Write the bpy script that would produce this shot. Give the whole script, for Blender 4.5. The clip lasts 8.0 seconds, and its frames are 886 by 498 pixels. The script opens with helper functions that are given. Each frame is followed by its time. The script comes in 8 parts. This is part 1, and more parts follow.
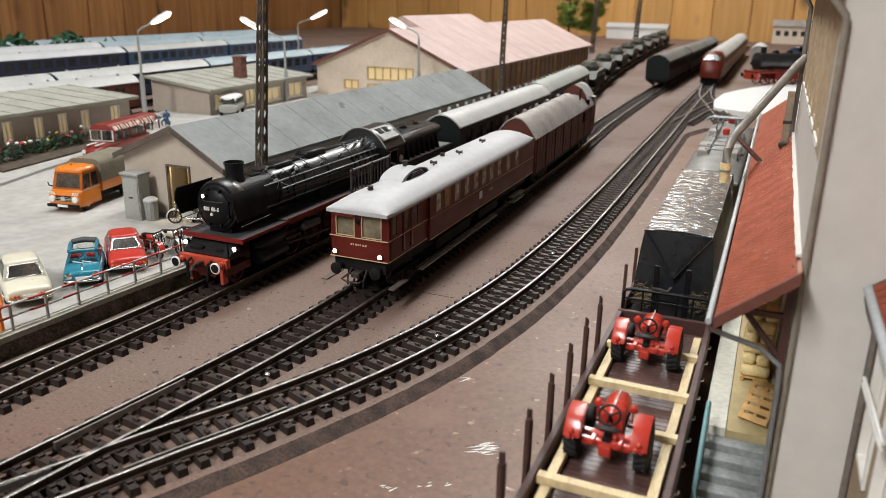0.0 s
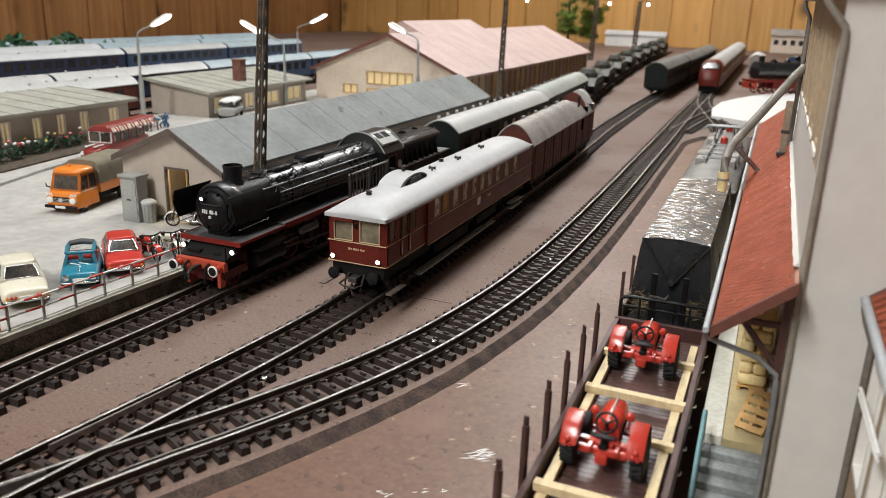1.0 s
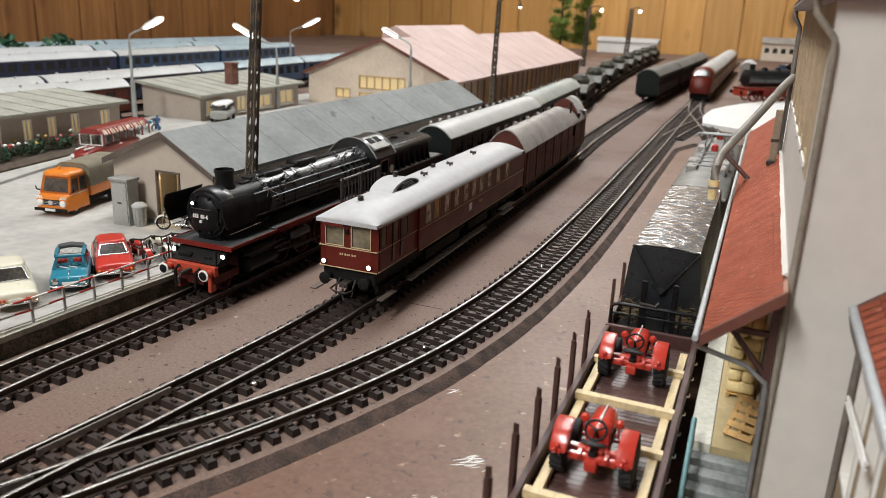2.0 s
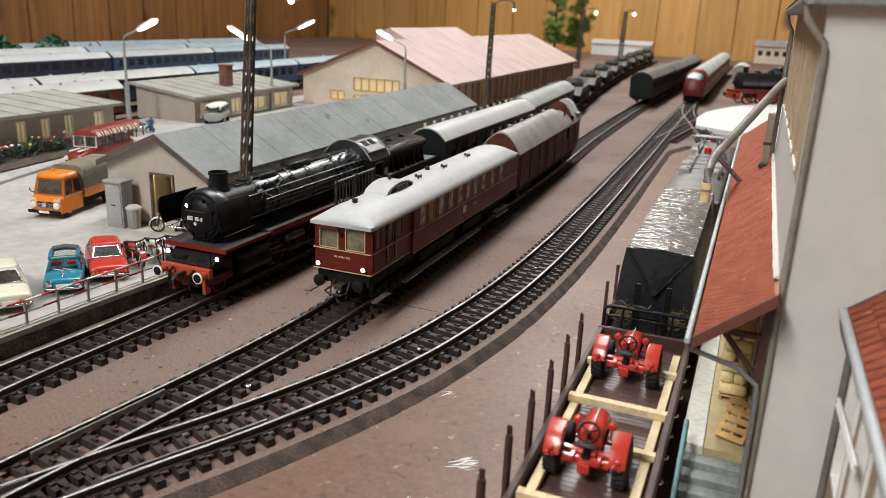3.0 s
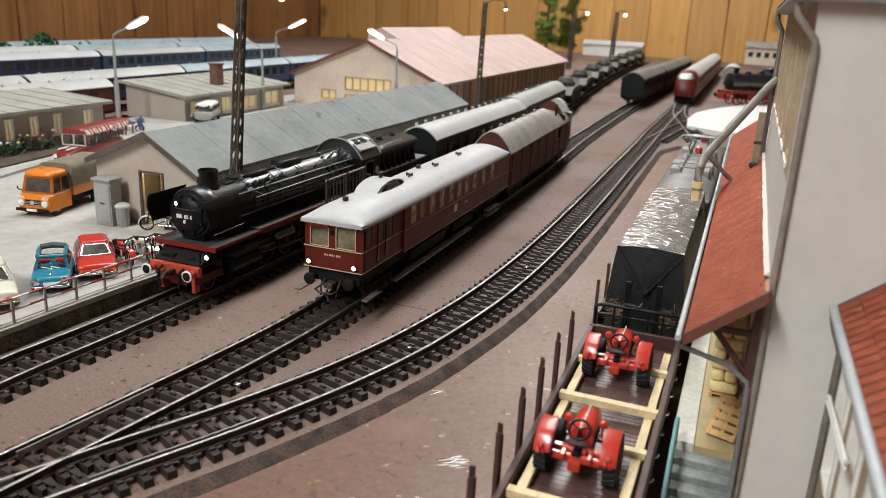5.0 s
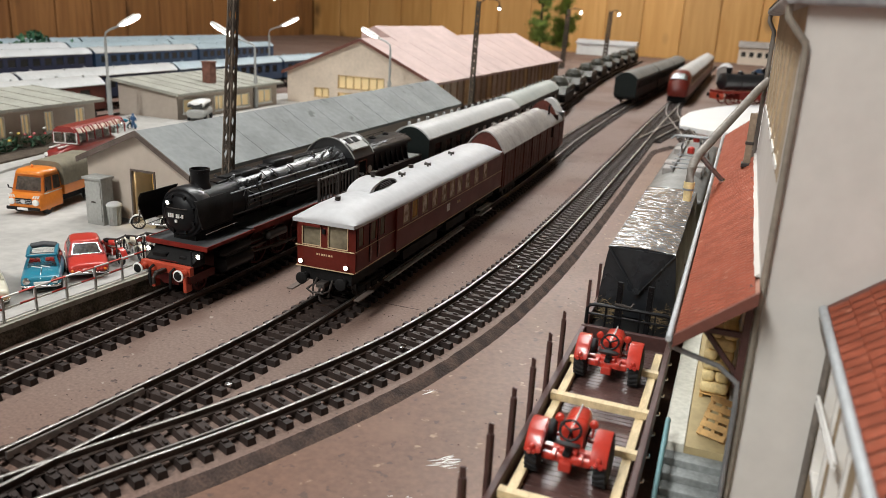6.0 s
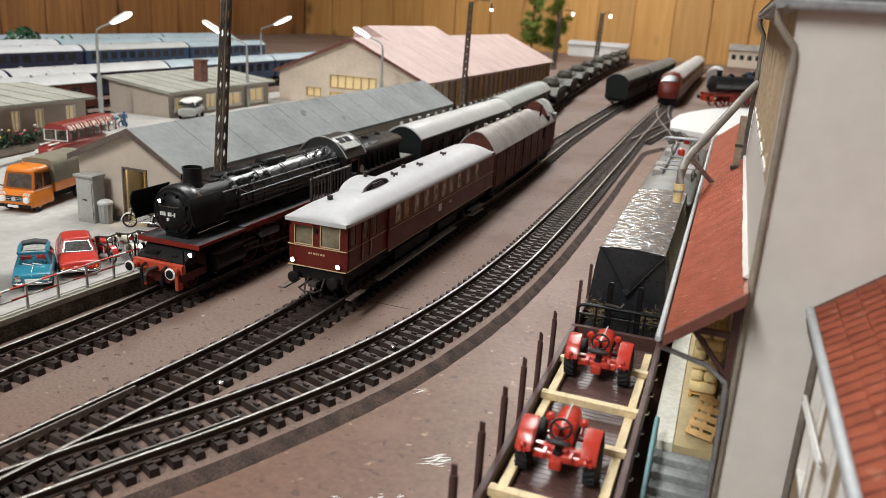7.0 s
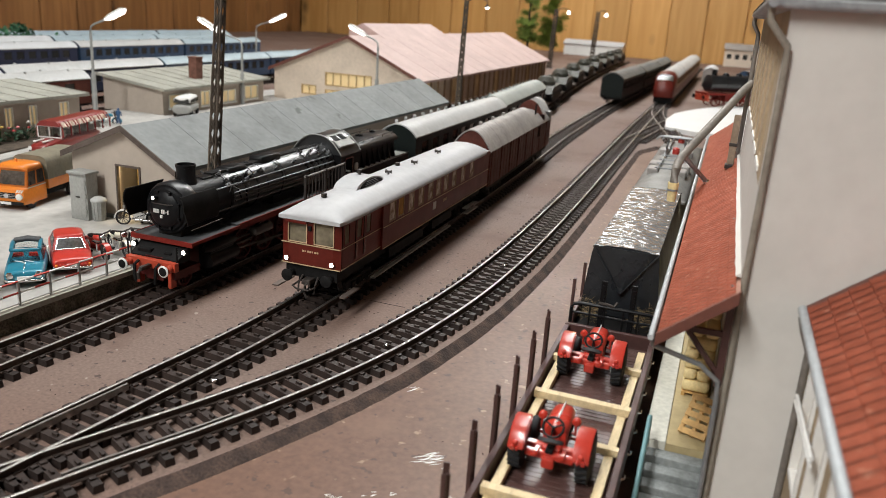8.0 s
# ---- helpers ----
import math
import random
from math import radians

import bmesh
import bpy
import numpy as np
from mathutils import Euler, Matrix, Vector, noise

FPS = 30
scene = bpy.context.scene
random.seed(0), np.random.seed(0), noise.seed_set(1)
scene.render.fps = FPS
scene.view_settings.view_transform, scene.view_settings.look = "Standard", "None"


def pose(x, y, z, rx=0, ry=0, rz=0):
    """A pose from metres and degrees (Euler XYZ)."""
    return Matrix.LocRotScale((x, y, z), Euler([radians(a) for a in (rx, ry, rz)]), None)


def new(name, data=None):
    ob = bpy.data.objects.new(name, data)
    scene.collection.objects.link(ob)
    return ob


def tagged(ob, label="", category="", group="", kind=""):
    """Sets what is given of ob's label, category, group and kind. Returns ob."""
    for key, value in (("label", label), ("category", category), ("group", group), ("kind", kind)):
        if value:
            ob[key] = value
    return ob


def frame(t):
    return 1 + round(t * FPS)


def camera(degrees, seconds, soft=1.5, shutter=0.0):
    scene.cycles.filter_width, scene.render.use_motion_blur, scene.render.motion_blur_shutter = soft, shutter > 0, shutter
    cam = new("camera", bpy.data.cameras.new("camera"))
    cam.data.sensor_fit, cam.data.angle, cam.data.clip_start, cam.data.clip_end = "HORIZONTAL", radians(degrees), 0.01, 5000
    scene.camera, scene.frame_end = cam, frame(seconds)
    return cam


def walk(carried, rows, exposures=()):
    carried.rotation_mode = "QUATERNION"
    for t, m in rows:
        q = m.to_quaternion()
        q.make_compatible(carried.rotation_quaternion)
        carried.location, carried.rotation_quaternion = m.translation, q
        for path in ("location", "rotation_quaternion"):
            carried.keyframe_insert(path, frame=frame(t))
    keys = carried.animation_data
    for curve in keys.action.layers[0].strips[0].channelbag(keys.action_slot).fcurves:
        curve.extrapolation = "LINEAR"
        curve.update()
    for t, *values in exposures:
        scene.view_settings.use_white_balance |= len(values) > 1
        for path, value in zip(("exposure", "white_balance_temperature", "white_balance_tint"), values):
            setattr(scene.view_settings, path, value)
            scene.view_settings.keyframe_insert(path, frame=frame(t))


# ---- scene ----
cam = camera(59.1, 8.0, soft=0.8)
PATH = [
    (0.0, 0.00000, 0.00000, 0.14050, 72.100, -1.100, 22.800),
    (0.5, -0.00066, 0.00002, 0.14031, 72.286, -1.460, 22.780),
    (1.0, -0.00040, -0.00025, 0.14089, 72.452, -1.743, 22.766),
    (1.5, -0.00040, -0.00016, 0.14125, 72.648, -2.079, 22.531),
    (3.0, 0.00019, -0.00115, 0.14228, 72.935, -2.434, 21.903),
    (3.5, 0.00035, -0.00122, 0.14187, 72.974, -2.491, 21.789),
    (4.0, 0.00017, -0.00083, 0.14160, 72.989, -2.509, 21.623),
    (4.5, 0.00009, -0.00058, 0.14100, 73.019, -2.595, 21.472),
    (6.0, 0.00068, 0.00005, 0.14157, 72.916, -2.915, 20.901),
    (6.5, 0.00068, -0.00283, 0.14251, 72.980, -3.191, 20.586),
    (7.0, 0.00076, -0.00171, 0.14194, 72.948, -3.427, 20.339),
    (7.5, 0.00091, -0.00116, 0.14181, 72.845, -3.611, 20.148),
    (8.0, 0.00132, -0.00122, 0.14185, 72.839, -3.670, 20.067),
]
walk(cam, [(t, pose(x, y, z, rx, ry, rz)) for t, x, y, z, rx, ry, rz in PATH])
cam.data.dof.use_dof = True
cam.data.dof.focus_distance = 0.37
cam.data.dof.aperture_fstop = 22.0

# ---- light ----
MM = 0.001
world = bpy.data.worlds.new("room_dark")
world.use_nodes = True
world.node_tree.nodes["Background"].inputs[0].default_value = (1.0, 0.93, 0.84, 1)
world.node_tree.nodes["Background"].inputs[1].default_value = 0.0
scene.world = world
scene.view_settings.exposure = 0.0


def area_lamp(name, x, y, z, sx, sy, watts, colour):
    data = bpy.data.lights.new(name, "AREA")
    data.shape, data.size, data.size_y, data.energy, data.color = "RECTANGLE", sx, sy, watts, colour
    ob = new(name, data)
    ob.location = (x, y, z)
    return ob


for lx, ly, watts in ((-0.50, -1.0, 39.0), (-0.36, 0.75, 14.5), (-0.42, 2.25, 25.0)):
    area_lamp("ceiling_tube_light", lx, ly, 1.24, 0.25, 1.1, watts, (0.975, 0.985, 0.965))


def point_lamp(name, x, y, z, watts, colour, r=1.5):
    data = bpy.data.lights.new(name, "POINT")
    data.energy, data.color, data.shadow_soft_size = watts, colour, r * MM
    ob = new(name, data)
    ob.location = (x * MM, y * MM, z * MM)
    return ob


# ---- mesh helpers (millimetres in, metres out) ----
def box(bm, x0, x1, y0, y1, z0, z1, bev=0.0):
    vs = [bm.verts.new((x, y, z)) for x in (x0, x1) for y in (y0, y1) for z in (z0, z1)]
    fs = [bm.faces.new([vs[i] for i in q]) for q in ((0, 1, 3, 2), (4, 6, 7, 5), (0, 4, 5, 1), (2, 3, 7, 6), (0, 2, 6, 4), (1, 5, 7, 3))]
    if bev:
        es = list({e for f in fs for e in f.edges})
        bmesh.ops.bevel(bm, geom=es, offset=bev, segments=2, affect="EDGES", profile=0.5)
    return bm


def ring(c, d, r, n, up=None):
    d = Vector(d).normalized()
    a = d.orthogonal().normalized() if up is None else (Vector(up) - d * Vector(up).dot(d)).normalized()
    b = d.cross(a)
    return [Vector(c) + (a * math.cos(2 * math.pi * k / n) + b * math.sin(2 * math.pi * k / n)) * r for k in range(n)]


def loft(bm, rings, caps=True, closed=True):
    vr = [[bm.verts.new(p) for p in r] for r in rings]
    n = len(vr[0])
    for a, b in zip(vr, vr[1:]):
        for k in range(n if closed else n - 1):
            bm.faces.new((a[k], a[(k + 1) % n], b[(k + 1) % n], b[k]))
    if caps and closed:
        bm.faces.new(vr[0][::-1])
        bm.faces.new(vr[-1])
    return bm


def cyl(bm, p, q, r, r2=None, n=16):
    d = Vector(q) - Vector(p)
    return loft(bm, [ring(p, d, r, n), ring(q, d, r if r2 is None else r2, n)])


def lathe(bm, p, d, prof, n=16):
    """prof: (distance along d, radius) pairs."""
    d = Vector(d).normalized()
    return loft(bm, [ring(Vector(p) + d * s, d, max(r, 0.01), n) for s, r in prof])


def tube(bm, pts, r, n=8):
    pts = [Vector(p) for p in pts]
    out = []
    for k, p in enumerate(pts):
        d = pts[min(k + 1, len(pts) - 1)] - pts[max(k - 1, 0)]
        up = Vector((0.13, 0.21, 0.97)) if abs(d.normalized().z) < 0.9 else Vector((1, 0.1, 0))
        out.append(ring(p, d, r, n, up))
    return loft(bm, out)


def prism(bm, poly, axis, a, b):
    """poly: 2D points; axis: along which it is drawn out, from a to b."""
    put = {"x": lambda u, v, s: (s, u, v), "y": lambda u, v, s: (u, s, v), "z": lambda u, v, s: (u, v, s)}[axis]
    return loft(bm, [[put(u, v, a) for u, v in poly], [put(u, v, b) for u, v in poly]])


def ball(bm, c, r, sx=1, sy=1, sz=1, u=10, v=8):
    m = Matrix.Translation(c) @ Matrix.Diagonal((sx, sy, sz, 1))
    bmesh.ops.create_uvsphere(bm, u_segments=u, v_segments=v, radius=r, matrix=m)
    return bm


def holed(bm, axis, p0, p1, u0, u1, v0, v1, holes):
    """A wall between the planes p0 and p1 of an axis, with rectangular holes (ua, ub, va, vb) through it."""
    put = (lambda s, u, v: (s, u, v)) if axis == "x" else (lambda s, u, v: (u, s, v))
    us = sorted({u0, u1, *[h[0] for h in holes], *[h[1] for h in holes]})
    vs = sorted({v0, v1, *[h[2] for h in holes], *[h[3] for h in holes]})
    solid = {}
    for i in range(len(us) - 1):
        for j in range(len(vs) - 1):
            cu, cv = (us[i] + us[i + 1]) / 2, (vs[j] + vs[j + 1]) / 2
            solid[i, j] = not any(h[0] < cu < h[1] and h[2] < cv < h[3] for h in holes)
    quad = lambda *q: bm.faces.new([bm.verts.new(p) for p in q])
    for (i, j), full in solid.items():
        if not full:
            continue
        a, b, c, d = us[i], us[i + 1], vs[j], vs[j + 1]
        quad(put(p0, a, c), put(p0, b, c), put(p0, b, d), put(p0, a, d))
        quad(put(p1, a, c), put(p1, a, d), put(p1, b, d), put(p1, b, c))
        for (di, dj), e in {(-1, 0): ((a, c), (a, d)), (1, 0): ((b, d), (b, c)), (0, -1): ((b, c), (a, c)), (0, 1): ((a, d), (b, d))}.items():
            if not solid.get((i + di, j + dj), False):
                (ea, ec), (eb, ed) = e
                quad(put(p0, ea, ec), put(p0, eb, ed), put(p1, eb, ed), put(p1, ea, ec))
    bmesh.ops.remove_doubles(bm, verts=bm.verts, dist=1e-4)
    return bm


def rim(bm, axis, p0, p1, u0, u1, v0, v1, w):
    """A rectangular border of width w."""
    return holed(bm, axis, p0, p1, u0, u1, v0, v1, [(u0 + w, u1 - w, v0 + w, v1 - w)])


def B():
    return bmesh.new()


def part(name, bm, material, parent=None, label="", smooth=0):
    bmesh.ops.recalc_face_normals(bm, faces=bm.faces)
    me = bpy.data.meshes.new(name)
    bm.to_mesh(me)
    bm.free()
    me.transform(Matrix.Diagonal((MM, MM, MM, 1)))
    me.materials.append(material)
    if smooth:
        me.polygons.foreach_set("use_smooth", [True] * len(me.polygons))
        me.set_sharp_from_angle(angle=radians(smooth))
    ob = new(name, me)
    if parent is not None:
        ob.parent = parent
    if label:
        tagged(ob, label)
    return ob


def rounded(ob, levels=2):
    """Rounds a coarse lofted body."""
    m = ob.modifiers.new("rounding", "SUBSURF")
    m.levels = m.render_levels = levels
    return ob


def thing(name, x, y, z, rz, label, category, group="", kind=""):
    ob = new(name)
    ob.empty_display_size = 0.005
    ob.matrix_basis = pose(x * MM, y * MM, z * MM, 0, 0, rz)
    return tagged(ob, label, category, group, kind)


def at(x, y, z, rz=0):
    return pose(x * MM, y * MM, z * MM, 0, 0, rz)


# ---- materials ----
def mat(name, colour, rough=0.5, metal=0.0, var=0.18, scale=60.0, bump=0.0, coat=0.0, second=None, stretch=None, rvar=0.12, sub=0.35, spec=0.5, fmul=9):
    """A surface with a coarse and a fine variation. second: a colour that the coarse one mixes in. stretch: scale of x, y, z."""
    m = bpy.data.materials.new(name)
    m.use_nodes = True
    nt = m.node_tree
    b = nt.nodes["Principled BSDF"]
    tc = nt.nodes.new("ShaderNodeTexCoord")
    mp = nt.nodes.new("ShaderNodeMapping")
    if stretch:
        mp.inputs["Scale"].default_value = stretch
    nt.links.new(tc.outputs["Object"], mp.inputs[0])
    fine, coarse = nt.nodes.new("ShaderNodeTexNoise"), nt.nodes.new("ShaderNodeTexNoise")
    coarse.inputs["Scale"].default_value, fine.inputs["Scale"].default_value = scale, scale * fmul
    coarse.inputs["Detail"].default_value, fine.inputs["Detail"].default_value = 4, 5
    for n in (fine, coarse):
        nt.links.new(mp.outputs[0], n.inputs["Vector"])
    oi = nt.nodes.new("ShaderNodeObjectInfo")
    ramp = nt.nodes.new("ShaderNodeMapRange")
    ramp.inputs["From Min"].default_value, ramp.inputs["From Max"].default_value = 0.38, 0.64
    nt.links.new(coarse.outputs[0], ramp.inputs[0])
    mix = nt.nodes.new("ShaderNodeMix")
    mix.data_type = "RGBA"
    dark = second or tuple(c * (1 - var * 1.6) for c in colour)
    mix.inputs[6].default_value, mix.inputs[7].default_value = (*colour, 1), (*dark, 1)
    fac = nt.nodes.new("ShaderNodeMath")
    fac.operation = "MULTIPLY"
    fac.inputs[1].default_value = 1.0 if second else 0.75
    nt.links.new(ramp.outputs[0], fac.inputs[0])
    nt.links.new(fac.outputs[0], mix.inputs[0])
    hsv = nt.nodes.new("ShaderNodeHueSaturation")
    val = nt.nodes.new("ShaderNodeMapRange")
    val.inputs["From Min"].default_value, val.inputs["From Max"].default_value = 0.3, 0.7
    val.inputs["To Min"].default_value, val.inputs["To Max"].default_value = 1 - var * sub * 2, 1 + var * sub * 2
    nt.links.new(fine.outputs[0], val.inputs[0])
    rnd = nt.nodes.new("ShaderNodeMath")
    rnd.operation = "MULTIPLY_ADD"
    rnd.inputs[1].default_value, rnd.inputs[2].default_value = var * 0.5, -var * 0.25
    nt.links.new(oi.outputs["Random"], rnd.inputs[0])
    add = nt.nodes.new("ShaderNodeMath")
    nt.links.new(val.outputs[0], add.inputs[0])
    nt.links.new(rnd.outputs[0], add.inputs[1])
    nt.links.new(add.outputs[0], hsv.inputs["Value"])
    nt.links.new(mix.outputs[2], hsv.inputs["Color"])
    nt.links.new(hsv.outputs[0], b.inputs["Base Color"])
    rr = nt.nodes.new("ShaderNodeMapRange")
    rr.inputs["To Min"].default_value, rr.inputs["To Max"].default_value = max(rough - rvar, 0.03), min(rough + rvar, 1)
    nt.links.new(coarse.outputs[0], rr.inputs[0])
    nt.links.new(rr.outputs[0], b.inputs["Roughness"])
    b.inputs["Metallic"].default_value = metal
    b.inputs["Specular IOR Level"].default_value = spec
    b.inputs["Coat Weight"].default_value = coat
    b.inputs["Coat Roughness"].default_value = 0.12
    if bump:
        bp = nt.nodes.new("ShaderNodeBump")
        bp.inputs["Strength"].default_value, bp.inputs["Distance"].default_value = 1.0, bump * MM
        nt.links.new(fine.outputs[0], bp.inputs["Height"])
        nt.links.new(bp.outputs[0], b.inputs["Normal"])
    return m


def glow(name, colour, strength):
    m = bpy.data.materials.new(name)
    m.use_nodes = True
    b = m.node_tree.nodes["Principled BSDF"]
    b.inputs["Base Color"].default_value = (*colour, 1)
    b.inputs["Emission Color"].default_value = (*colour, 1)
    b.inputs["Emission Strength"].default_value = strength
    return m


def clear(name, tint=(0.9, 0.93, 0.92), rough=0.03):
    m = bpy.data.materials.new(name)
    m.use_nodes = True
    b = m.node_tree.nodes["Principled BSDF"]
    b.inputs["Base Color"].default_value = (*tint, 1)
    b.inputs["Transmission Weight"].default_value = 1.0
    b.inputs["Roughness"].default_value = rough
    b.inputs["IOR"].default_value = 1.15
    return m


BOARD = mat("painted_board", (0.160, 0.085, 0.057), 0.46, var=0.17, scale=11, fmul=40, bump=0.05, second=(0.150, 0.082, 0.057), rvar=0.14, sub=0.5, spec=0.4)
BED = mat("track_bed_card", (0.180, 0.123, 0.100), 0.72, var=0.22, scale=6, fmul=130, bump=0.06, second=(0.150, 0.086, 0.063), sub=0.5)


def stain(m, scale, lo, hi, colour, detail=3):
    """Adds spots of another colour, with edges of their own, to a surface."""
    nt = m.node_tree
    b = nt.nodes["Principled BSDF"]
    src = b.inputs["Base Color"].links[0].from_socket
    tc, n = nt.nodes.new("ShaderNodeTexCoord"), nt.nodes.new("ShaderNodeTexNoise")
    n.inputs["Scale"].default_value, n.inputs["Detail"].default_value = scale, detail
    nt.links.new(tc.outputs["Object"], n.inputs["Vector"])
    r, mix = nt.nodes.new("ShaderNodeMapRange"), nt.nodes.new("ShaderNodeMix")
    r.inputs["From Min"].default_value, r.inputs["From Max"].default_value = lo, hi
    mix.data_type = "RGBA"
    mix.inputs[7].default_value = (*colour, 1)
    nt.links.new(n.outputs[0], r.inputs[0])
    nt.links.new(r.outputs[0], mix.inputs[0])
    nt.links.new(src, mix.inputs[6])
    nt.links.new(mix.outputs[2], b.inputs["Base Color"])


stain(BED, 24, 0.57, 0.70, (0.125, 0.074, 0.056))
stain(BED, 260, 0.64, 0.70, (0.070, 0.046, 0.037), 2)
stain(BED, 210, 0.72, 0.77, (0.30, 0.25, 0.21), 2)
stain(BOARD, 16, 0.60, 0.75, (0.205, 0.118, 0.082), 5)
stain(BOARD, 230, 0.65, 0.71, (0.095, 0.055, 0.042), 2)
stain(BOARD, 190, 0.68, 0.74, (0.30, 0.20, 0.14), 2)

BEDGE = mat("bed_edge", (0.082, 0.050, 0.038), 0.9, var=0.5, scale=110, bump=0.7, second=(0.034, 0.022, 0.018))
STREET = mat("street_concrete", (0.42, 0.405, 0.38), 0.75, var=0.10, scale=16, bump=0.05, second=(0.365, 0.35, 0.33), sub=0.6)
WALLSTONE = mat("retaining_wall_stone", (0.150, 0.130, 0.098), 0.9, var=0.5, scale=110, bump=0.9, second=(0.055, 0.055, 0.034), sub=0.6)
COPING = mat("coping_concrete", (0.42, 0.40, 0.34), 0.85, var=0.2, scale=80, bump=0.15)
RAIL = mat("rail_polished_steel", (0.50, 0.48, 0.455), 0.42, 1.0, var=0.18, scale=120)
RAILWEB = mat("rail_side_rust", (0.075, 0.052, 0.042), 0.7, 0.2, var=0.3, scale=150)
SLEEPER = mat("sleeper_plastic", (0.036, 0.024, 0.020), 0.55, var=0.3, scale=120, bump=0.05, spec=0.4)
STUD = mat("stud_steel", (0.14, 0.12, 0.10), 0.5, 0.6, var=0.3)
BLACK = mat("loco_black", (0.008, 0.008, 0.009), 0.40, var=0.25, scale=100, rvar=0.1, spec=0.2)
BLACKGLOSS = mat("boiler_black", (0.013, 0.014, 0.016), 0.36, 0.0, var=0.3, scale=90, spec=0.9, coat=0.12)
BLACKMATT = mat("underframe_black", (0.0096, 0.0090, 0.0090), 0.7, var=0.4, scale=120, spec=0.2)
LOCORED = mat("loco_red", (0.19, 0.016, 0.010), 0.5, var=0.2, scale=90, spec=0.3)
# Loco red darkened to carry the shade below the running plate.
WHEELRED_SHADED = mat("wheel_red_shaded", (0.085, 0.010, 0.008), 0.5, var=0.25, scale=90, spec=0.3)
BUFRED = mat("buffer_beam_red", (0.446, 0.061, 0.029), 0.45, var=0.15, scale=90)
CARRED = mat("railcar_dark_red", (0.125, 0.018, 0.012), 0.36, var=0.14, scale=70, spec=0.22)
VANRED = mat("van_brown_red", (0.115, 0.032, 0.022), 0.55, var=0.25, scale=70, bump=0.05, spec=0.25)
SILVER = mat("silver_roof_paint", (0.48, 0.48, 0.49), 0.55, 0.0, var=0.08, scale=30)
ROOFGREY = mat("grey_roof_paint", (0.36, 0.335, 0.315), 0.55, var=0.2, scale=40)
ROOFLIGHT = mat("light_roof_paint", (0.48, 0.48, 0.47), 0.5, var=0.1, scale=30)
ROOFGREEN = mat("green_grey_roof_paint", (0.36, 0.385, 0.36), 0.55, var=0.12, scale=30)
GOLD = mat("cream_trim_line", (0.60, 0.45, 0.27), 0.45, var=0.1)
GLASSD = mat("window_glass_dark", (0.035, 0.035, 0.033), 0.08, var=0.2, scale=60, rvar=0.04)
# Opaque panes; their grey reflections are put into the colour.
CARGLASS = mat("car_window_grey_reflection", (0.16, 0.135, 0.115), 0.08, var=0.5, scale=70, rvar=0.04, second=(0.06, 0.055, 0.05))
GLASS = clear("window_glass")
FOGPANE = mat("milky_window_insert", (0.74, 0.65, 0.54), 0.14, var=0.4, scale=260, rvar=0.06, second=(0.30, 0.21, 0.15))
# Opaque cab panes; the pale lit interior is painted in their colour.
CABPANE = mat("cab_window_lit_inside", (0.22, 0.185, 0.125), 0.10, var=0.3, scale=45, rvar=0.05, second=(0.10, 0.085, 0.055))
WINBROWN = mat("window_frame_brown", (0.30, 0.19, 0.11), 0.5, var=0.2, scale=120)
AMBER = mat("amber_window_insert", (0.50, 0.26, 0.06), 0.2, var=0.3, scale=200)
WARMIN = mat("interior_wood_yellow", (0.55, 0.36, 0.16), 0.6, var=0.3, scale=120)
GREENCOACH = mat("coach_green", (0.007, 0.011, 0.010), 0.5, var=0.2, scale=50, spec=0.25)
BLUECOACH = mat("coach_blue", (0.032, 0.066, 0.125), 0.4, var=0.2, scale=40)
DARKBLUE = mat("coach_night_blue", (0.02, 0.028, 0.06), 0.4, var=0.2, scale=40)
PALEBLUE = mat("roof_pale_blue", (0.33, 0.41, 0.45), 0.5, var=0.12, scale=30)
WHITEROOF = mat("roof_white", (0.56, 0.57, 0.58), 0.5, var=0.08, scale=30)
PLASTER = mat("plaster_beige", (0.45, 0.383, 0.322), 0.85, var=0.06, scale=22, bump=0.05)
PLASTER2 = mat("plaster_cream", (0.70, 0.59, 0.48), 0.85, var=0.10, scale=30, bump=0.08)
PLASTER3 = mat("plaster_grey_white", (0.62, 0.59, 0.55), 0.85, var=0.05, scale=18, bump=0.10, second=(0.58, 0.55, 0.51))
PLINTH = mat("plinth_brown", (0.12, 0.09, 0.075), 0.85, var=0.25, scale=60)
FELT = mat("roofing_felt_grey", (0.228, 0.240, 0.238), 0.75, var=0.16, scale=24, bump=0.06, second=(0.190, 0.198, 0.196))
stain(FELT, 70, 0.66, 0.72, (0.12, 0.125, 0.12), 3)
REDROOF = mat("red_sheet_roof", (0.53, 0.385, 0.355), 0.65, var=0.10, scale=22, bump=0.04)
TILE = mat("clay_tile", (0.315, 0.082, 0.045), 0.7, var=0.20, scale=140, bump=0.12, spec=0.15)
TILEBED = mat("tile_mortar", (0.42, 0.22, 0.16), 0.85, var=0.2, scale=120)
TRIMRED = mat("red_barge_board", (0.15, 0.052, 0.036), 0.6, var=0.15)
FLATROOF = mat("flat_roof_boards", (0.37, 0.365, 0.315), 0.8, var=0.15, scale=40, bump=0.1)
BRICK = mat("chimney_brick", (0.20, 0.085, 0.06), 0.85, var=0.3, scale=200, bump=0.2)
WOODL = mat("pale_wood", (0.74, 0.58, 0.34), 0.55, var=0.18, scale=60, bump=0.1, stretch=(6, 1, 6))
PALLET = mat("pallet_wood", (0.62, 0.37, 0.13), 0.65, var=0.25, scale=90, bump=0.1)
SACK = mat("sack_cloth", (0.80, 0.63, 0.32), 0.85, var=0.15, scale=120, bump=0.15)
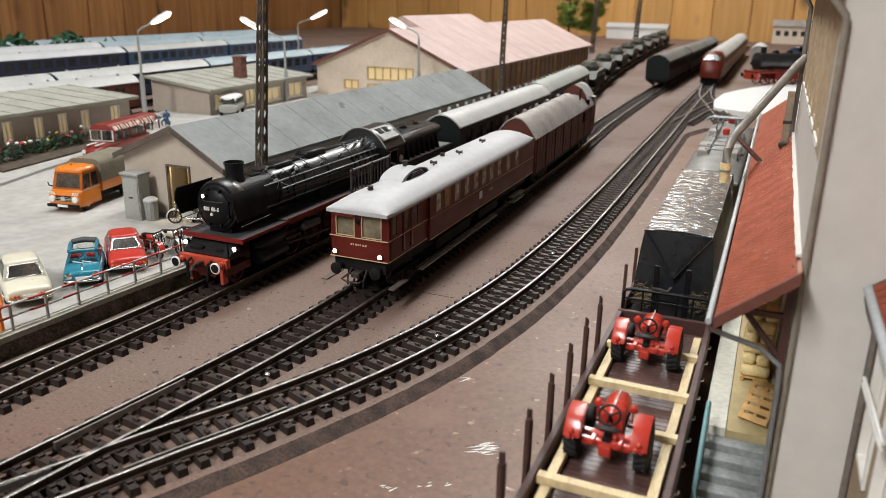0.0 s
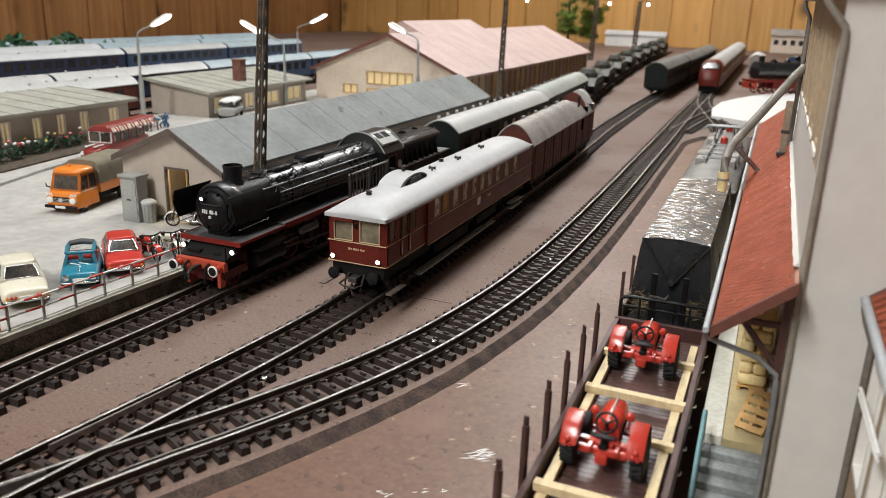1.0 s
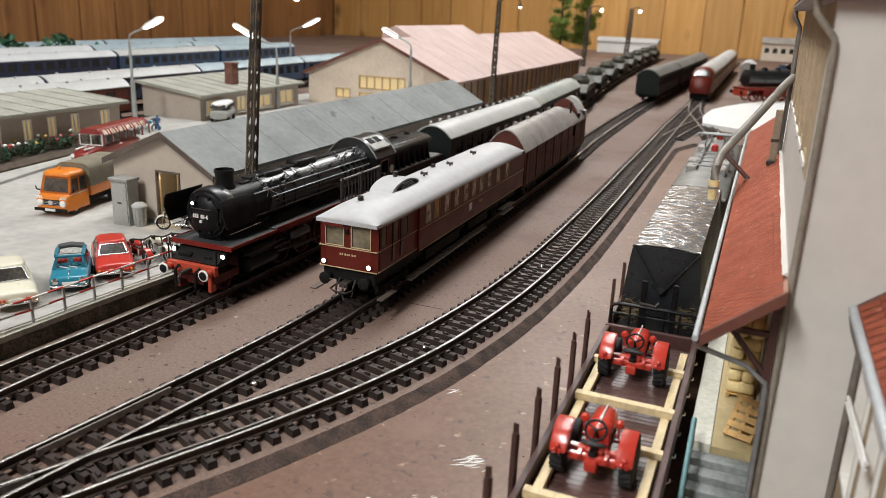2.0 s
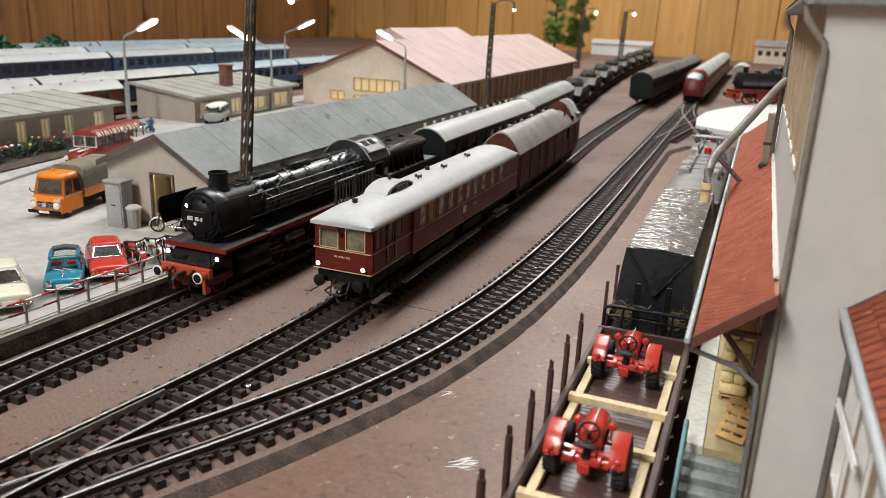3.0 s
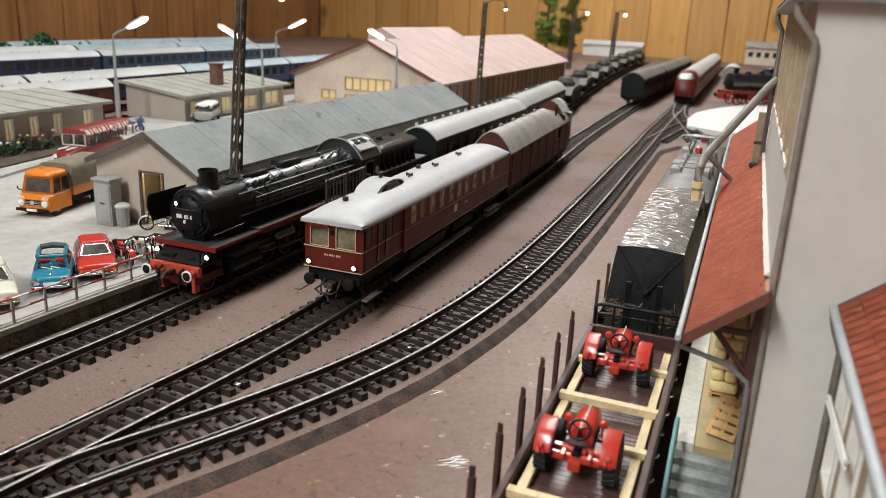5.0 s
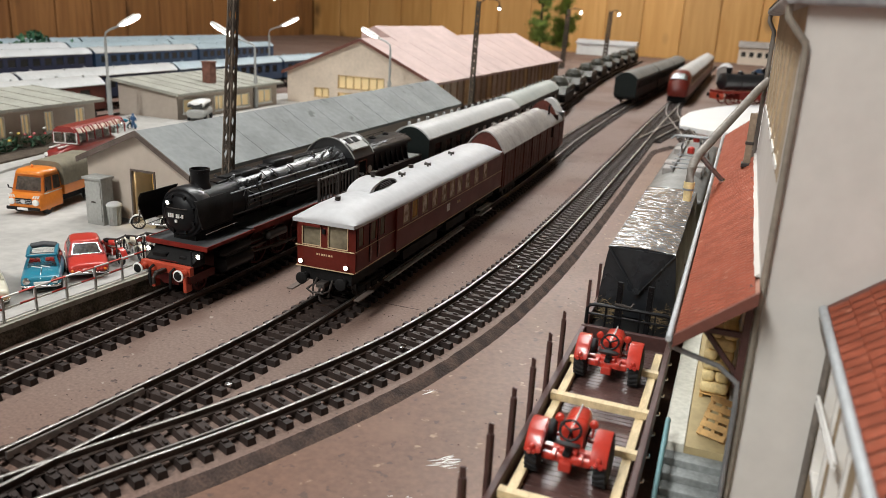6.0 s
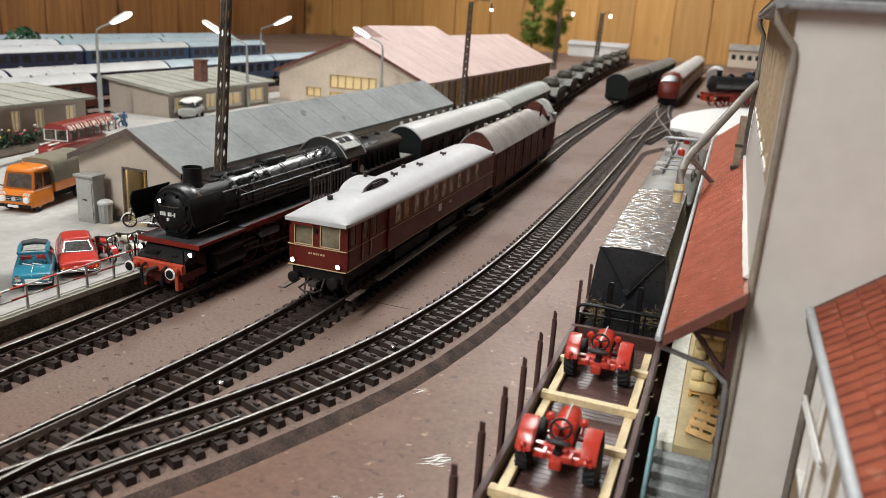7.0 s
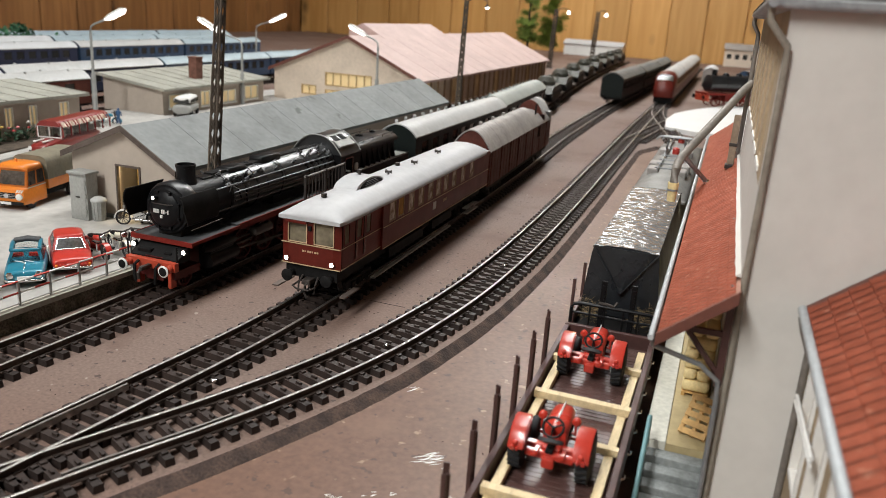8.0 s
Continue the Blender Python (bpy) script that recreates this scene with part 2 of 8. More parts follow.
DECK = mat("wagon_planks", (0.105, 0.054, 0.047), 0.38, var=0.3, scale=90, bump=0.05)
WAGON = mat("wagon_brown", (0.072, 0.030, 0.026), 0.5, var=0.2, scale=70)
STAKE = mat("stake_brown", (0.075, 0.035, 0.030), 0.5, var=0.2, scale=90)
TARPB = mat("tarpaulin_black", (0.016, 0.018, 0.021), 0.30, var=0.3, scale=40, bump=0.22)
TRACTOR = mat("tractor_red", (0.51, 0.042, 0.025), 0.30, var=0.12, scale=90, coat=0.4)
TYRE = mat("tyre_rubber", (0.022, 0.022, 0.024), 0.8, var=0.3, scale=200)
CHROME = mat("bright_metal", (0.75, 0.75, 0.75), 0.2, 1.0, var=0.1)
ZINC = mat("zinc_grey", (0.33, 0.34, 0.35), 0.5, 0.5, var=0.2, scale=60)
OCHREWALL = mat("ochre_plaster", (0.44, 0.335, 0.215), 0.85, var=0.14, scale=40, bump=0.06)
PLATEDGE = mat("platform_edge_paint", (0.58, 0.565, 0.49), 0.7, var=0.16, scale=60, bump=0.1)
PALEPIPE = mat("pipe_pale_tan", (0.31, 0.275, 0.225), 0.6, var=0.2, scale=60, bump=0.05)
PIPE = mat("pipe_grey_brown", (0.23, 0.205, 0.18), 0.55, 0.2, var=0.25, scale=60, bump=0.05)
MASTS = mat("mast_weathered_steel", (0.075, 0.060, 0.048), 0.6, 0.2, var=0.4, scale=120, second=(0.16, 0.125, 0.095))
STEELD = mat("dark_steel", (0.06, 0.05, 0.045), 0.55, 0.4, var=0.3, scale=100)
GUTTER = mat("gutter_pale_zinc", (0.50, 0.53, 0.55), 0.5, 0.2, var=0.12, scale=60)
GREYPAINT = mat("cabinet_grey", (0.34, 0.34, 0.32), 0.6, var=0.15, scale=60)
ORANGE = mat("truck_orange", (0.75, 0.22, 0.025), 0.35, var=0.08, scale=60, coat=0.3)
CANVAS = mat("canvas_olive_grey", (0.21, 0.185, 0.13), 0.85, var=0.15, scale=60, bump=0.1)
CREAM = mat("car_cream", (0.72, 0.68, 0.55), 0.3, var=0.06, coat=0.4)
TAN = mat("car_tan", (0.60, 0.47, 0.25), 0.35, var=0.06, coat=0.3)
BUSRED = mat("bus_red", (0.25, 0.026, 0.021), 0.32, var=0.1, coat=0.3)
TEAL = mat("car_teal", (0.018, 0.20, 0.29), 0.3, var=0.08, coat=0.4)
CARR = mat("car_red", (0.52, 0.040, 0.028), 0.3, var=0.08, coat=0.4)
DARKGREY = mat("car_roof_dark", (0.05, 0.052, 0.055), 0.6, var=0.2)
WHITE = mat("white_paint", (0.78, 0.77, 0.74), 0.5, var=0.06, scale=40)
WHITEHOT = mat("white_gloss_board", (0.86, 0.86, 0.85), 0.4, var=0.03, scale=20)
REDPAINT = mat("red_stripe_paint", (0.55, 0.05, 0.03), 0.5, var=0.1)
LEAF = mat("leaf_green", (0.21, 0.29, 0.04), 0.8, var=0.4, scale=90)
LEAF2 = mat("flower_leaf_green", (0.035, 0.09, 0.045), 0.8, var=0.4, scale=200)
BARK = mat("bark_brown", (0.07, 0.05, 0.035), 0.9, var=0.3)
SOIL = mat("soil_brown", (0.09, 0.065, 0.045), 0.95, var=0.4, scale=200, bump=0.5)
HAY = mat("dry_straw", (0.20, 0.14, 0.07), 0.9, var=0.4, scale=300)
OLIVE = mat("army_olive", (0.062, 0.060, 0.046), 0.6, var=0.3, scale=60)
stain(TILE, 320, 0.64, 0.74, (0.42, 0.17, 0.11), 2)
LAMPGREY = mat("lamp_post_grey", (0.40, 0.41, 0.40), 0.5, 0.3, var=0.1)
TEALRAIL = mat("step_rail_teal", (0.17, 0.32, 0.34), 0.5, var=0.15)
STEPC = mat("step_concrete", (0.235, 0.25, 0.245), 0.7, var=0.25, scale=90, bump=0.1)
FLOORY = mat("platform_ochre", (0.42, 0.33, 0.17), 0.75, var=0.12, scale=50)
BLINDW = mat("window_wood_ochre", (0.55, 0.38, 0.19), 0.7, var=0.2, scale=50)
LAMPLIT = glow("lamp_tube_lit", (1.0, 0.97, 0.92), 7.0)
HEADLIT = glow("headlamp_lit", (1.0, 0.93, 0.78), 6.0)
WINLIT = glow("lit_window_curtain", (0.72, 0.56, 0.30), 0.28)
# For the unseen ceiling and two walls; kept dark to cut bounced fill.
CEIL = mat("ceiling_grey", (0.36, 0.35, 0.33), 0.9, var=0.05, scale=3)


def wood(name, light, darkc):
    """Varnished boards: long grain along z, knots, each board of its own tone."""
    m = bpy.data.materials.new(name)
    m.use_nodes = True
    nt = m.node_tree
    b = nt.nodes["Principled BSDF"]
    tc, oi = nt.nodes.new("ShaderNodeTexCoord"), nt.nodes.new("ShaderNodeObjectInfo")
    off = nt.nodes.new("ShaderNodeVectorMath")
    off.operation = "MULTIPLY_ADD"
    off.inputs[1].default_value = (1, 1, 1)
    nt.links.new(tc.outputs["Object"], off.inputs[0])
    comb = nt.nodes.new("ShaderNodeCombineXYZ")
    mul = nt.nodes.new("ShaderNodeMath")
    mul.operation = "MULTIPLY"
    mul.inputs[1].default_value = 30.0
    nt.links.new(oi.outputs["Random"], mul.inputs[0])
    nt.links.new(mul.outputs[0], comb.inputs[2])
    nt.links.new(comb.outputs[0], off.inputs[2])
    mp = nt.nodes.new("ShaderNodeMapping")
    mp.inputs["Scale"].default_value = (30, 30, 2.2)
    nt.links.new(off.outputs[0], mp.inputs[0])
    grain = nt.nodes.new("ShaderNodeTexNoise")
    grain.inputs["Scale"].default_value, grain.inputs["Detail"].default_value, grain.inputs["Distortion"].default_value = 1.0, 6, 1.4
    nt.links.new(mp.outputs[0], grain.inputs["Vector"])
    mk = nt.nodes.new("ShaderNodeMapping")
    mk.inputs["Scale"].default_value = (9, 9, 5)
    nt.links.new(off.outputs[0], mk.inputs[0])
    knot = nt.nodes.new("ShaderNodeTexVoronoi")
    knot.inputs["Scale"].default_value = 1.0
    nt.links.new(mk.outputs[0], knot.inputs["Vector"])
    kr = nt.nodes.new("ShaderNodeMapRange")
    kr.inputs["From Min"].default_value, kr.inputs["From Max"].default_value = 0.04, 0.24
    kr.inputs["To Min"].default_value, kr.inputs["To Max"].default_value = 0.3, 1.0
    nt.links.new(knot.outputs["Distance"], kr.inputs[0])
    mix = nt.nodes.new("ShaderNodeMix")
    mix.data_type = "RGBA"
    mix.inputs[6].default_value, mix.inputs[7].default_value = (*darkc, 1), (*light, 1)
    gr = nt.nodes.new("ShaderNodeMapRange")
    gr.inputs["From Min"].default_value, gr.inputs["From Max"].default_value = 0.3, 0.65
    nt.links.new(grain.outputs[0], gr.inputs[0])
    nt.links.new(gr.outputs[0], mix.inputs[0])
    hsv = nt.nodes.new("ShaderNodeHueSaturation")
    rv = nt.nodes.new("ShaderNodeMath")
    rv.operation = "MULTIPLY_ADD"
    rv.inputs[1].default_value, rv.inputs[2].default_value = 0.3, 0.82
    nt.links.new(oi.outputs["Random"], rv.inputs[0])
    kv = nt.nodes.new("ShaderNodeMath")
    kv.operation = "MULTIPLY"
    nt.links.new(rv.outputs[0], kv.inputs[0])
    nt.links.new(kr.outputs[0], kv.inputs[1])
    nt.links.new(kv.outputs[0], hsv.inputs["Value"])
    nt.links.new(mix.outputs[2], hsv.inputs["Color"])
    nt.links.new(hsv.outputs[0], b.inputs["Base Color"])
    b.inputs["Roughness"].default_value = 0.42
    return m


PINE = wood("varnished_pine", (0.68, 0.375, 0.125), (0.56, 0.285, 0.080))
# Same pine for the left wall, with its shade put into the colours.
PINE_SHADED = wood("varnished_pine_shaded", (0.315, 0.147, 0.051), (0.19, 0.080, 0.027))

# ---- room ----
WX, WY = -1900.0, 3300.0


def panelled_wall(name, axis, plane, a, b, step, material, label):
    """Vertical boards on a plain wall; the boards stand proud, with open joints."""
    bm = B()
    (box(bm, plane - 60, plane - 8, a, b, -950, 1300) if axis == "x" else box(bm, a, b, plane + 8, plane + 60, -950, 1300))
    wall = tagged(part(name, bm, material), label, "wall", kind="structure")
    u, k = a, 0
    while u < b - 1:
        w = step * (0.92 + 0.16 * ((k * 37) % 11) / 11)
        bm = B()
        e = min(u + w - 4, b)
        (box(bm, plane - 8, plane + 2, u, e, -950, 1300, 2.5) if axis == "x" else box(bm, u, e, plane - 2, plane + 8, -950, 1300, 2.5))
        part("board", bm, material, wall)
        u, k = u + w, k + 1
    return wall


panelled_wall("wall_left", "x", WX, -1500, WY, 152, PINE_SHADED, "varnished pine board wall with vertical boards, shade put into its colour")
panelled_wall("wall_back", "y", WY, WX + 6, 1400, 150, PINE, "orange varnished pine board wall with vertical boards")
# Unseen right and front walls, added; their grey sets the bounced light.
bm = B()
box(bm, 1400, 1460, -1500, WY, -950, 1300)
tagged(part("wall_right", bm, CEIL), "unseen grey wall added to close the room and limit bounced light", "wall", kind="structure")
bm = B()
box(bm, WX, 1400, -1560, -1500, -950, 1300)
tagged(part("wall_front", bm, CEIL), "unseen grey wall added to close the room and limit bounced light", "wall", kind="structure")
bm = B()
box(bm, WX, 1400, -1500, WY, 1300, 1340)
tagged(part("ceiling", bm, CEIL), "unseen ceiling, grey to limit bounced light", "ceiling", kind="structure")
bm = B()
box(bm, WX, 1400, -1500, WY, -1000, -950)
tagged(part("floor", bm, PLINTH), "dark room floor below the layout", "floor", kind="structure")

# ---- layout board, track plate, street ----
T1 = [(-249, -120), (-248, 60), (-244, 186), (-242, 215), (-240, 240), (-238.5, 275), (-237.5, 340), (-237, 450), (-237, 860), (-245, 1000), (-262, 1200), (-285, 1450), (-310, 1800), (-335, 2300), (-350, 2900)]
T2 = [(-212, -40), (-203, 40), (-196, 90), (-189, 137), (-181.5, 186), (-174.8, 235), (-170.8, 275), (-169.3, 310), (-169, 360), (-169, 580), (-171, 700), (-175, 820), (-178.5, 950), (-179, 1300), (-170, 1700), (-165, 2200), (-160, 2900)]
T3 = [(-196, 90), (-186, 115), (-175, 139), (-163, 166), (-151, 191), (-140, 217), (-129, 247), (-119, 283), (-112, 322), (-107.5, 358), (-104.5, 400), (-102.5, 455), (-101.8, 530), (-102, 640), (-103, 740), (-104, 900), (-106, 1100), (-106, 1500), (-106, 2900)]
T4 = [(-29, -200), (-29, 300), (-29, 800), (-40, 950), (-70, 1120), (-95, 1260), (-106, 1400)]
T5 = [(-98, 960), (-80, 1120), (-50, 1300), (0, 1480), (90, 1640), (200, 1760)]


def spline(pts, step):
    """Points at even steps along a smooth line through pts, each with its heading."""
    p = [Vector(q) for q in pts]
    p = [2 * p[0] - p[1], *p, 2 * p[-1] - p[-2]]
    fine = []
    for i in range(1, len(p) - 2):
        n = max(4, int((p[i + 1] - p[i]).length / 2))
        for k in range(n):
            t = k / n
            a, b, c, d = p[i - 1], p[i], p[i + 1], p[i + 2]
            fine.append(0.5 * ((2 * b) + (c - a) * t + (2 * a - 5 * b + 4 * c - d) * t * t + (3 * b - a - 3 * c + d) * t ** 3))
    fine.append(p[-2])
    out, need, run = [fine[0]], step, 0.0
    for a, b in zip(fine, fine[1:]):
        seg = (b - a).length
        while run + seg >= need:
            out.append(a + (b - a) * ((need - run) / seg))
            need += step
        run += seg
    res = []
    for k, q in enumerate(out):
        d = (out[min(k + 1, len(out) - 1)] - out[max(k - 1, 0)]).normalized()
        res.append((q, d))
    return res


bm = B()
box(bm, -1850, 900, -420, 3280, -23, -3)
tagged(part("ground", bm, BOARD), "reddish brown painted plywood layout board, scuffed", "ground", kind="structure")

edge = [(q.x + d.y * 18.6, q.y - d.x * 18.6) for q, d in spline([(-214, 20)] + T3[1:16], 6)]
edge = [(x + 0.5 * noise.noise((x * 0.11, y * 0.11, 3)), y) for x, y in edge]
edge += [(-84, 915), (-70, 960), (-30, 985), (60, 1000), (300, 1005), (850, 1010)]
left = [(850, 3270), (-1840, 3270), (-1840, -200), (-258, -200), (-258, 20)]
bm = B()
bot = [bm.verts.new((x + 4.6, y - 2.3, -3.0)) for x, y in edge]
top = [bm.verts.new((x, y, 0.0)) for x, y in edge]
for k in range(len(edge) - 1):
    bm.faces.new((bot[k], bot[k + 1], top[k + 1], top[k]))
rim_part = bm
bm2 = B()
bm2.faces.new([bm2.verts.new((x, y, 0.0)) for x, y in edge] + [bm2.verts.new((x, y, 0.0)) for x, y in left])
bmesh.ops.triangulate(bm2, faces=bm2.faces)
plate = tagged(part("track_bed", bm2, BED), "grey-brown card track bed with a worn cut edge", "track bed", kind="structure")
part("bed_edge", rim_part, BEDGE, plate, "rough dark brown cut edge")

SZ = 9.0
wall_line = [(-268, -150), (-268, -60), (-268, 30), (-268, 110), (-268, 160), (-267.6, 190), (-266, 215), (-264.5, 240), (-262, 270), (-259, 310), (-258, 400), (-258, 1030)]
bm = B()
pts = [bm.verts.new((x, y, SZ)) for x, y in wall_line] + [bm.verts.new(p) for p in ((-640, 1030, SZ), (-640, -150, SZ))]
f = bm.faces.new(pts)
r = bmesh.ops.extrude_face_region(bm, geom=[f])
bmesh.ops.translate(bm, verts=[v for v in r["geom"] if isinstance(v, bmesh.types.BMVert)], vec=(0, 0, -11.9))
bmesh.ops.triangulate(bm, faces=[g for g in bm.faces if len(g.verts) > 4])
street = tagged(part("street", bm, STREET), "light grey concrete station street", "street", kind="structure")
bm = B()
wl = spline(wall_line[:-1], 6)
loft(bm, [[(q.x + 1.4 + 0.5 * noise.noise((q.x, q.y * 0.2, 1)), q.y, 0.02), (q.x + 0.5 + 0.5 * noise.noise((q.x, q.y * 0.3, 5)), q.y, 7.2), (q.x - 0.5, q.y, 7.2), (q.x - 0.5, q.y, 0.02)] for q, d in wl])
tagged(part("retaining_wall", bm, WALLSTONE), "dark mossy stone retaining wall beside the track", "wall", kind="structure")
bm = B()
loft(bm, [[(q.x + 1.6, q.y, 7.2), (q.x + 1.6, q.y, 9.6), (q.x - 3.2, q.y, 9.6), (q.x - 3.2, q.y, 7.2)] for q, d in wl])
tagged(part("coping", bm, COPING, None, "", 0), "pale concrete coping on the retaining wall", "coping", kind="structure")
# raised pavement in front of the houses
bm = B()
kerb = [(-470, 250), (-487, 371), (-501, 420), (-522, 505), (-546, 600), (-555, 700)]
prism(bm, kerb + [(-634, 700), (-634, 250)], "z", SZ + 0.01, SZ + 2.0)
tagged(part("pavement", bm, STREET), "raised pale concrete pavement with kerb", "pavement", kind="structure")


# ---- track ----
def track(name, line, a, b, label, pieces=300, first=0.0, pitch=7.5, z=0.0, skip=()):
    tk = tagged(new(name), label, "railway track", kind="structure")
    tk.empty_display_size = 0.005
    run = [(q, d) for q, d in spline(line, pitch) if a <= q.y <= b]
    sl = B()
    box(sl, -15, 15, -1.7, 1.7, 0, 2.6)
    for v in sl.verts:
        if v.co.z > 1:
            v.co.x *= 0.985
            v.co.y *= 0.86
    for sx in (-8.7, 8.7):
        for s2 in (-2.3, 2.3):
            box(sl, sx + s2 - 0.8, sx + s2 + 0.8, -1.0, 1.0, 2.6, 3.3)
    box(sl, -1.3, 1.3, -0.45, 0.45, 2.6, 3.5)
    first_ob, rest = None, B()
    for k, (q, d) in enumerate(run):
        if any(lo <= q.y <= hi for lo, hi in skip):
            continue
        rz = math.degrees(math.atan2(-d.x, d.y))
        m = at(q.x, q.y, z, rz)
        if k < pieces:
            if first_ob is None:
                first_ob = part("sleeper", sl.copy(), SLEEPER, tk)
                ob = first_ob
            else:
                ob = new("sleeper", first_ob.data)
                ob.parent = tk
            ob.matrix_basis = m
        else:
            mm = Matrix.Translation((q.x, q.y, z)) @ Matrix.Rotation(radians(rz), 4, "Z")
            for f in sl.faces:
                rest.faces.new([rest.verts.new(mm @ v.co) for v in f.verts])
    sl.free()
    if len(rest.faces):
        tagged(part("far_sleepers", rest, SLEEPER, tk), kind="stuff")
    else:
        rest.free()
    dense = [(q, d) for q, d in spline(line, 5) if a - 4 <= q.y <= b + 4]
    for s in (-8.7, 8.7):
        web, head = B(), B()
        ctr = [(Vector((q.x + d.y * s, q.y - d.x * s)), d) for q, d in dense]
        sec = lambda c, d, prof: [(c.x + d.y * u, c.y - d.x * u, z + h) for u, h in prof]
        loft(web, [sec(c, d, [(-1.3, 2.55), (1.3, 2.55), (1.3, 2.95), (0.35, 3.2), (0.35, 4.5), (0.75, 4.6), (0.75, 5.3), (-0.75, 5.3), (-0.75, 4.6), (-0.35, 4.5), (-0.35, 3.2), (-1.3, 2.95)]) for c, d in ctr])
        loft(head, [sec(c, d, [(-0.66, 5.29), (0.66, 5.29), (0.62, 5.40), (0.30, 5.52), (-0.30, 5.52), (-0.62, 5.40)]) for c, d in ctr])
        rail = part("rail", web, RAILWEB, tk, "rust-sided rail")
        part("rail_head", head, RAIL, rail, "polished rail head", 75)
    return tk


track("track_1", T1, -60, 2850, "station track with dark sleepers and bright rails", 300)
track("track_2", T2, -20, 2850, "turnout track with dark sleepers and bright rails", 300)
track("track_3", T3, 96, 2850, "curving loop track with dark sleepers and bright rails", 300)
track("track_4", T4, -150, 930, "loading track beside the goods platform", 200, z=-3)
track("track_4_end", T4, 985, 1390, "end of the loading track joining the loop", 60)
track("track_5", T5, 970, 1740, "curving yard track in the distance", 60)

# switch blades, guard rails and lever box of the turnout
sw = thing("turnout_parts", 0, 0, 0, 0, "guard rails and switch blades of a turnout", "turnout")
for line, off, lo, hi in ((T2, -6.2, 150, 205), (T3, 6.2, 150, 205), (T2, 8.0, 96, 140), (T3, -8.0, 98, 140)):
    ctr = [(Vector((q.x + d.y * off, q.y - d.x * off)), d) for q, d in spline(line, 4) if lo <= q.y <= hi]
    bm = B()
    loft(bm, [[(c.x + d.y * u, c.y - d.x * u, h) for u, h in ((-0.45, 2.7), (0.45, 2.7), (0.45, 5.2), (-0.45, 5.2))] for c, d in ctr])
    part("guard_rail", bm, RAIL, sw)
for k, (x, y) in enumerate(((-211, 128), (-207, 150), (-163, 222), (-118.5, 282), (-103.5, 415))):
    bm = B()
    lathe(bm, (x + (8 if k < 2 else 0), y, 2.5), (0, 0, 1), [(0, 1.3), (0.7, 1.3), (0.9, 0.9), (0.5, 0.8), (0.4, 0.2)], 14)
    tagged(part("track_screw", bm, CHROME, None, "", 40), "shiny screw head between the rails", "screw", "track screws")


# ---- goods shed on the loading track ----
def tiles(bm, x0, z0, x1, z1, y0, y1, w, rows, lift=0.5, jit=0.12, seed=1):
    rnd = random.Random(seed)
    out = []
    n = int((y1 - y0) / w)
    for i in range(rows):
        a, b = i / rows, (i + 1.18) / rows
        for k in range(n):
            ya = y0 + k * w + rnd.uniform(-0.05, 0.05)
            out.append((x0 + (x1 - x0) * a, z0 + (z1 - z0) * a + lift + rnd.uniform(0, jit), x0 + (x1 - x0) * min(b, 1), z0 + (z1 - z0) * min(b, 1) + rnd.uniform(0, jit), ya, ya + w * 0.87))
    return out


def tile_faces(bm, t):
    xa, za, xb, zb, ya, yb = t
    ym = (ya + yb) / 2
    lo, hi = [], []
    for y, up in ((ya, 0), (ym - (yb - ya) * 0.2, 0.28), (ym + (yb - ya) * 0.2, 0.28), (yb, 0)):
        lo.append(bm.verts.new((xa, y, za + up)))
        hi.append(bm.verts.new((xb, y, zb + up)))
    under = [bm.verts.new((xa, ya, za - 0.5)), bm.verts.new((xa, yb, za - 0.5))]
    for k in range(3):
        bm.faces.new((lo[k], lo[k + 1], hi[k + 1], hi[k]))
    bm.faces.new((under[0], under[1], lo[3], lo[2], lo[1], lo[0]))
    return bm


BX, BY0, BY1, BZ = 13.0, 219.0, 453.0, 147.0
shed = thing("goods_station", 0, 0, 0, 0, "grey-white plastered goods station with red tiled canopy", "building")
wins = [(y, y + 20, 104, 136) for y in (242, 276, 310, 344, 378, 412)]
doors = [(250, 285, 13, 58), (320, 355, 13, 58), (390, 425, 13, 58)]
bm = B()
holed(bm, "x", BX, BX + 5, BY0 + 5, BY1, -3, 101, doors)
part("track_side_wall", bm, PLASTER3, shed)
bm = B()
holed(bm, "x", BX, BX + 5, BY0 + 5, BY1, 101, BZ, wins)
part("upper_wall", bm, OCHREWALL, shed, "ochre upper wall")
bm = B()
box(bm, BX, 130, BY0, BY0 + 5, -3, BZ)
part("end_wall", bm, PLASTER3, shed)
bm = B()
box(bm, BX, 130, BY1, BY1 + 5, -3, BZ)
part("far_end_wall", bm, PLASTER3, shed)
bm = B()
box(bm, BX, 125, BY1 + 5.01, 642, -3, 79)
part("low_extension", bm, PLASTER3, shed, "low plastered extension")
for ya, yb, za, zb in wins:
    w = B()
    box(w, BX + 2, BX + 3, ya, yb, za, zb)
    wd = part("window", w, BLINDW, shed, "ochre wooden window panel")
    b2 = B()
    rim(b2, "x", BX + 0.3, BX + 1.9, ya + 0.01, yb - 0.01, za + 0.01, zb - 0.01, 1.2)
    box(b2, BX + 0.4, BX + 1.9, (ya + yb) / 2 - 0.6, (ya + yb) / 2 + 0.6, za + 1.2, zb - 1.2)
    part("window_frame", b2, OCHREWALL, wd)
    b3 = B()
    box(b3, BX - 0.5, BX - 0.02, ya - 1, yb + 1, za - 1.6, za - 0.1)
    part("window_sill", b3, WHITE, wd)
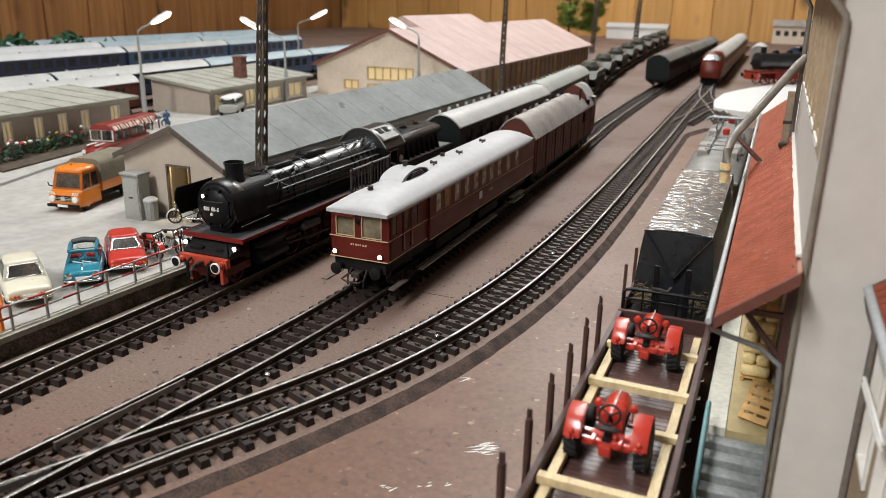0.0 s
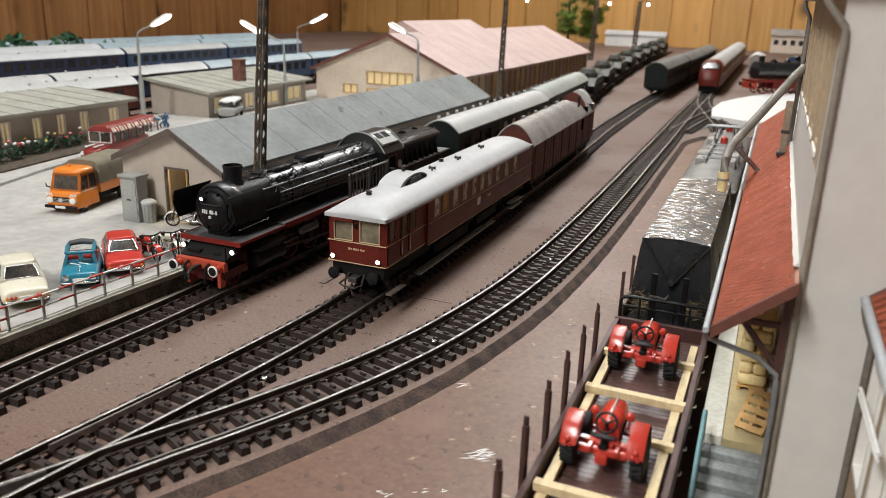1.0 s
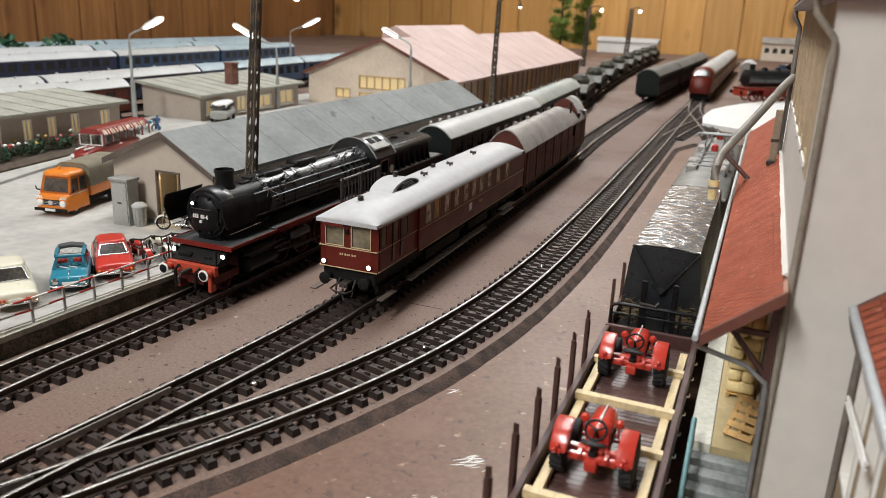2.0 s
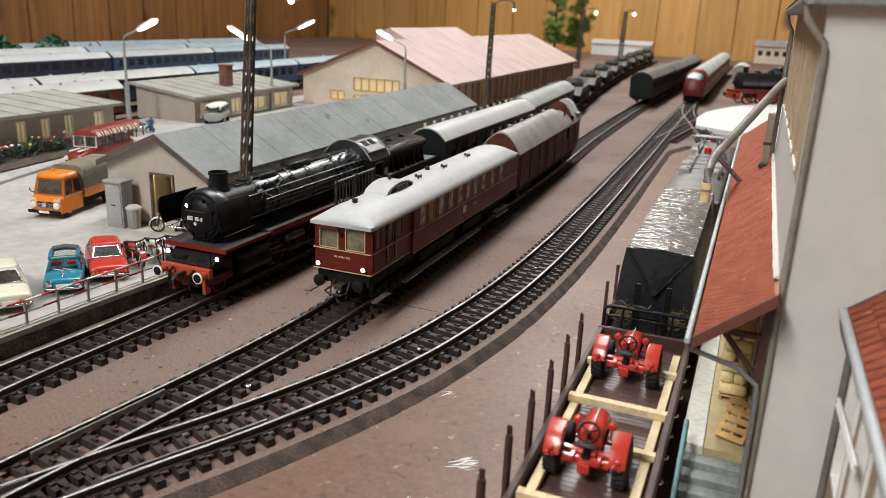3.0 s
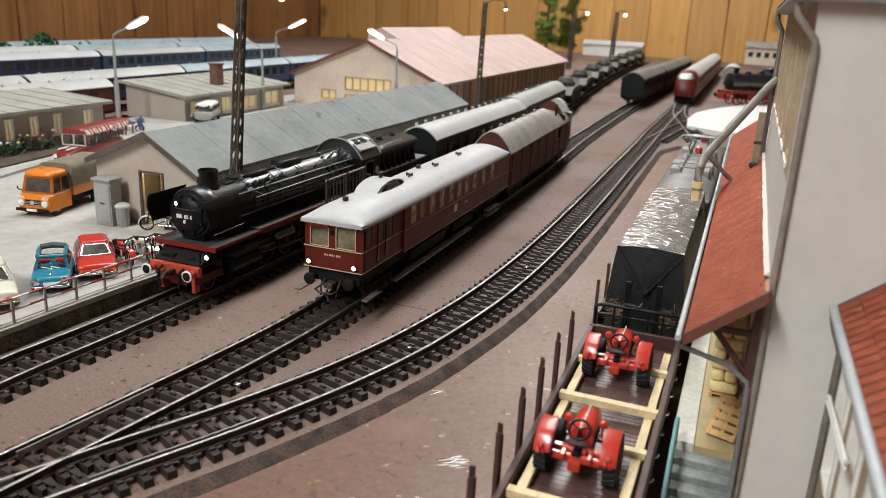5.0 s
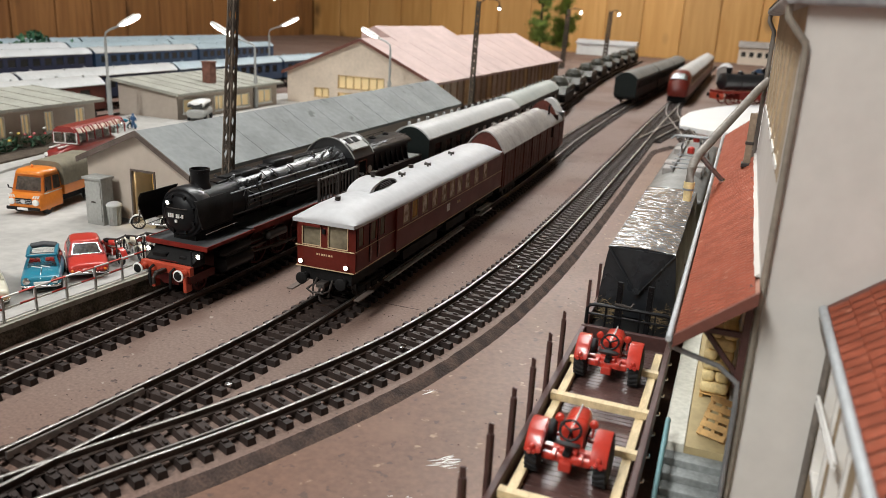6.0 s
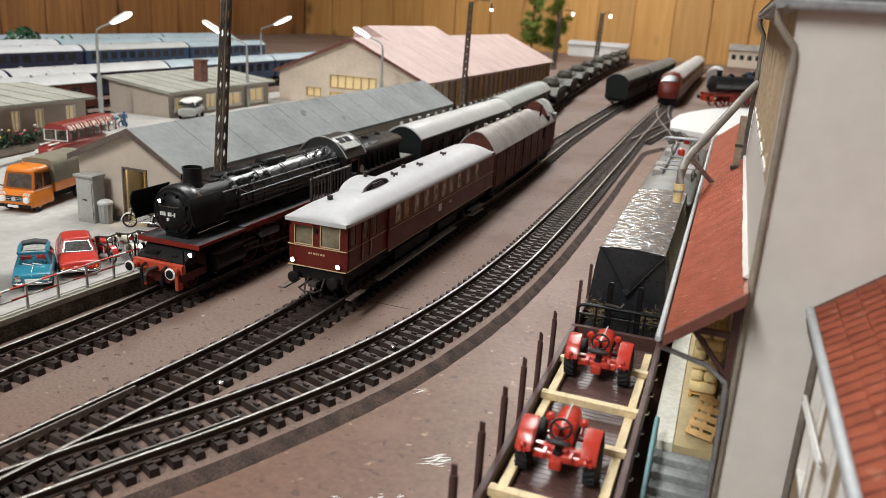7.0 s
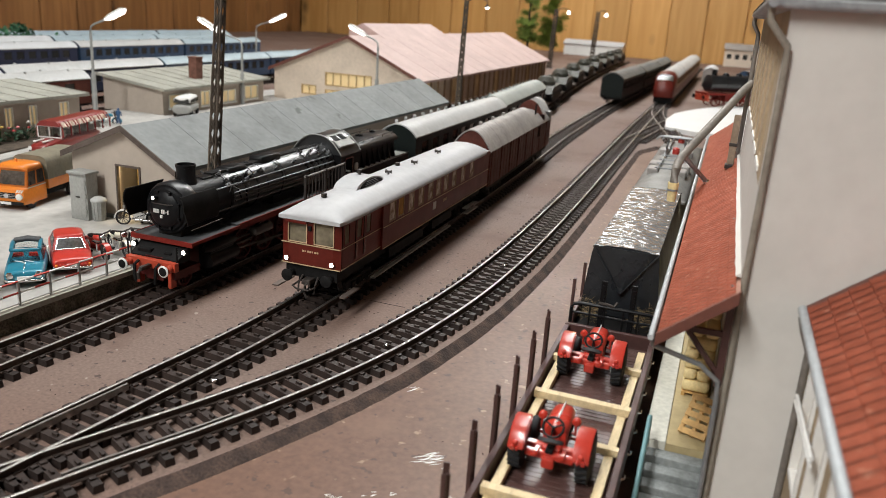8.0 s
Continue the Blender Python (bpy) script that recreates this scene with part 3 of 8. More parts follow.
for ya, yb, za, zb in doors:
    w = B()
    box(w, BX + 3, BX + 4, ya, yb, za, zb)
    part("door", w, BLINDW, shed, "ochre wooden loading door")
# roof edge, gutter and down pipes
bm = B()
box(bm, BX - 5, 135, BY0 - 4, BY1 + 9, BZ, BZ + 3, 0.8)
part("eaves_board", bm, ZINC, shed, "grey eaves board")
bm = B()
prism(bm, [(BX - 6, BZ + 3.01), (130, BZ + 3.01), (70, BZ + 48)], "y", BY0 - 4, BY1 + 9)
part("roof", bm, FELT, shed)
bm = B()
tube(bm, [(BX - 4.6, BY0 - 6, BZ + 1.6), (BX - 4.6, BY1 + 10, BZ + 1.6)], 1.5, 10)
part("gutter", bm, ZINC, shed, "round zinc gutter", 50)
bm = B()
tube(bm, [(BX - 4.6, BY0 - 3, BZ), (BX - 4.6, BY0 - 3, BZ - 3), (BX + 0.4, BY0 - 1.5, BZ - 9), (BX + 0.8, BY0 - 1.1, BZ - 12), (BX + 0.8, BY0 - 1.1, -3)], 0.95, 10)
pipe = part("downpipe", bm, PALEPIPE, shed, "pale tan downpipe on the corner", 50)
bm = B()
tube(bm, [(BX - 4.6, BY1 - 3, BZ), (BX - 4.6, BY1 - 3, BZ - 3), (BX - 1.6, BY1 - 3, BZ - 8), (BX - 1.6, BY1 - 3, 70)], 1.1, 8)
far_pipe = part("downpipe", bm, PIPE, shed, "grey-brown downpipe on the far corner", 50)
for z in (78, 92, 106, 120, 132):
    bm = B()
    tube(bm, [(BX + 0.2, BY1 - 3, z), (BX - 3.0, BY1 - 3, z)], 0.7, 6)
    part("pipe_clip", bm, CHROME, far_pipe)
# canopy
CX0, CZ0, CZ1, CY0, CY1 = -6.5, 60.0, 75.8, 208.0, 640.0
bm = B()
prism(bm, [(CX0, CZ0 - 2.6), (BX - 0.1, CZ1 - 2.6), (BX - 0.1, CZ1 - 0.7), (CX0, CZ0 - 0.7)], "y", CY0, CY1)
canopy = part("canopy", bm, TILEBED, shed, "red tiled canopy on brown brackets")
bm = B()
prism(bm, [(CX0 - 0.3, CZ0 - 3.4), (BX - 0.2, CZ1 - 3.4), (BX - 0.2, CZ1 + 0.2), (CX0 - 0.3, CZ0 + 0.2)], "y", CY0 - 1.4, CY0 - 0.02)
part("barge_board", bm, TRIMRED, canopy, "dark red-brown barge board")
bm = B()
tube(bm, [(CX0 - 1.4, CY0 - 2.5, CZ0 - 0.6), (CX0 - 1.4, CY1, CZ0 - 0.6)], 0.85, 10)
part("gutter", bm, GUTTER, canopy, "zinc gutter", 50)
bm = B()
tube(bm, [(CX0 - 1.4, CY0 - 0.5, CZ0 - 1.2), (CX0 - 0.6, CY0 + 1, CZ0 - 4), (6, BY0 - 4.5, 50.5), (BX - 1.5, BY0 - 3.6, 46), (BX - 1.0, BY0 - 3.6, 40), (BX - 0.8, BY0 - 3.6, -3)], 0.75, 8)
part("canopy_downpipe", bm, ZINC, canopy, "thin zinc downpipe", 50)
for y in (BY0 - 2.6, 300, 385, 462, 545, 630):
    bm = B()
    box(bm, BX - 2.4, BX - 0.4, y, y + 2, 44, CZ1 - 1.6)
    post = part("bracket_post", bm, WAGON, canopy)
    bm = B()
    tube(bm, [(BX - 1.5, y + 1, 47), (CX0 + 6, y + 1, CZ0 + 1.2)], 0.85, 6)
    box(bm, CX0 + 1, BX - 2.4, y + 0.3, y + 1.7, CZ0 - 1.2, CZ0 + 0.4)
    part("brace", bm, WAGON, post)
# flashing of crumpled white strip between canopy and wall
bm = B()
rnd = random.Random(4)
rows = []
for k in range(60):
    y = CY0 + 14 + k * (CY1 - CY0 - 20) / 60
    w = 0.9 + rnd.uniform(-0.15, 0.2)
    rows.append([(BX - w - 0.8, y, CZ1 - 0.2 + rnd.uniform(0.0, 0.5)), (BX - w * 0.4, y, CZ1 + 0.9 + rnd.uniform(-0.15, 0.2)), (BX - 0.1, y, CZ1 + 2.6 + rnd.uniform(-0.2, 0.2)), (BX - 0.05, y, CZ1 - 0.4)])
loft(bm, rows)
part("flashing", bm, PLASTER3, canopy, "crumpled white flashing strip", 30)

# grain spout: a pipe slanting from the wall over the loading track, on a strut
sp = thing("loading_spout", BX, BY1 - 6, 0, 0, "grey-brown slanting loading pipe with yellow end", "pipe")
rel = lambda x, y, z: (x - BX, y - (BY1 - 6), z)
bm = B()
tube(bm, [rel(BX - 0.5, BY1 - 6, 114.6), rel(BX - 4, BY1 - 10, 110.8), rel(-14.6, 399, 80), rel(-15.6, 384, 78.5), rel(-15.9, 378, 76), rel(-15.9, 376, 70)], 2.1, 14)
part("pipe", bm, PIPE, sp, "", 50)
bm = B()
lathe(bm, rel(-15.9, 376, 70.5), (0, 0, -1), [(0, 2.5), (3.4, 2.5), (3.5, 2.2), (9, 2.0)], 14)
part("outlet", bm, SACK, sp, "yellow outlet sleeve", 40)
bm = B()
lathe(bm, rel(-15.9, 376, 67.5), (0, 0, -1), [(0, 2.6), (0.9, 2.6)], 14)
part("outlet_clamp", bm, ZINC, sp)
for dy in (-1.6, 1.6):
    bm = B()
    tube(bm, [rel(-14.6, 400 + dy, 80), rel(-2.4, 424 + dy, 64.4)], 1.1, 6)
    part("strut", bm, ZINC, sp)
    bm = B()
    box(bm, *[a - b for a, b in zip((-3.4, -0.6), (BX, BX))], 424 + dy - BY1 + 6 - 3, 424 + dy - BY1 + 6 + 3, 63.6, 64.6)
    part("foot_plate", bm, CHROME, sp)

# loading platform, steps and what stands on it
PZ = 12.0
bm = B()
box(bm, -5.0, BX - 0.05, 236, 642, -3, PZ)
plat = tagged(part("platform", bm, FLOORY), "ochre goods platform with white edge", "platform", kind="structure")
bm = B()
box(bm, -6.6, 0.4, 235.6, 642, -3, PZ + 0.8, 0.3)
part("platform_edge", bm, PLATEDGE, plat, "white painted platform edge")
st = thing("platform_steps", 4, 236, -3, 0, "worn grey concrete steps with teal railing", "steps")
for k in range(6):
    bm = B()
    box(bm, -9, 8.6, -5.4 * (k + 1), -5.4 * k - 0.05, 0, 15 - 2.35 * (k + 1), 0.4)
    part("step", bm, STEPC, st)
bm = B()
tube(bm, [(-9.6, -0.5, 14), (-9.6, -0.5, 23), (-9.6, -2, 24.3), (-9.6, -31, 11.5), (-9.6, -33, 10), (-9.6, -33, 0)], 0.8, 8)
part("handrail", bm, TEALRAIL, st, "teal handrail", 50)
for k in range(3):
    bm = B()
    y = -9 - 8 * k
    tube(bm, [(-9.6, y, 13 + y * 0.43), (-9.6, y, 24 + (y + 2) * 0.44)], 0.5, 6)
    part("rail_post", bm, TEALRAIL, st)


def pallet(name, x, y, z, rz, tilt=0):
    p = thing(name, x, y, z, rz, "orange-brown wooden pallet leaning on the platform" if tilt else "small wooden pallet under yellow sacks", "pallet", "pallets")
    p.matrix_basis = pose(x * MM, y * MM, z * MM, tilt, 0, rz)
    for k in range(5):
        bm = B()
        box(bm, -4.6, 4.6, -7 + k * 3.0, -7 + k * 3.0 + 2.0, 1.3, 1.75)
        part("slat", bm, PALLET, p)
    for x0 in (-4.6, -0.6, 3.4):
        bm = B()
        box(bm, x0, x0 + 1.2, -7, 7, 0, 1.25)
        part("runner", bm, PALLET, p)
    return p


for (x, y, h) in ((7.2, 281, 8), (7.6, 303, 8), (7.4, 330, 6)):
    pallet("pallet", x, y, PZ, 0)
    for k in range(int(h * 0.8)):
        halves = ((-2.5, 2.3), (2.5, 2.3)) if k % 2 else ((0, 4.8),)
        for cx, hx in halves:
            bm = B()
            z, ox, oy = PZ + 1.76 + 4.2 * k, 0.4 * math.sin(k * 2.3 + cx), 0.6 * math.sin(k * 1.7 + y)
            box(bm, x + cx - hx + ox, x + cx + hx + ox, y - 6.2 + oy, y + 6.2 + oy, z, z + 4.15, 1.3)
            tagged(part("sack", bm, SACK, None, "", 60), "plump yellow-tan sack stacked on a pallet", "sack", "stacked sacks")
pallet("pallet", 9.8, 248, PZ + 5.4, -22, 48)

# annex nearer to the camera
ax = thing("annex", 0, 0, 0, 0, "low annex with red tiled roof and wooden windows", "building")
aw = [(y, y + 17, 26, 58) for y in (112, 140, 168, 194)]
bm = B()
holed(bm, "x", 34, 38, 60, BY0 - 0.1, -3, 71, aw)
part("wall", bm, OCHREWALL, ax)
for ya, yb, za, zb in aw:
    b1 = B()
    box(b1, 36, 37, ya, yb, za, zb)
    wd = part("window", b1, BLINDW, ax, "ochre window panel with white frame")
    b1 = B()
    rim(b1, "x", 33.2, 35.9, ya + 0.01, yb - 0.01, za + 0.01, zb - 0.01, 1.5)
    part("window_frame", b1, WHITE, wd)
bm = B()
prism(bm, [(30.2, 69.4), (100.2, 125.4), (100.2, 127.4), (30.2, 71.4)], "y", 60, BY0 - 0.1)
aroof = part("roof", bm, TRIMRED, ax, "red tiled roof")
bm = B()
for t in tiles(bm, 30.2, 71.4, 64.2, 98.6, 60, BY0 - 0.5, 4.6, 8, 0.5, 0.05, 2):
    tile_faces(bm, t)
tagged(part("roof_tiles", bm, TILE, aroof, "", 30), kind="stuff")
bm = B()
tube(bm, [(29.5, 60, 70.5), (29.5, BY0 - 1, 70.5)], 1.25, 12)
part("gutter", bm, GUTTER, ax, "blue-grey zinc gutter", 50)
bm = B()
tube(bm, [(29.5, BY0 - 3, 69), (30.6, BY0 - 2.2, 65), (33, BY0 - 1.8, 59), (33, BY0 - 1.8, -3)], 1.0, 10)
part("downpipe", bm, PIPE, ax, "grey downpipe in the corner", 50)

bm = B()
for dz in (0.0, 1.6):
    tube(bm, [(31.6, 211.3, 46.9 + dz), (31.6, 171.6, 49.8 + dz)], 0.55, 6)
part("window_sash", bm, WHITE, ax, "open white window sash")

# white board behind the loading track
bm = B()
prism(bm, [(-72, 1112), (-78, 1199), (-72, 1292), (-56, 1355), (-35, 1418), (8, 1509), (60, 1590), (170, 1600), (170, 1080), (-30, 1085)], "z", 0.01, 6.6)
tagged(part("white_platform", bm, WHITEHOT), "bare white rounded platform board", "platform", kind="structure")


# ---- buildings across the tracks ----
def gable_house(name, x0, x1, y0, y1, zb, el, er, rx, rz, over, walls, roof, holes, label, edge=TRIMRED, th=2.2):
    """A house with its gables across y; el, er: eaves heights left and right; the ridge at rx, rz."""
    h = thing(name, 0, 0, 0, 0, label, "building")
    bm = B()
    holed(bm, "y", y0, y0 + 3, x0, x1, zb, min(el, er), holes)
    prism(bm, [(x0, min(el, er)), (x1, min(el, er)), (x1, er), (rx, rz - th), (x0, el)], "y", y0, y0 + 3)
    part("gable_wall", bm, walls, h)
    for n, (xa, xb, z) in {"side_wall": (x1 - 3, x1, er), "back_side_wall": (x0, x0 + 3, el)}.items():
        bm = B()
        box(bm, xa, xb, y0 + 3.01, y1, zb, z - 0.1)
        part(n, bm, walls, h)
    bm = B()
    prism(bm, [(x0, zb), (x1, zb), (x1, er), (rx, rz - th), (x0, el)], "y", y1 - 3, y1)
    part("far_gable_wall", bm, walls, h)
    sl, sr = (rz - el) / (rx - x0), (rz - er) / (x1 - rx)
    xa, xb = x0 - over, x1 + over
    za, zc = rz - sl * (rx - xa), rz - sr * (xb - rx)
    for side, (p, q) in {"l": ((xa, za), (rx, rz)), "r": ((rx, rz), (xb, zc))}.items():
        bm = B()
        prism(bm, [(p[0], p[1] - th), (q[0], q[1] - th), q, p], "y", y0 - over, y1 + over)
        rf = part("roof_slope", bm, roof, h)
        bm = B()
        prism(bm, [(p[0], p[1] - th - 1.0), (q[0], q[1] - th - 1.0), (q[0], q[1] + 0.25), (p[0], p[1] + 0.25)], "y", y0 - over - 0.9, y0 - over - 0.02)
        part("barge_board", bm, edge, rf)
        n = 12
        bm = B()
        for k in range(1, n):
            y = y0 + (y1 - y0) * k / n
            prism(bm, [(p[0], p[1]), (q[0], q[1]), (q[0], q[1] + 0.22), (p[0], p[1] + 0.22)], "y", y, y + 1.1)
        tagged(part("roof_seam", bm, roof, rf), kind="stuff")
    return h


frt = gable_house("goods_shed", -361, -287, 360, 812, SZ, 48, 46.5, -320, 66, 4.0, PLASTER, FELT, [(-328.1, -311.3, SZ, 41.5)], "long beige shed with grey felt roof and open yellow door", PLINTH)
bm = B()
box(bm, -335, -305, 385, 386, SZ, 48)
part("inner_wall", bm, mat("yellow_plaster", (0.62, 0.42, 0.15), 0.8, var=0.12), frt, "yellow inner wall seen through the door")
bm = B()
rim(bm, "y", 359.2, 361.2, -328.6, -310.8, SZ - 3, 42.4, 1.1)
part("door_frame", bm, PLINTH, frt)
bm = B()
box(bm, -361.4, -329.2, 359.4, 360, SZ, SZ + 2.5)
part("plinth", bm, STEPC, frt)
point_lamp("shed_inside_bulb", -319, 368, 50, 0.03, (1.0, 0.8, 0.45), 1.0)

red = gable_house("station_hall", -587, -372, 952, 1680, SZ, 52.2, 52.8, -474, 99.5, 6, PLASTER2, REDROOF, [(-545, -522, 18, 31), (-509, -440, 32, 50), (-509, -462, 18, 27)], "large cream hall with pale red sheet roof", TRIMRED, 3.0)
for xa, xb, za, zb, n in ((-545, -522, 18, 31, 2), (-509, -440, 32, 50, 6), (-509, -462, 18, 27, 4)):
    bm = B()
    box(bm, xa, xb, 954.2, 954.8, za, zb)
    wd = part("window", bm, WINLIT, red, "lit yellow window")
    bm = B()
    rim(bm, "y", 951.4, 953.8, xa + 0.01, xb - 0.01, za + 0.01, zb - 0.01, 1.4)
    for k in range(1, n):
        u = xa + (xb - xa) * k / n
        box(bm, u - 0.7, u + 0.7, 952.4, 953.8, za + 1.4, zb - 1.4)
    part("window_frame", bm, BLINDW, wd)
bm = B()
prism(bm, [(-438, 81.9), (-500, 113.5), (-520, 104), (-520, 78)], "y", 1042, 1312)
part("raised_roof", bm, REDROOF, red, "raised middle roof")
HALLPANEL = mat("hall_side_boards", (0.44, 0.34, 0.26), 0.75, var=0.25, scale=40, stretch=(1, 1, 0.1))
for k in range(26):
    bm = B()
    y = 968 + k * 27
    box(bm, -371.9, -371.0, y, y + 19, 12, 46)
    pn = part("side_panel", bm, HALLPANEL if k % 4 else BLINDW, red, "brown boarded side panel" if k % 4 else "ochre boarded side panel")
    bm = B()
    box(bm, -371.9, -369.6, y + 20.5, y + 23.5, SZ + 0.01, 50)
    part("wall_post", bm, WINBROWN, red)


def flat_house(name, x0, x1, y0, y1, zf, zr, label, wins, chim=None):
    """A low house with a shed roof that rises from the street side (x1) to the back (x0)."""
    h = thing(name, 0, 0, 0, 0, label, "building")
    bm = B()
    holed(bm, "x", x1 - 3, x1, y0, y1, SZ, zf - 0.1, wins)
    part("street_wall", bm, PLASTER, h)
    for y in (y0, y1 - 3):
        bm = B()
        prism(bm, [(x0, SZ), (x1 - 3.01, SZ), (x1 - 3.01, zf), (x0, zr)], "y", y, y + 3)
        part("end_wall", bm, PLASTER, h)
    bm = B()
    box(bm, x0, x0 + 3, y0 + 3, y1 - 3, SZ, zr)
    part("back_wall", bm, PLASTER, h)
    s = (zr - zf) / (x1 - x0)
    n = 9
    bm = B()
    prism(bm, [(x1 + 7, zf - s * 7), (x0 - 5, zr + s * 5), (x0 - 5, zr + s * 5 + 2.5), (x1 + 7, zf - s * 7 + 2.5)], "y", y0 - 6, y1 + 6)
    rf = part("roof", bm, FLATROOF, h, "pale boarded roof")
    for k in range(n + 1):
        y = y0 - 6 + (y1 - y0 + 10) * k / n
        bm = B()
        prism(bm, [(x1 + 7, zf - s * 7 + 2.5), (x0 - 5, zr + s * 5 + 2.5), (x0 - 5, zr + s * 5 + 3.1), (x1 + 7, zf - s * 7 + 3.1)], "y", y, y + 1.4)
        part("roof_batten", bm, FLATROOF, rf)
    for ya, yb, za, zb in wins:
        bm = B()
        box(bm, x1 - 2.4, x1 - 1.6, ya, yb, za, zb)
        wd = part("window", bm, WINLIT, h, "lit yellow window")
        bm = B()
        rim(bm, "x", x1 - 1.4, x1 + 0.5, ya + 0.01, yb - 0.01, za + 0.01, zb - 0.01, 0.9)
        box(bm, x1 - 1.4, x1, (ya + yb) / 2 - 0.4, (ya + yb) / 2 + 0.4, za + 0.9, zb - 0.9)
        part("window_frame", bm, WHITE, wd)
        bm = B()
        box(bm, x1 - 0.1, x1 + 1.8, ya - 1, yb + 1, za - 1.4, za - 0.1)
        part("window_sill", bm, WHITE, wd)
    if chim:
        bm = B()
        box(bm, chim[0], chim[0] + 11, chim[1], chim[1] + 12, zf, chim[2])
        box(bm, chim[0] - 1, chim[0] + 12, chim[1] - 1, chim[1] + 13, chim[2], chim[2] + 1.5)
        part("chimney", bm, BRICK, h, "red brick chimney")
    return h


flat_house("low_house", -632, -557, 380, 569, 44, 48.8, "low beige house with pale boarded roof and lit windows", [(y, y + 9, 22, 39.6) for y in (404, 433, 462.5, 487, 511.5)] + [(545, 556, 12, 39.6)])
flat_house("low_house", -655, -575, 706, 905, 37, 46, "low beige house with grey boarded roof and brick chimney", [(716, 752, 16, 31), (772, 790, 14, 31), (812, 842, 14, 29), (862, 892, 14, 31)], (-606, 792, 66))

# fresh tiles of the canopy, last of the structure
allt = tiles(None, CX0, CZ0 - 0.6, BX - 1.2, CZ1 - 1.4, CY0, CY1 - 0.5, 3.1, 8, 0.55, 0.05, 3)
allt.sort(key=lambda t: t[4])
for t in allt[:300]:
    bm = B()
    tile_faces(bm, t)
    part("tile", bm, TILE, canopy)
bm = B()
for t in allt[300:]:
    tile_faces(bm, t)
tagged(part("far_tiles", bm, TILE, canopy), kind="stuff")


# ---- rolling stock: local y runs back from the front, z from the rail top ----
def arc_roof(bm, L, w, ze, zc, rounded=0.0, th=1.0, n=14, over=0.8, y0=0.0, e=2.3):
    """A curved roof over the width w from the eaves ze to the crown zc; rounded: length over which its ends bend down."""
    steps = [(y0, 1.0), (y0 + L, 1.0)]
    if rounded:
        steps = [(y0 + rounded * (1 - math.cos(a)), math.sin(a)) for a in [math.pi / 2 * k / 7 for k in range(8)]]
        steps[0] = (y0, 0.05)
        steps += [(y0 + L - (y - y0), s) for y, s in reversed(steps)]
    rows = []
    for y, s in steps:
        hw = (w / 2 + over) * (0.95 + 0.05 * s if rounded else 1.0)
        us = [-1 + 2 * k / n for k in range(n + 1)]
        r = [(hw * u, y, ze + (zc - ze) * s * (1 - abs(u) ** e)) for u in us]
        if rounded:
            r = [(-hw, y, ze - th)] + r + [(hw, y, ze - th)]
        else:
            r += [((hw - 0.3) * u, y, ze - th + (zc - ze) * (1 - abs(u) ** e)) for u in reversed(us)]
        rows.append(r)
    return loft(bm, rows)


def bogie(parent, y, wheels=(-7.5, 7.5), r=5.2, material=None):
    m = material or BLACKMATT
    bm = B()
    for s in (-1, 1):
        box(bm, s * 12.2 - 0.9, s * 12.2 + 0.9, y - 14, y + 14, 3.6, 7.4, 0.3)
        for w in wheels:
            box(bm, s * 12.6 - 1.3, s * 12.6 + 1.3, y + w - 1.8, y + w + 1.8, 3.2, 6.4, 0.3)
        for k in range(-1, 2):
            box(bm, s * 13.2 - 0.6, s * 13.2 + 0.6, y + k * 2.2 - 0.8, y + k * 2.2 + 0.8, 3.4, 6.2)
    box(bm, -11, 11, y - 3, y + 3, 5, 9)
    bg = part("bogie", bm, m, parent, "black bogie")
    for w in wheels:
        bm = B()
        for s in (-1, 1):
            lathe(bm, (s * 7.6, y + w, r), (s, 0, 0), [(0, r + 0.5), (0.5, r + 0.4), (0.6, r), (2.2, r - 0.1), (2.3, r - 1.0), (1.9, 1.5), (2.6, 1.2)], 20)
        cyl(bm, (-8, y + w, r), (8, y + w, r), 0.9, n=8)
        part("wheelset", bm, STEELD, bg, "", 40)
    return bg


def buffers(parent, y, d, z=12.4, r=2.7, ring_white=False, x=10.2, m=None):
    for s in (-1, 1):
        bm = B()
        lathe(bm, (s * x, y, z), (0, d, 0), [(0, 1.8), (2.2, 1.8), (2.3, 1.2), (4.6, 1.2)], 14)
        bf = part("buffer", bm, m or BLACKMATT, parent, "", 40)
        bm = B()
        lathe(bm, (s * x, y + d * 4.6, z), (0, d, 0), [(0, r * 0.9), (0.25, r), (0.6, r), (0.8, r * 0.9)], 22)
        hd = part("buffer_head", bm, WHITE if ring_white else BLACKMATT, bf, "white-rimmed buffer head" if ring_white else "", 40)
        if ring_white:
            bm = B()
            lathe(bm, (s * x, y + d * 5.35, z), (0, d, 0), [(0, r * 0.74), (0.2, r * 0.74), (0.26, r * 0.6)], 20)
            part("buffer_face", bm, BLACKMATT, bf, "black buffer face", 40)


def headlamp(parent, x, y, z, r=1.5, d=-1, body=None):
    bm = B()
    lathe(bm, (x, y + 2.2, z), (0, d, 0), [(0, r * 0.7), (0.5, r * 1.15), (2.4, r * 1.2), (2.5, r * 1.05)], 16)
    lamp = part("headlamp", bm, body or BLACK, parent, "", 40)
    bm = B()
    lathe(bm, (x, y + 2.2 + d * 2.3, z), (0, d, 0), [(0, r), (0.3, r), (0.6, r * 0.5)], 16)
    part("lens", bm, HEADLIT, lamp, "lit white lens", 40)


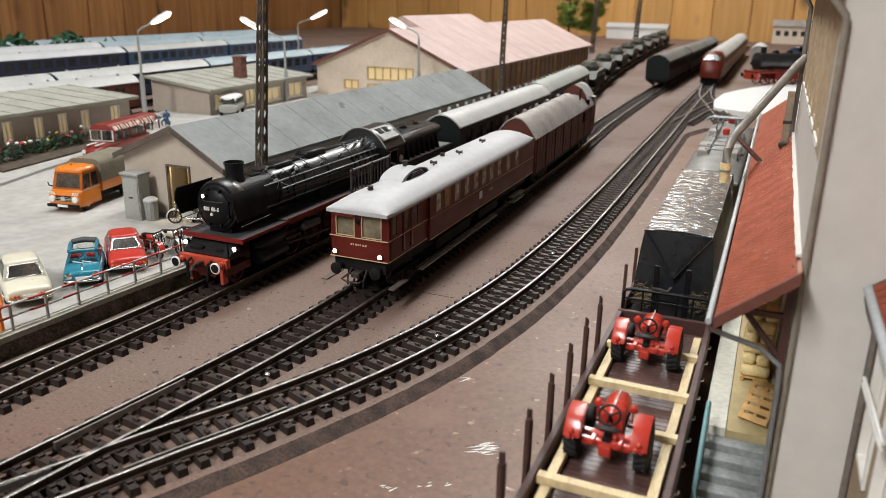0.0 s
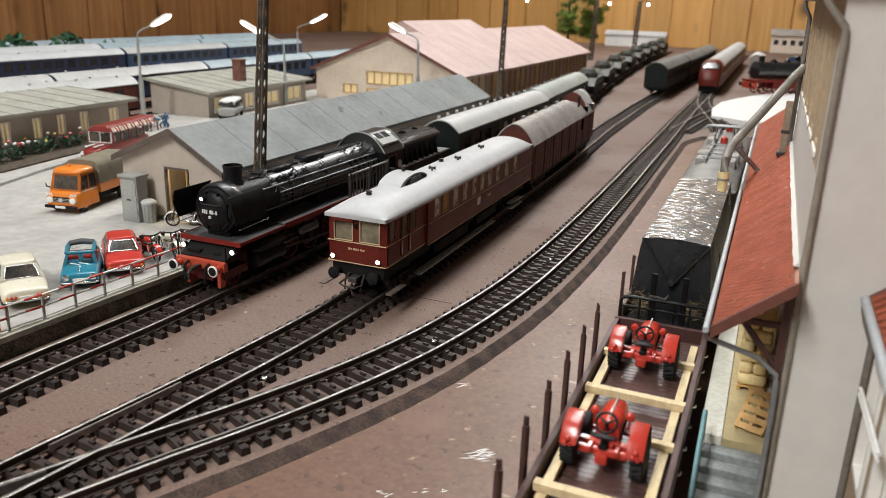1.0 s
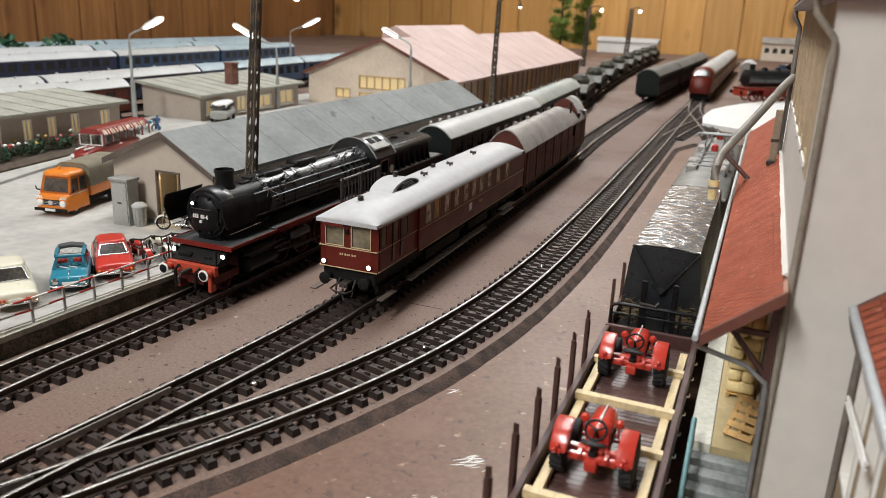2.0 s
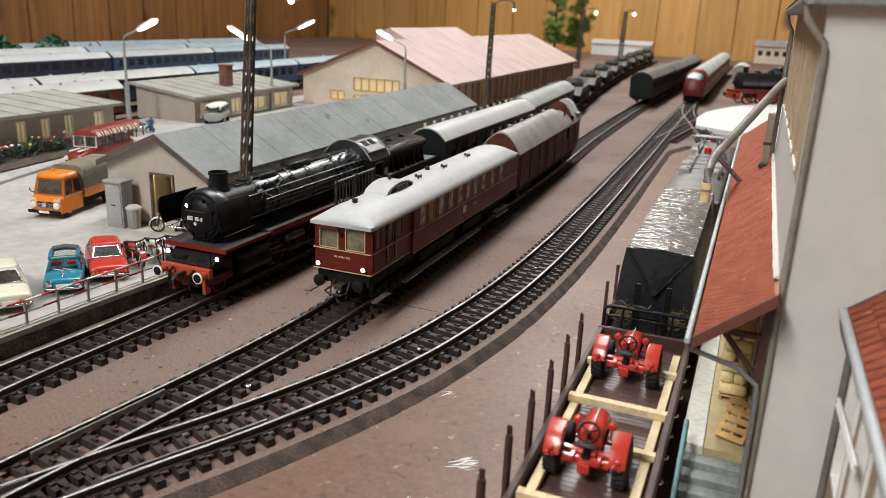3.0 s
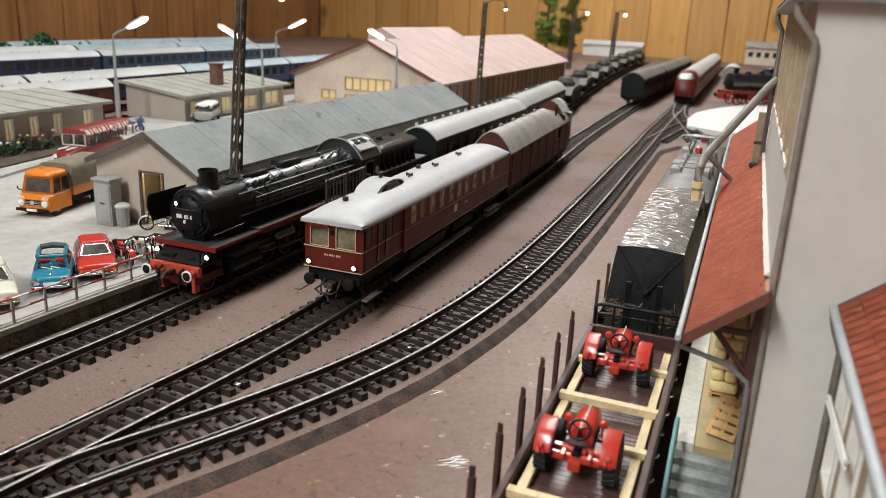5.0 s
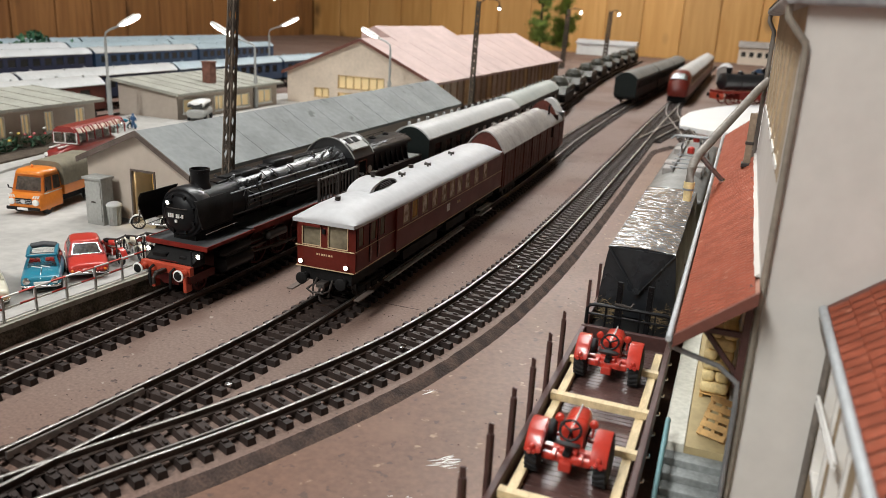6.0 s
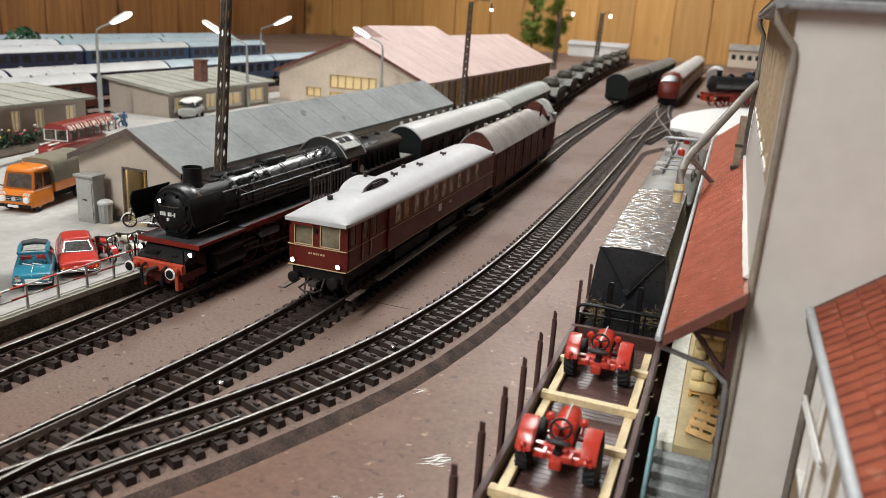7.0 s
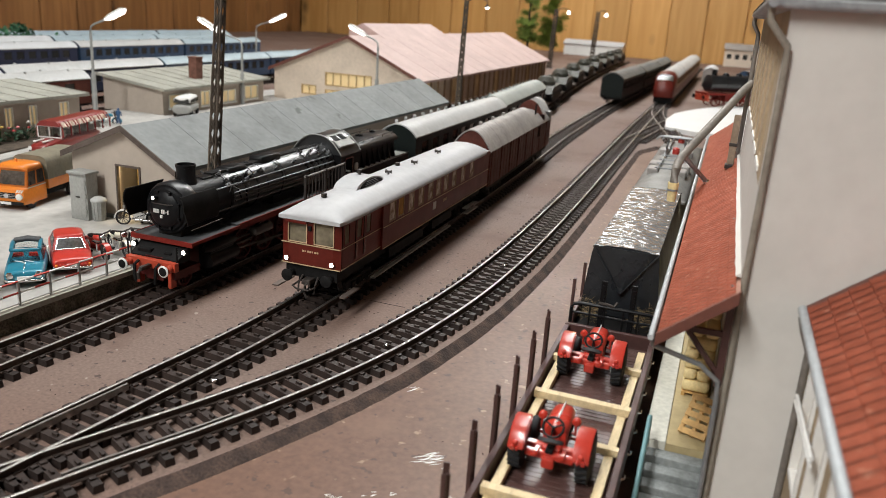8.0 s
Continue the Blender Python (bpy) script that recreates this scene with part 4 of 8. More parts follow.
def vents(parent, spots, roof, kind="round"):
    for x, y, z in spots:
        bm = B()
        if kind == "torpedo":
            cyl(bm, (x, y, z - 0.5), (x, y, z + 1.4), 0.6, n=8)
            for s in (-1, 1):
                lathe(bm, (x, y, z + 1.9), (s, 0.2, 0), [(0, 0.6), (1.0, 0.7), (1.8, 1.15)], 10)
        elif kind == "box":
            box(bm, x - 1.6, x + 1.6, y - 1.3, y + 1.3, z - 0.6, z + 1.5, 0.3)
        else:
            lathe(bm, (x, y, z - 0.6), (0, 0, 1), [(0, 1.0), (1.2, 1.0), (1.25, 1.5), (1.8, 1.5), (1.85, 1.1), (2.3, 1.1), (2.35, 1.5), (2.9, 1.45), (3.1, 0.5)], 14)
        part("roof_vent", bm, roof, parent, "", 40)


def coach(name, x, y, rz, L, body, roof, label, wins, z0=11.0, ze=37.5, zc=46.0, w=30.0, zwin=(22, 33), trim=None, group="", zrail=5.5, panes=None, vent_kind="box", nv=8, ends=True, vx=None):
    c = thing(name, x, y, zrail, rz, label, "coach", group)
    h = w / 2
    holes = [(a, b, zwin[0], zwin[1]) for a, b in wins]
    for s in (-1, 1):
        bm = B()
        holed(bm, "x", s * h, s * (h - 1.0), 0, L, z0, ze, holes)
        sd = part("side_wall", bm, body, c)
        for a, b, lo, hi in holes:
            bm = B()
            box(bm, s * (h - 0.85) - 0.1, s * (h - 0.85) + 0.1, a, b, lo, hi)
            part("window", bm, panes or GLASSD, sd)
    for ya in (0.01, L - 1.01):
        bm = B()
        prism(bm, [(-h + 1.01, z0), (h - 1.01, z0), (h - 1.01, ze)] + [((h - 1.01) * (1 - 2 * k / 10), ze - 1.0 + (zc - ze) * (1 - abs(1 - 2 * k / 10) ** 2.1)) for k in range(1, 10)] + [(-h + 1.01, ze)], "y", ya, ya + 1.0)
        part("end_wall", bm, body, c)
    bm = B()
    arc_roof(bm, L + 1.2, w, ze, zc, y0=-0.6, e=2.1)
    part("roof", bm, roof, c, "", 40)
    if nv:
        vents(c, [(vx if vx is not None else (4.5 if k % 2 else -4.5), L * (k + 0.7) / (nv + 0.4), zc - 1.0 if vx is None else zc - 1.6) for k in range(nv)], roof, vent_kind)
    bm = B()
    box(bm, -h + 1.5, h - 1.5, 2, L - 2, 8.2, z0)
    part("underframe", bm, BLACKMATT, c)
    if trim:
        for s in (-1, 1):
            bm = B()
            box(bm, s * h - 0.1, s * h + 0.1, 0, L, zwin[0] - 1.6, zwin[0] - 1.0)
            part("trim_line", bm, trim, c)
    bogie(c, L * 0.15)
    bogie(c, L * 0.85)
    if ends:
        buffers(c, 0, -1)
    return c


# --- railcar ---
def railcar():
    c = thing("railcar", -169, 306, 5.5, 0, "dark red diesel railcar with silver roof and lit headlamps", "railcar")
    L, hf, hm, z0, ze, zc, step = 230.0, 15.3, 16.4, 16.8, 40.6, 47.0, 46.0
    # front end with two windows
    bm = B()
    front = [(-11.6, -2.2, 28.1, 38.4), (2.0, 11.8, 28.1, 38.4)]
    holed(bm, "y", 0, 1.2, -hf, hf, z0, ze, front)
    for v in bm.verts:
        if abs(v.co.x) > hf - 0.1:
            v.co.y += 1.4
    fr = part("front_wall", bm, CARRED, c)
    for a, b, lo, hi in front:
        bm = B()
        rim(bm, "y", -0.35, 0.1, a - 0.3, b + 0.3, lo - 0.3, hi + 0.3, 0.4)
        wf = part("window_frame", bm, GOLD, fr, "cream window frame")
        bm = B()
        box(bm, a, b, 0.5, 0.7, lo, hi)
        part("pane", bm, CABPANE, wf)
    bm = B()
    prism(bm, [(-0.2, 38.2), (-1.9, 37.4), (-1.9, 38.4), (-0.2, 40.0)], "x", -12.3, -1.4)
    part("sun_visor", bm, CARRED, fr)
    for z, m in ((27.0, GOLD), (z0 + 0.1, GOLD)):
        bm = B()
        box(bm, -hf - 0.05, hf + 0.05, -0.3, 0.2, z, z + 0.4)
        part("trim_line", bm, m, fr, "cream lining")
    for k in range(7):
        bm = B()
        u = -4.3 + k * 1.25
        box(bm, u, u + (0.9 if k not in (1, 4) else 0.5), -0.12, 0.05, 23.5, 24.4)
        part("number_bar", bm, GOLD, fr)
    bm = B()
    box(bm, -1.2, 0.6, -1.0, 0.1, 34.2, 36.5, 0.3)
    part("horn_box", bm, BLACK, fr)
    headlamp(c, -12.4, -0.6, 19.6, 1.1, -1, CARRED)
    headlamp(c, 11.4, -0.6, 19.6, 1.1, -1, CARRED)
    # narrow front section with cab windows and door, then the wide saloon
    fw = [(4, 9.5, 28.4, 38), (17, 23, 28.4, 38), (27, 33, 28.4, 38)]
    sal = [(y - 4.2, y + 4.2, 28.4, 39.2) for y in (57, 68.2, 82.6, 97.2, 112, 125.8, 139, 154, 171.5, 190)]
    for s in (-1, 1):
        bm = B()
        holed(bm, "x", s * hf, s * (hf - 1), 1.3, step, z0, ze, fw)
        sd = part("cab_side", bm, CARRED, c)
        bm = B()
        holed(bm, "x", s * hm, s * (hm - 1), step, L, z0 - 1.2, ze, sal)
        ss = part("saloon_side", bm, CARRED, c)
        bm = B()
        box(bm, min(s * hf * 0.5, s * hm), max(s * hf * 0.5, s * hm), step - 0.9, step - 0.01, z0 - 1.2, ze)
        part("step_panel", bm, CARRED, c)
        for holes, p, h in ((fw, sd, hf), (sal, ss, hm)):
            for k, (a, b, lo, hi) in enumerate(holes):
                bm = B()
                rim(bm, "x", s * (h - 0.2), s * (h + 0.12), a + 0.01, b - 0.01, lo + 0.01, hi - 0.01, 0.8 if h == hm else 0.38)
                wf = part("window_frame", bm, WINBROWN if h == hm else CARRED, p, "brown window frame" if h == hm else "")
                bm = B()
                box(bm, s * (h - 0.3) - 0.08, s * (h - 0.3) + 0.08, a, b, lo, hi)
                part("pane", bm, FOGPANE if h == hm else CABPANE, wf) if k != 1 or h == hf else part("pane", bm, AMBER, wf, "amber pane")
        for (ya, yb, h) in ((1.3, step - 1, hf), (step, L, hm)):
            bm = B()
            box(bm, s * (h + 0.1) - 0.12, s * (h + 0.1) + 0.12, ya, yb, 27.0, 27.35)
            box(bm, s * (h + 0.1) - 0.12, s * (h + 0.1) + 0.12, ya, yb, (z0 if h == hf else z0 - 1.2) + 0.1, (z0 if h == hf else z0 - 1.2) + 0.55)
            part("trim_line", bm, GOLD, c, "cream lining")
    for dy in (15.6, 24.6):
        bm = B()
        box(bm, hf - 0.2, hf + 0.3, dy - 0.2, dy + 0.2, z0 + 2, ze - 1.5)
        part("door_edge", bm, BLACKMATT, c)
        bm = B()
        tube(bm, [(hf + 0.9, dy, 20), (hf + 0.9, dy, 27)], 0.25, 6)
        part("grab_rail", bm, CHROME, c)
    bm = B()
    box(bm, hm - 0.02, hm + 0.12, 118, 123, 21, 25.5)
    part("notice_panel", bm, WHITE, c, "small faded white panel")
    for k in range(3):
        bm = B()
        box(bm, hm - 0.02, hm + 0.14, 136 + k * 2, 137.3 + k * 2, 22.5, 24)
        part("number_bar", bm, GOLD, c)
    bm = B()
    box(bm, -hm + 1.01, hm - 1.01, L - 1, L, z0 - 1.2, ze)
    part("rear_wall", bm, CARRED, c)
    bm = B()
    box(bm, -hm + 1.2, hm - 1.2, 2.5, L - 1.2, z0 - 0.5, z0 + 1)
    part("floor", bm, PLINTH, c)
    for k in range(12):
        bm = B()
        y = 50 + 14.6 * k
        for s in (-1, 1):
            box(bm, min(s * 4, s * 13.5), max(s * 4, s * 13.5), y, y + 2.2, z0 + 1, z0 + 17, 0.5)
            box(bm, min(s * 4, s * 13.5), max(s * 4, s * 13.5), y - 4, y + 6.2, z0 + 1, z0 + 9, 0.5)
        part("seat_bench", bm, WARMIN, c, "yellow-brown wooden seats")
    bm = B()
    box(bm, -1.5, 1.5, 52, L - 10, ze + 1.0, ze + 1.8)
    part("ceiling_lamp", bm, glow("saloon_lamp_lit", (1.0, 0.78, 0.45), 2.2), c, "warm lit lamp strip")
    bm = B()
    box(bm, -13, 13, 18, 19.5, z0 + 1, ze - 1)
    part("cab_partition", bm, WARMIN, c)
    bm = B()
    box(bm, -11, 4, 4, 9, z0 + 1, z0 + 9, 1)
    part("driver_desk", bm, GREYPAINT, c)
    bm = B()
    arc_roof(bm, L + 2.6, 2 * hm - 0.6, ze, zc, rounded=20, th=1.7, n=18, over=0.5, y0=-2.0)
    rf = part("roof", bm, SILVER, c, "", 60)
    # raised cooler cover with a dark grille
    bm = B()
    arch = lambda y0, y1, z0, h, n=14: [(y0 + (y1 - y0) * k / n, z0 + h * max(0.0, math.sin(math.pi * k / n)) ** 0.5) for k in range(n + 1)]
    prism(bm, arch(36, 71, zc - 1.4, 5.2), "x", -8.0, 4.6)
    hump = part("cooler_cover", bm, SILVER, rf, "raised silver cooler cover", 35)
    bm = B()
    prism(bm, arch(41, 68.5, zc - 0.9, 3.9), "x", 4.5, 5.0)
    grl = part("grille", bm, BLACKMATT, hump, "dark side grille")
    for k in range(4):
        bm = B()
        box(bm, 4.95, 5.3, 46.0 + 0.8 * k, 62.5 - 0.8 * k, zc - 0.4 + 0.85 * k, zc - 0.15 + 0.85 * k)
        part("louvre", bm, ZINC, grl)
    vents(rf, [(-1.5, 15, zc - 0.4), (-3, 56, zc + 4.2), (-3.5, 108, zc - 0.6)], STEELD)
    vents(rf, [(2.2, 82, zc - 0.4), (3, 118, zc - 0.6), (2.2, 160, zc - 0.4)], STEELD, "torpedo")
    bm = B()
    box(bm, -12, 12, 4, L - 4, 9.5, z0 - 1.25)
    box(bm, -14, 14, 60, 110, 6.5, 12)
    box(bm, -14, 14, 125, 160, 7, 12)
    part("underframe", bm, BLACKMATT, c)
    bm = B()
    box(bm, -13.5, 13.5, 1.2, 4, 10.5, z0)
    part("buffer_beam", bm, BLACKMATT, c)
    buffers(c, 1.2, -1, 12.2, 2.9)
    bm = B()
    box(bm, -2.2, 2.2, -4.5, 1, 9, 11.5, 0.4)
    tube(bm, [(-5.5, -1, 9), (-6.5, -5, 8), (-3, -7, 7.6), (3, -7, 7.6), (4.4, -4, 8), (4, 0, 9)], 0.5, 6)
    tube(bm, [(0, -3, 11), (0.4, -5.5, 9), (0, -5, 5), (1.2, -5.4, 3)], 0.6, 6)
    tube(bm, [(4, 0.5, 12), (4.4, -3, 9), (4, -4, 5)], 0.5, 6)
    tube(bm, [(-4, 0.5, 12), (-4.4, -3, 9), (-4, -4, 5)], 0.5, 6)
    part("coupling", bm, STEELD, c, "dark model coupling hook", 40)
    for s in (-1, 1):
        bm = B()
        box(bm, s * 17.8 - 1.6, s * 17.8 + 1.6, -2, 14, 4.6, 5.4, 0.2)
        part("step_board", bm, PLINTH, c, "brown step board")
        bm = B()
        box(bm, s * 16.4 - 1.2, s * 16.4 + 1.2, 34, 150, 3.4, 4.2)
        part("running_board", bm, GREYPAINT, c, "grey running board")
        bm = B()
        box(bm, s * 16.4 - 1.6, s * 16.4 + 1.6, 182, 206, 4.0, 4.9)
        box(bm, s * 15.8 - 1.6, s * 15.8 + 1.6, 182, 206, 7.4, 8.2)
        part("door_step", bm, GREYPAINT, c, "grey double step")
    bogie(c, 26)
    bogie(c, L - 30)
    return c


railcar()


# --- brown luggage van with a raised lookout ---
def luggage_van():
    c = thing("luggage_van", -169.5, 545, 5.5, 1.6, "brown-red wooden luggage van with grey curved roof", "wagon")
    L, h, z0, ze, zc = 232.0, 15.2, 12.0, 38.0, 53.0
    bm = B()
    holed(bm, "x", h, h - 1.2, 0, L, z0, ze, [(60, 92, 15, 37), (170, 180, 26, 36)])
    sd = part("side_wall", bm, VANRED, c)
    bm = B()
    box(bm, -h, -h + 1.2, 0, L, z0, ze)
    part("side_wall", bm, VANRED, c)
    bm = B()
    box(bm, h - 1.0, h - 0.3, 60.02, 91.98, 15, 37)
    part("sliding_door", bm, VANRED, sd)
    bm = B()
    box(bm, h - 1.1, h - 0.6, 170.02, 179.98, 26, 36)
    part("window", bm, GLASSD, sd)
    for k in range(24):
        y = 4 + k * (L - 8) / 23
        bm = B()
        box(bm, h - 0.01, h + (0.7 if k % 3 == 0 else 0.22), y - (0.8 if k % 3 == 0 else 0.3), y + (0.8 if k % 3 == 0 else 0.3), z0, ze)
        part("side_rib", bm, VANRED, sd)
    for y in (0.01, L - 1.2):
        bm = B()
        prism(bm, [(-h + 1.21, z0), (h - 1.21, z0), (h - 1.21, ze)] + [((h - 1.21) * (1 - 2 * k / 12), ze - 0.9 + (zc - ze) * (1 - abs(1 - 2 * k / 12) ** 2.0)) for k in range(1, 12)] + [(-h + 1.21, ze)], "y", y, y + 1.2)
        part("end_wall", bm, VANRED, c)
    bm = B()
    arc = lambda hw, za, zb, n=16: [(hw * (-1 + 2 * k / n), za + (zb - za) * (1 - abs(-1 + 2 * k / n) ** 2.0)) for k in range(n + 1)]
    prism(bm, arc(h + 0.6, ze, zc) + arc(h + 0.1, ze - 0.9, zc - 0.9)[::-1], "y", -0.8, 168)
    rf = part("roof", bm, ROOFGREY, c, "", 40)
    for k in range(8):
        y = 12 + k * 20
        bm = B()
        prism(bm, arc(h + 0.6, ze + 0.01, zc + 0.01) + arc(h + 0.6, ze + 0.14, zc + 0.14)[::-1], "y", y, y + 0.5)
        part("roof_seam", bm, ROOFGREY, rf)
    bm = B()
    prism(bm, [(-h - 0.6, ze - 0.8)] + arc(h + 0.6, ze - 0.3, zc - 4) + [(h + 0.6, ze - 0.8)], "y", 168.01, L + 0.8)
    part("low_roof", bm, ROOFGREY, c, "", 40)
    for ya in (196, 222):
        bm = B()
        prism(bm, [(-h, zc - 8)] + arc(h, ze + 2, zc + 4.5) + [(h, zc - 8)], "y", ya, ya + (3 if ya == 196 else 10.5))
        part("lookout", bm, ROOFLIGHT if ya > 200 else VANRED, c, "raised lookout with pale roof", 40)
    bm = B()
    tube(bm, [(9, 182, 46), (9, 182, 55), (10.5, 182, 56)], 0.9, 8)
    part("stove_pipe", bm, BLACK, c)
    vents(rf, [(-2, 30, zc - 0.5), (-2, 66, zc - 0.5), (-2, 100, zc - 0.5), (-2, 140, zc - 0.5)], ROOFGREY)
    bm = B()
    box(bm, -13, 13, 2, L - 2, 8, z0)
    part("underframe", bm, BLACKMATT, c)
    bogie(c, 34)
    bogie(c, L - 34)
    buffers(c, 0, -1)
    return c


luggage_van()


# --- steam locomotive and tender ---
def spoked(parent, name, y, r, x, m, n=10):
    bm = B()
    cyl(bm, (-x, y, r), (x, y, r), 1.0, n=8)
    ax = part(name, bm, m, parent, "red spoked wheelset", 40)
    for s in (-1, 1):
        bm = B()
        loft(bm, [ring((s * x, y, r), (s, 0, 0), q, 26) for q in (r + 0.4, r)] + [ring((s * (x + 1.8), y, r), (s, 0, 0), q, 26) for q in (r, r - 1.1)] + [ring((s * x, y, r), (s, 0, 0), r - 1.1, 26)], caps=False)
        part("wheel_tyre", bm, m, ax, "", 40)
        for k in range(n):
            a = 2 * math.pi * k / n
            bm = B()
            tube(bm, [(s * (x + 0.9), y + 1.2 * math.cos(a), r + 1.2 * math.sin(a)), (s * (x + 0.9), y + (r - 1) * math.cos(a), r + (r - 1) * math.sin(a))], 0.35, 5)
            part("spoke", bm, m, ax)
        bm = B()
        cyl(bm, (s * x, y, r), (s * (x + 2.2), y, r), 1.5, n=12)
        part("hub", bm, m, ax, "", 40)
    return ax


def steam_loco():
    c = thing("steam_locomotive", -240, 276, 5.5, -0.6, "black steam locomotive with red frame and lit lamps", "locomotive")
    zb, rb = 36.6, 11.3
    # frame and beam
    bm = B()
    box(bm, -14.2, 14.2, 5.2, 8.0, 10.8, 15.2, 0.3)
    beam = part("buffer_beam", bm, BUFRED, c, "bright red buffer beam")
    buffers(c, 5.2, -1, 12.6, 2.8, True, 11.6, BUFRED)
    bm = B()
    box(bm, -5, 5, 8, 170, 4.5, 16)
    box(bm, -12, 12, 8, 26, 6, 10)
    part("main_frame", bm, WHEELRED_SHADED, c, "red main frame")
    bm = B()
    prism(bm, [(8, 15.7), (17, 21.5), (17, 14), (8, 14)], "x", -13.5, 13.5)
    box(bm, -11, -3, 9.5, 13, 15.5, 18.5, 0.4)
    box(bm, 4, 8, 10, 13, 15.5, 18, 0.4)
    part("front_slope", bm, BLACKMATT, c)
    for s in (-1, 1):
        bm = B()
        tube(bm, [(s * 6, 4.5, 14), (s * 6, 1.8, 13), (s * 6, 1.2, 9), (s * 5.5, 1.6, 5)], 0.7, 7)
        part("air_hose", bm, BLACKMATT, beam, "", 50)
        bm = B()
        tube(bm, [(s * 14, 7, 15.5), (s * 14, 7, 23)], 0.5, 6)
        part("lamp_iron", bm, BLACK, beam)
    bm = B()
    box(bm, -1.0, 1.0, -1.5, 5, 11.5, 13.4, 0.3)
    tube(bm, [(0, -1.4, 12.4), (0, -3.0, 11), (0, -2.6, 8)], 0.8, 8)
    part("draw_hook", bm, STEELD, beam)
    bm = B()
    box(bm, 8.2, 10.2, 7, 11, 1.6, 10, 0.4)
    box(bm, -10.2, -8.2, 7, 11, 1.6, 10, 0.4)
    part("guard_iron", bm, BUFRED, c, "red guard irons")
    # running plate
    bm = B()
    box(bm, -17.5, 17.5, 14, 50, 22.6, 23.4)
    box(bm, -17.5, 17.5, 50.01, 136, 23.4, 24.4)
    part("running_plate", bm, DARKGREY, c)
    bm = B()
    box(bm, -17.8, 17.8, 13.3, 13.99, 21.4, 23.7)
    part("front_edge", bm, LOCORED, c, "red running plate edge")
    for s in (-1, 1):
        bm = B()
        box(bm, s * 17.7 - 0.3, s * 17.7 + 0.3, 14, 52, 22.2, 23.7)
        box(bm, s * 17.7 - 0.3, s * 17.7 + 0.3, 52, 164, 21.6, 24.5)
        part("valance", bm, LOCORED, c, "red running plate edge")
    # smokebox and boiler
    bm = B()
    lathe(bm, (0, 17, zb), (0, 1, 0), [(0, 8.8), (0.3, 10.0), (1.3, 10.8), (1.5, rb + 0.5), (4, rb + 0.5), (4.2, rb), (37, rb), (37.2, rb + 0.3), (39, rb + 0.3)], 40)
    sb = part("smokebox", bm, BLACK, c, "", 35)
    bm = B()
    lathe(bm, (0, 17.4, zb), (0, -1, 0), [(0, 8.8), (0.8, 8.6), (2.0, 7.0), (2.6, 4.0), (2.8, 0.4)], 36)
    door = part("smokebox_door", bm, BLACK, sb, "", 35)
    for k in range(8):
        a = 2 * math.pi * (k + 0.5) / 8
        bm = B()
        box(bm, 9.0 * math.cos(a) - 0.5, 9.0 * math.cos(a) + 0.5, 15.9, 17.2, zb + 9.0 * math.sin(a) - 0.7, zb + 9.0 * math.sin(a) + 0.7)
        part("door_clamp", bm, BLACK, door)
    for k in range(8):
        if k in (3,):
            continue
        bm = B()
        u = -4.3 + k * 1.12
        box(bm, u, u + (0.75 if k != 6 else 0.6), 14.0, 14.6, zb + (-1.1 if k != 6 else -0.6), zb + (0.7 if k != 6 else -0.3))
        part("number_bar", bm, WHITE, door)
    bm = B()
    box(bm, -0.6, 0.6, 14.0, 14.7, zb - 3.4, zb - 2.1)
    part("number_bar", bm, WHITE, door)
    bm = B()
    tube(bm, [(-6, 15.2, zb + 3.4), (-4, 14.2, zb + 3.4), (4, 14.2, zb + 3.4), (6, 15.2, zb + 3.4)], 0.3, 6)
    part("door_rail", bm, STEELD, door)
    headlamp(sb, -3.2, 13.0, zb + 6.2, 0.9, -1, BLACK)
    headlamp(c, -14.4, 11.4, 19.2, 1.15, -1, BLACK)
    headlamp(c, 14.4, 11.4, 19.2, 1.15, -1, BLACK)
    bm = B()
    lathe(bm, (0, 54, zb), (0, 1, 0), [(2.01, rb + 0.1), (24, rb + 0.2), (24.1, rb + 0.6), (25, rb + 0.6), (25.1, rb + 0.3), (48, rb + 0.4), (48.1, rb + 0.8), (49, rb + 0.8), (49.1, rb + 0.5), (77, rb + 0.8), (77.1, rb + 1.2), (78, rb + 1.2), (78.1, rb + 0.9), (109, rb + 1.1)], 40)
    part("boiler", bm, BLACKGLOSS, c, "satin black boiler", 35)
    bm = B()
    box(bm, -6.5, 6.5, 20, 60, zb - 16, zb - 7)
    part("saddle", bm, BLACKMATT, c)
    bm = B()
    box(bm, -9, 9, 96, 164, zb - 14, zb - 2)
    part("firebox", bm, BLACKMATT, c)
    # chimney, domes, top walkway
    bm = B()
    lathe(bm, (0, 33, zb + 11), (0, 0, 1), [(-2, 5.6), (0, 5.2), (1.2, 4.7), (2.0, 4.5), (7.0, 4.5), (7.1, 4.9), (8.4, 4.9), (8.5, 4.3), (6, 4.0)], 28)
    part("chimney", bm, BLACK, c, "", 35)
    bm = B()
    for ya, yb, q in ((19, 28, 1.6),):
        arc = [0.45 + (math.pi - 0.9) * k / 14 for k in range(15)]
        loft(bm, [[((rb + h) * math.cos(a), y, zb + (rb + h) * math.sin(a)) for a in arc] + [((rb - 0.5) * math.cos(a), y, zb + (rb - 0.5) * math.sin(a)) for a in reversed(arc)] for y, h in ((ya, q * 0.4), (ya + 1.2, q), (yb - 1.2, q), (yb, q * 0.4))])
    part("smokebox_hood", bm, BLACKGLOSS, sb, "curved hood over the smokebox front", 40)
    bm = B()
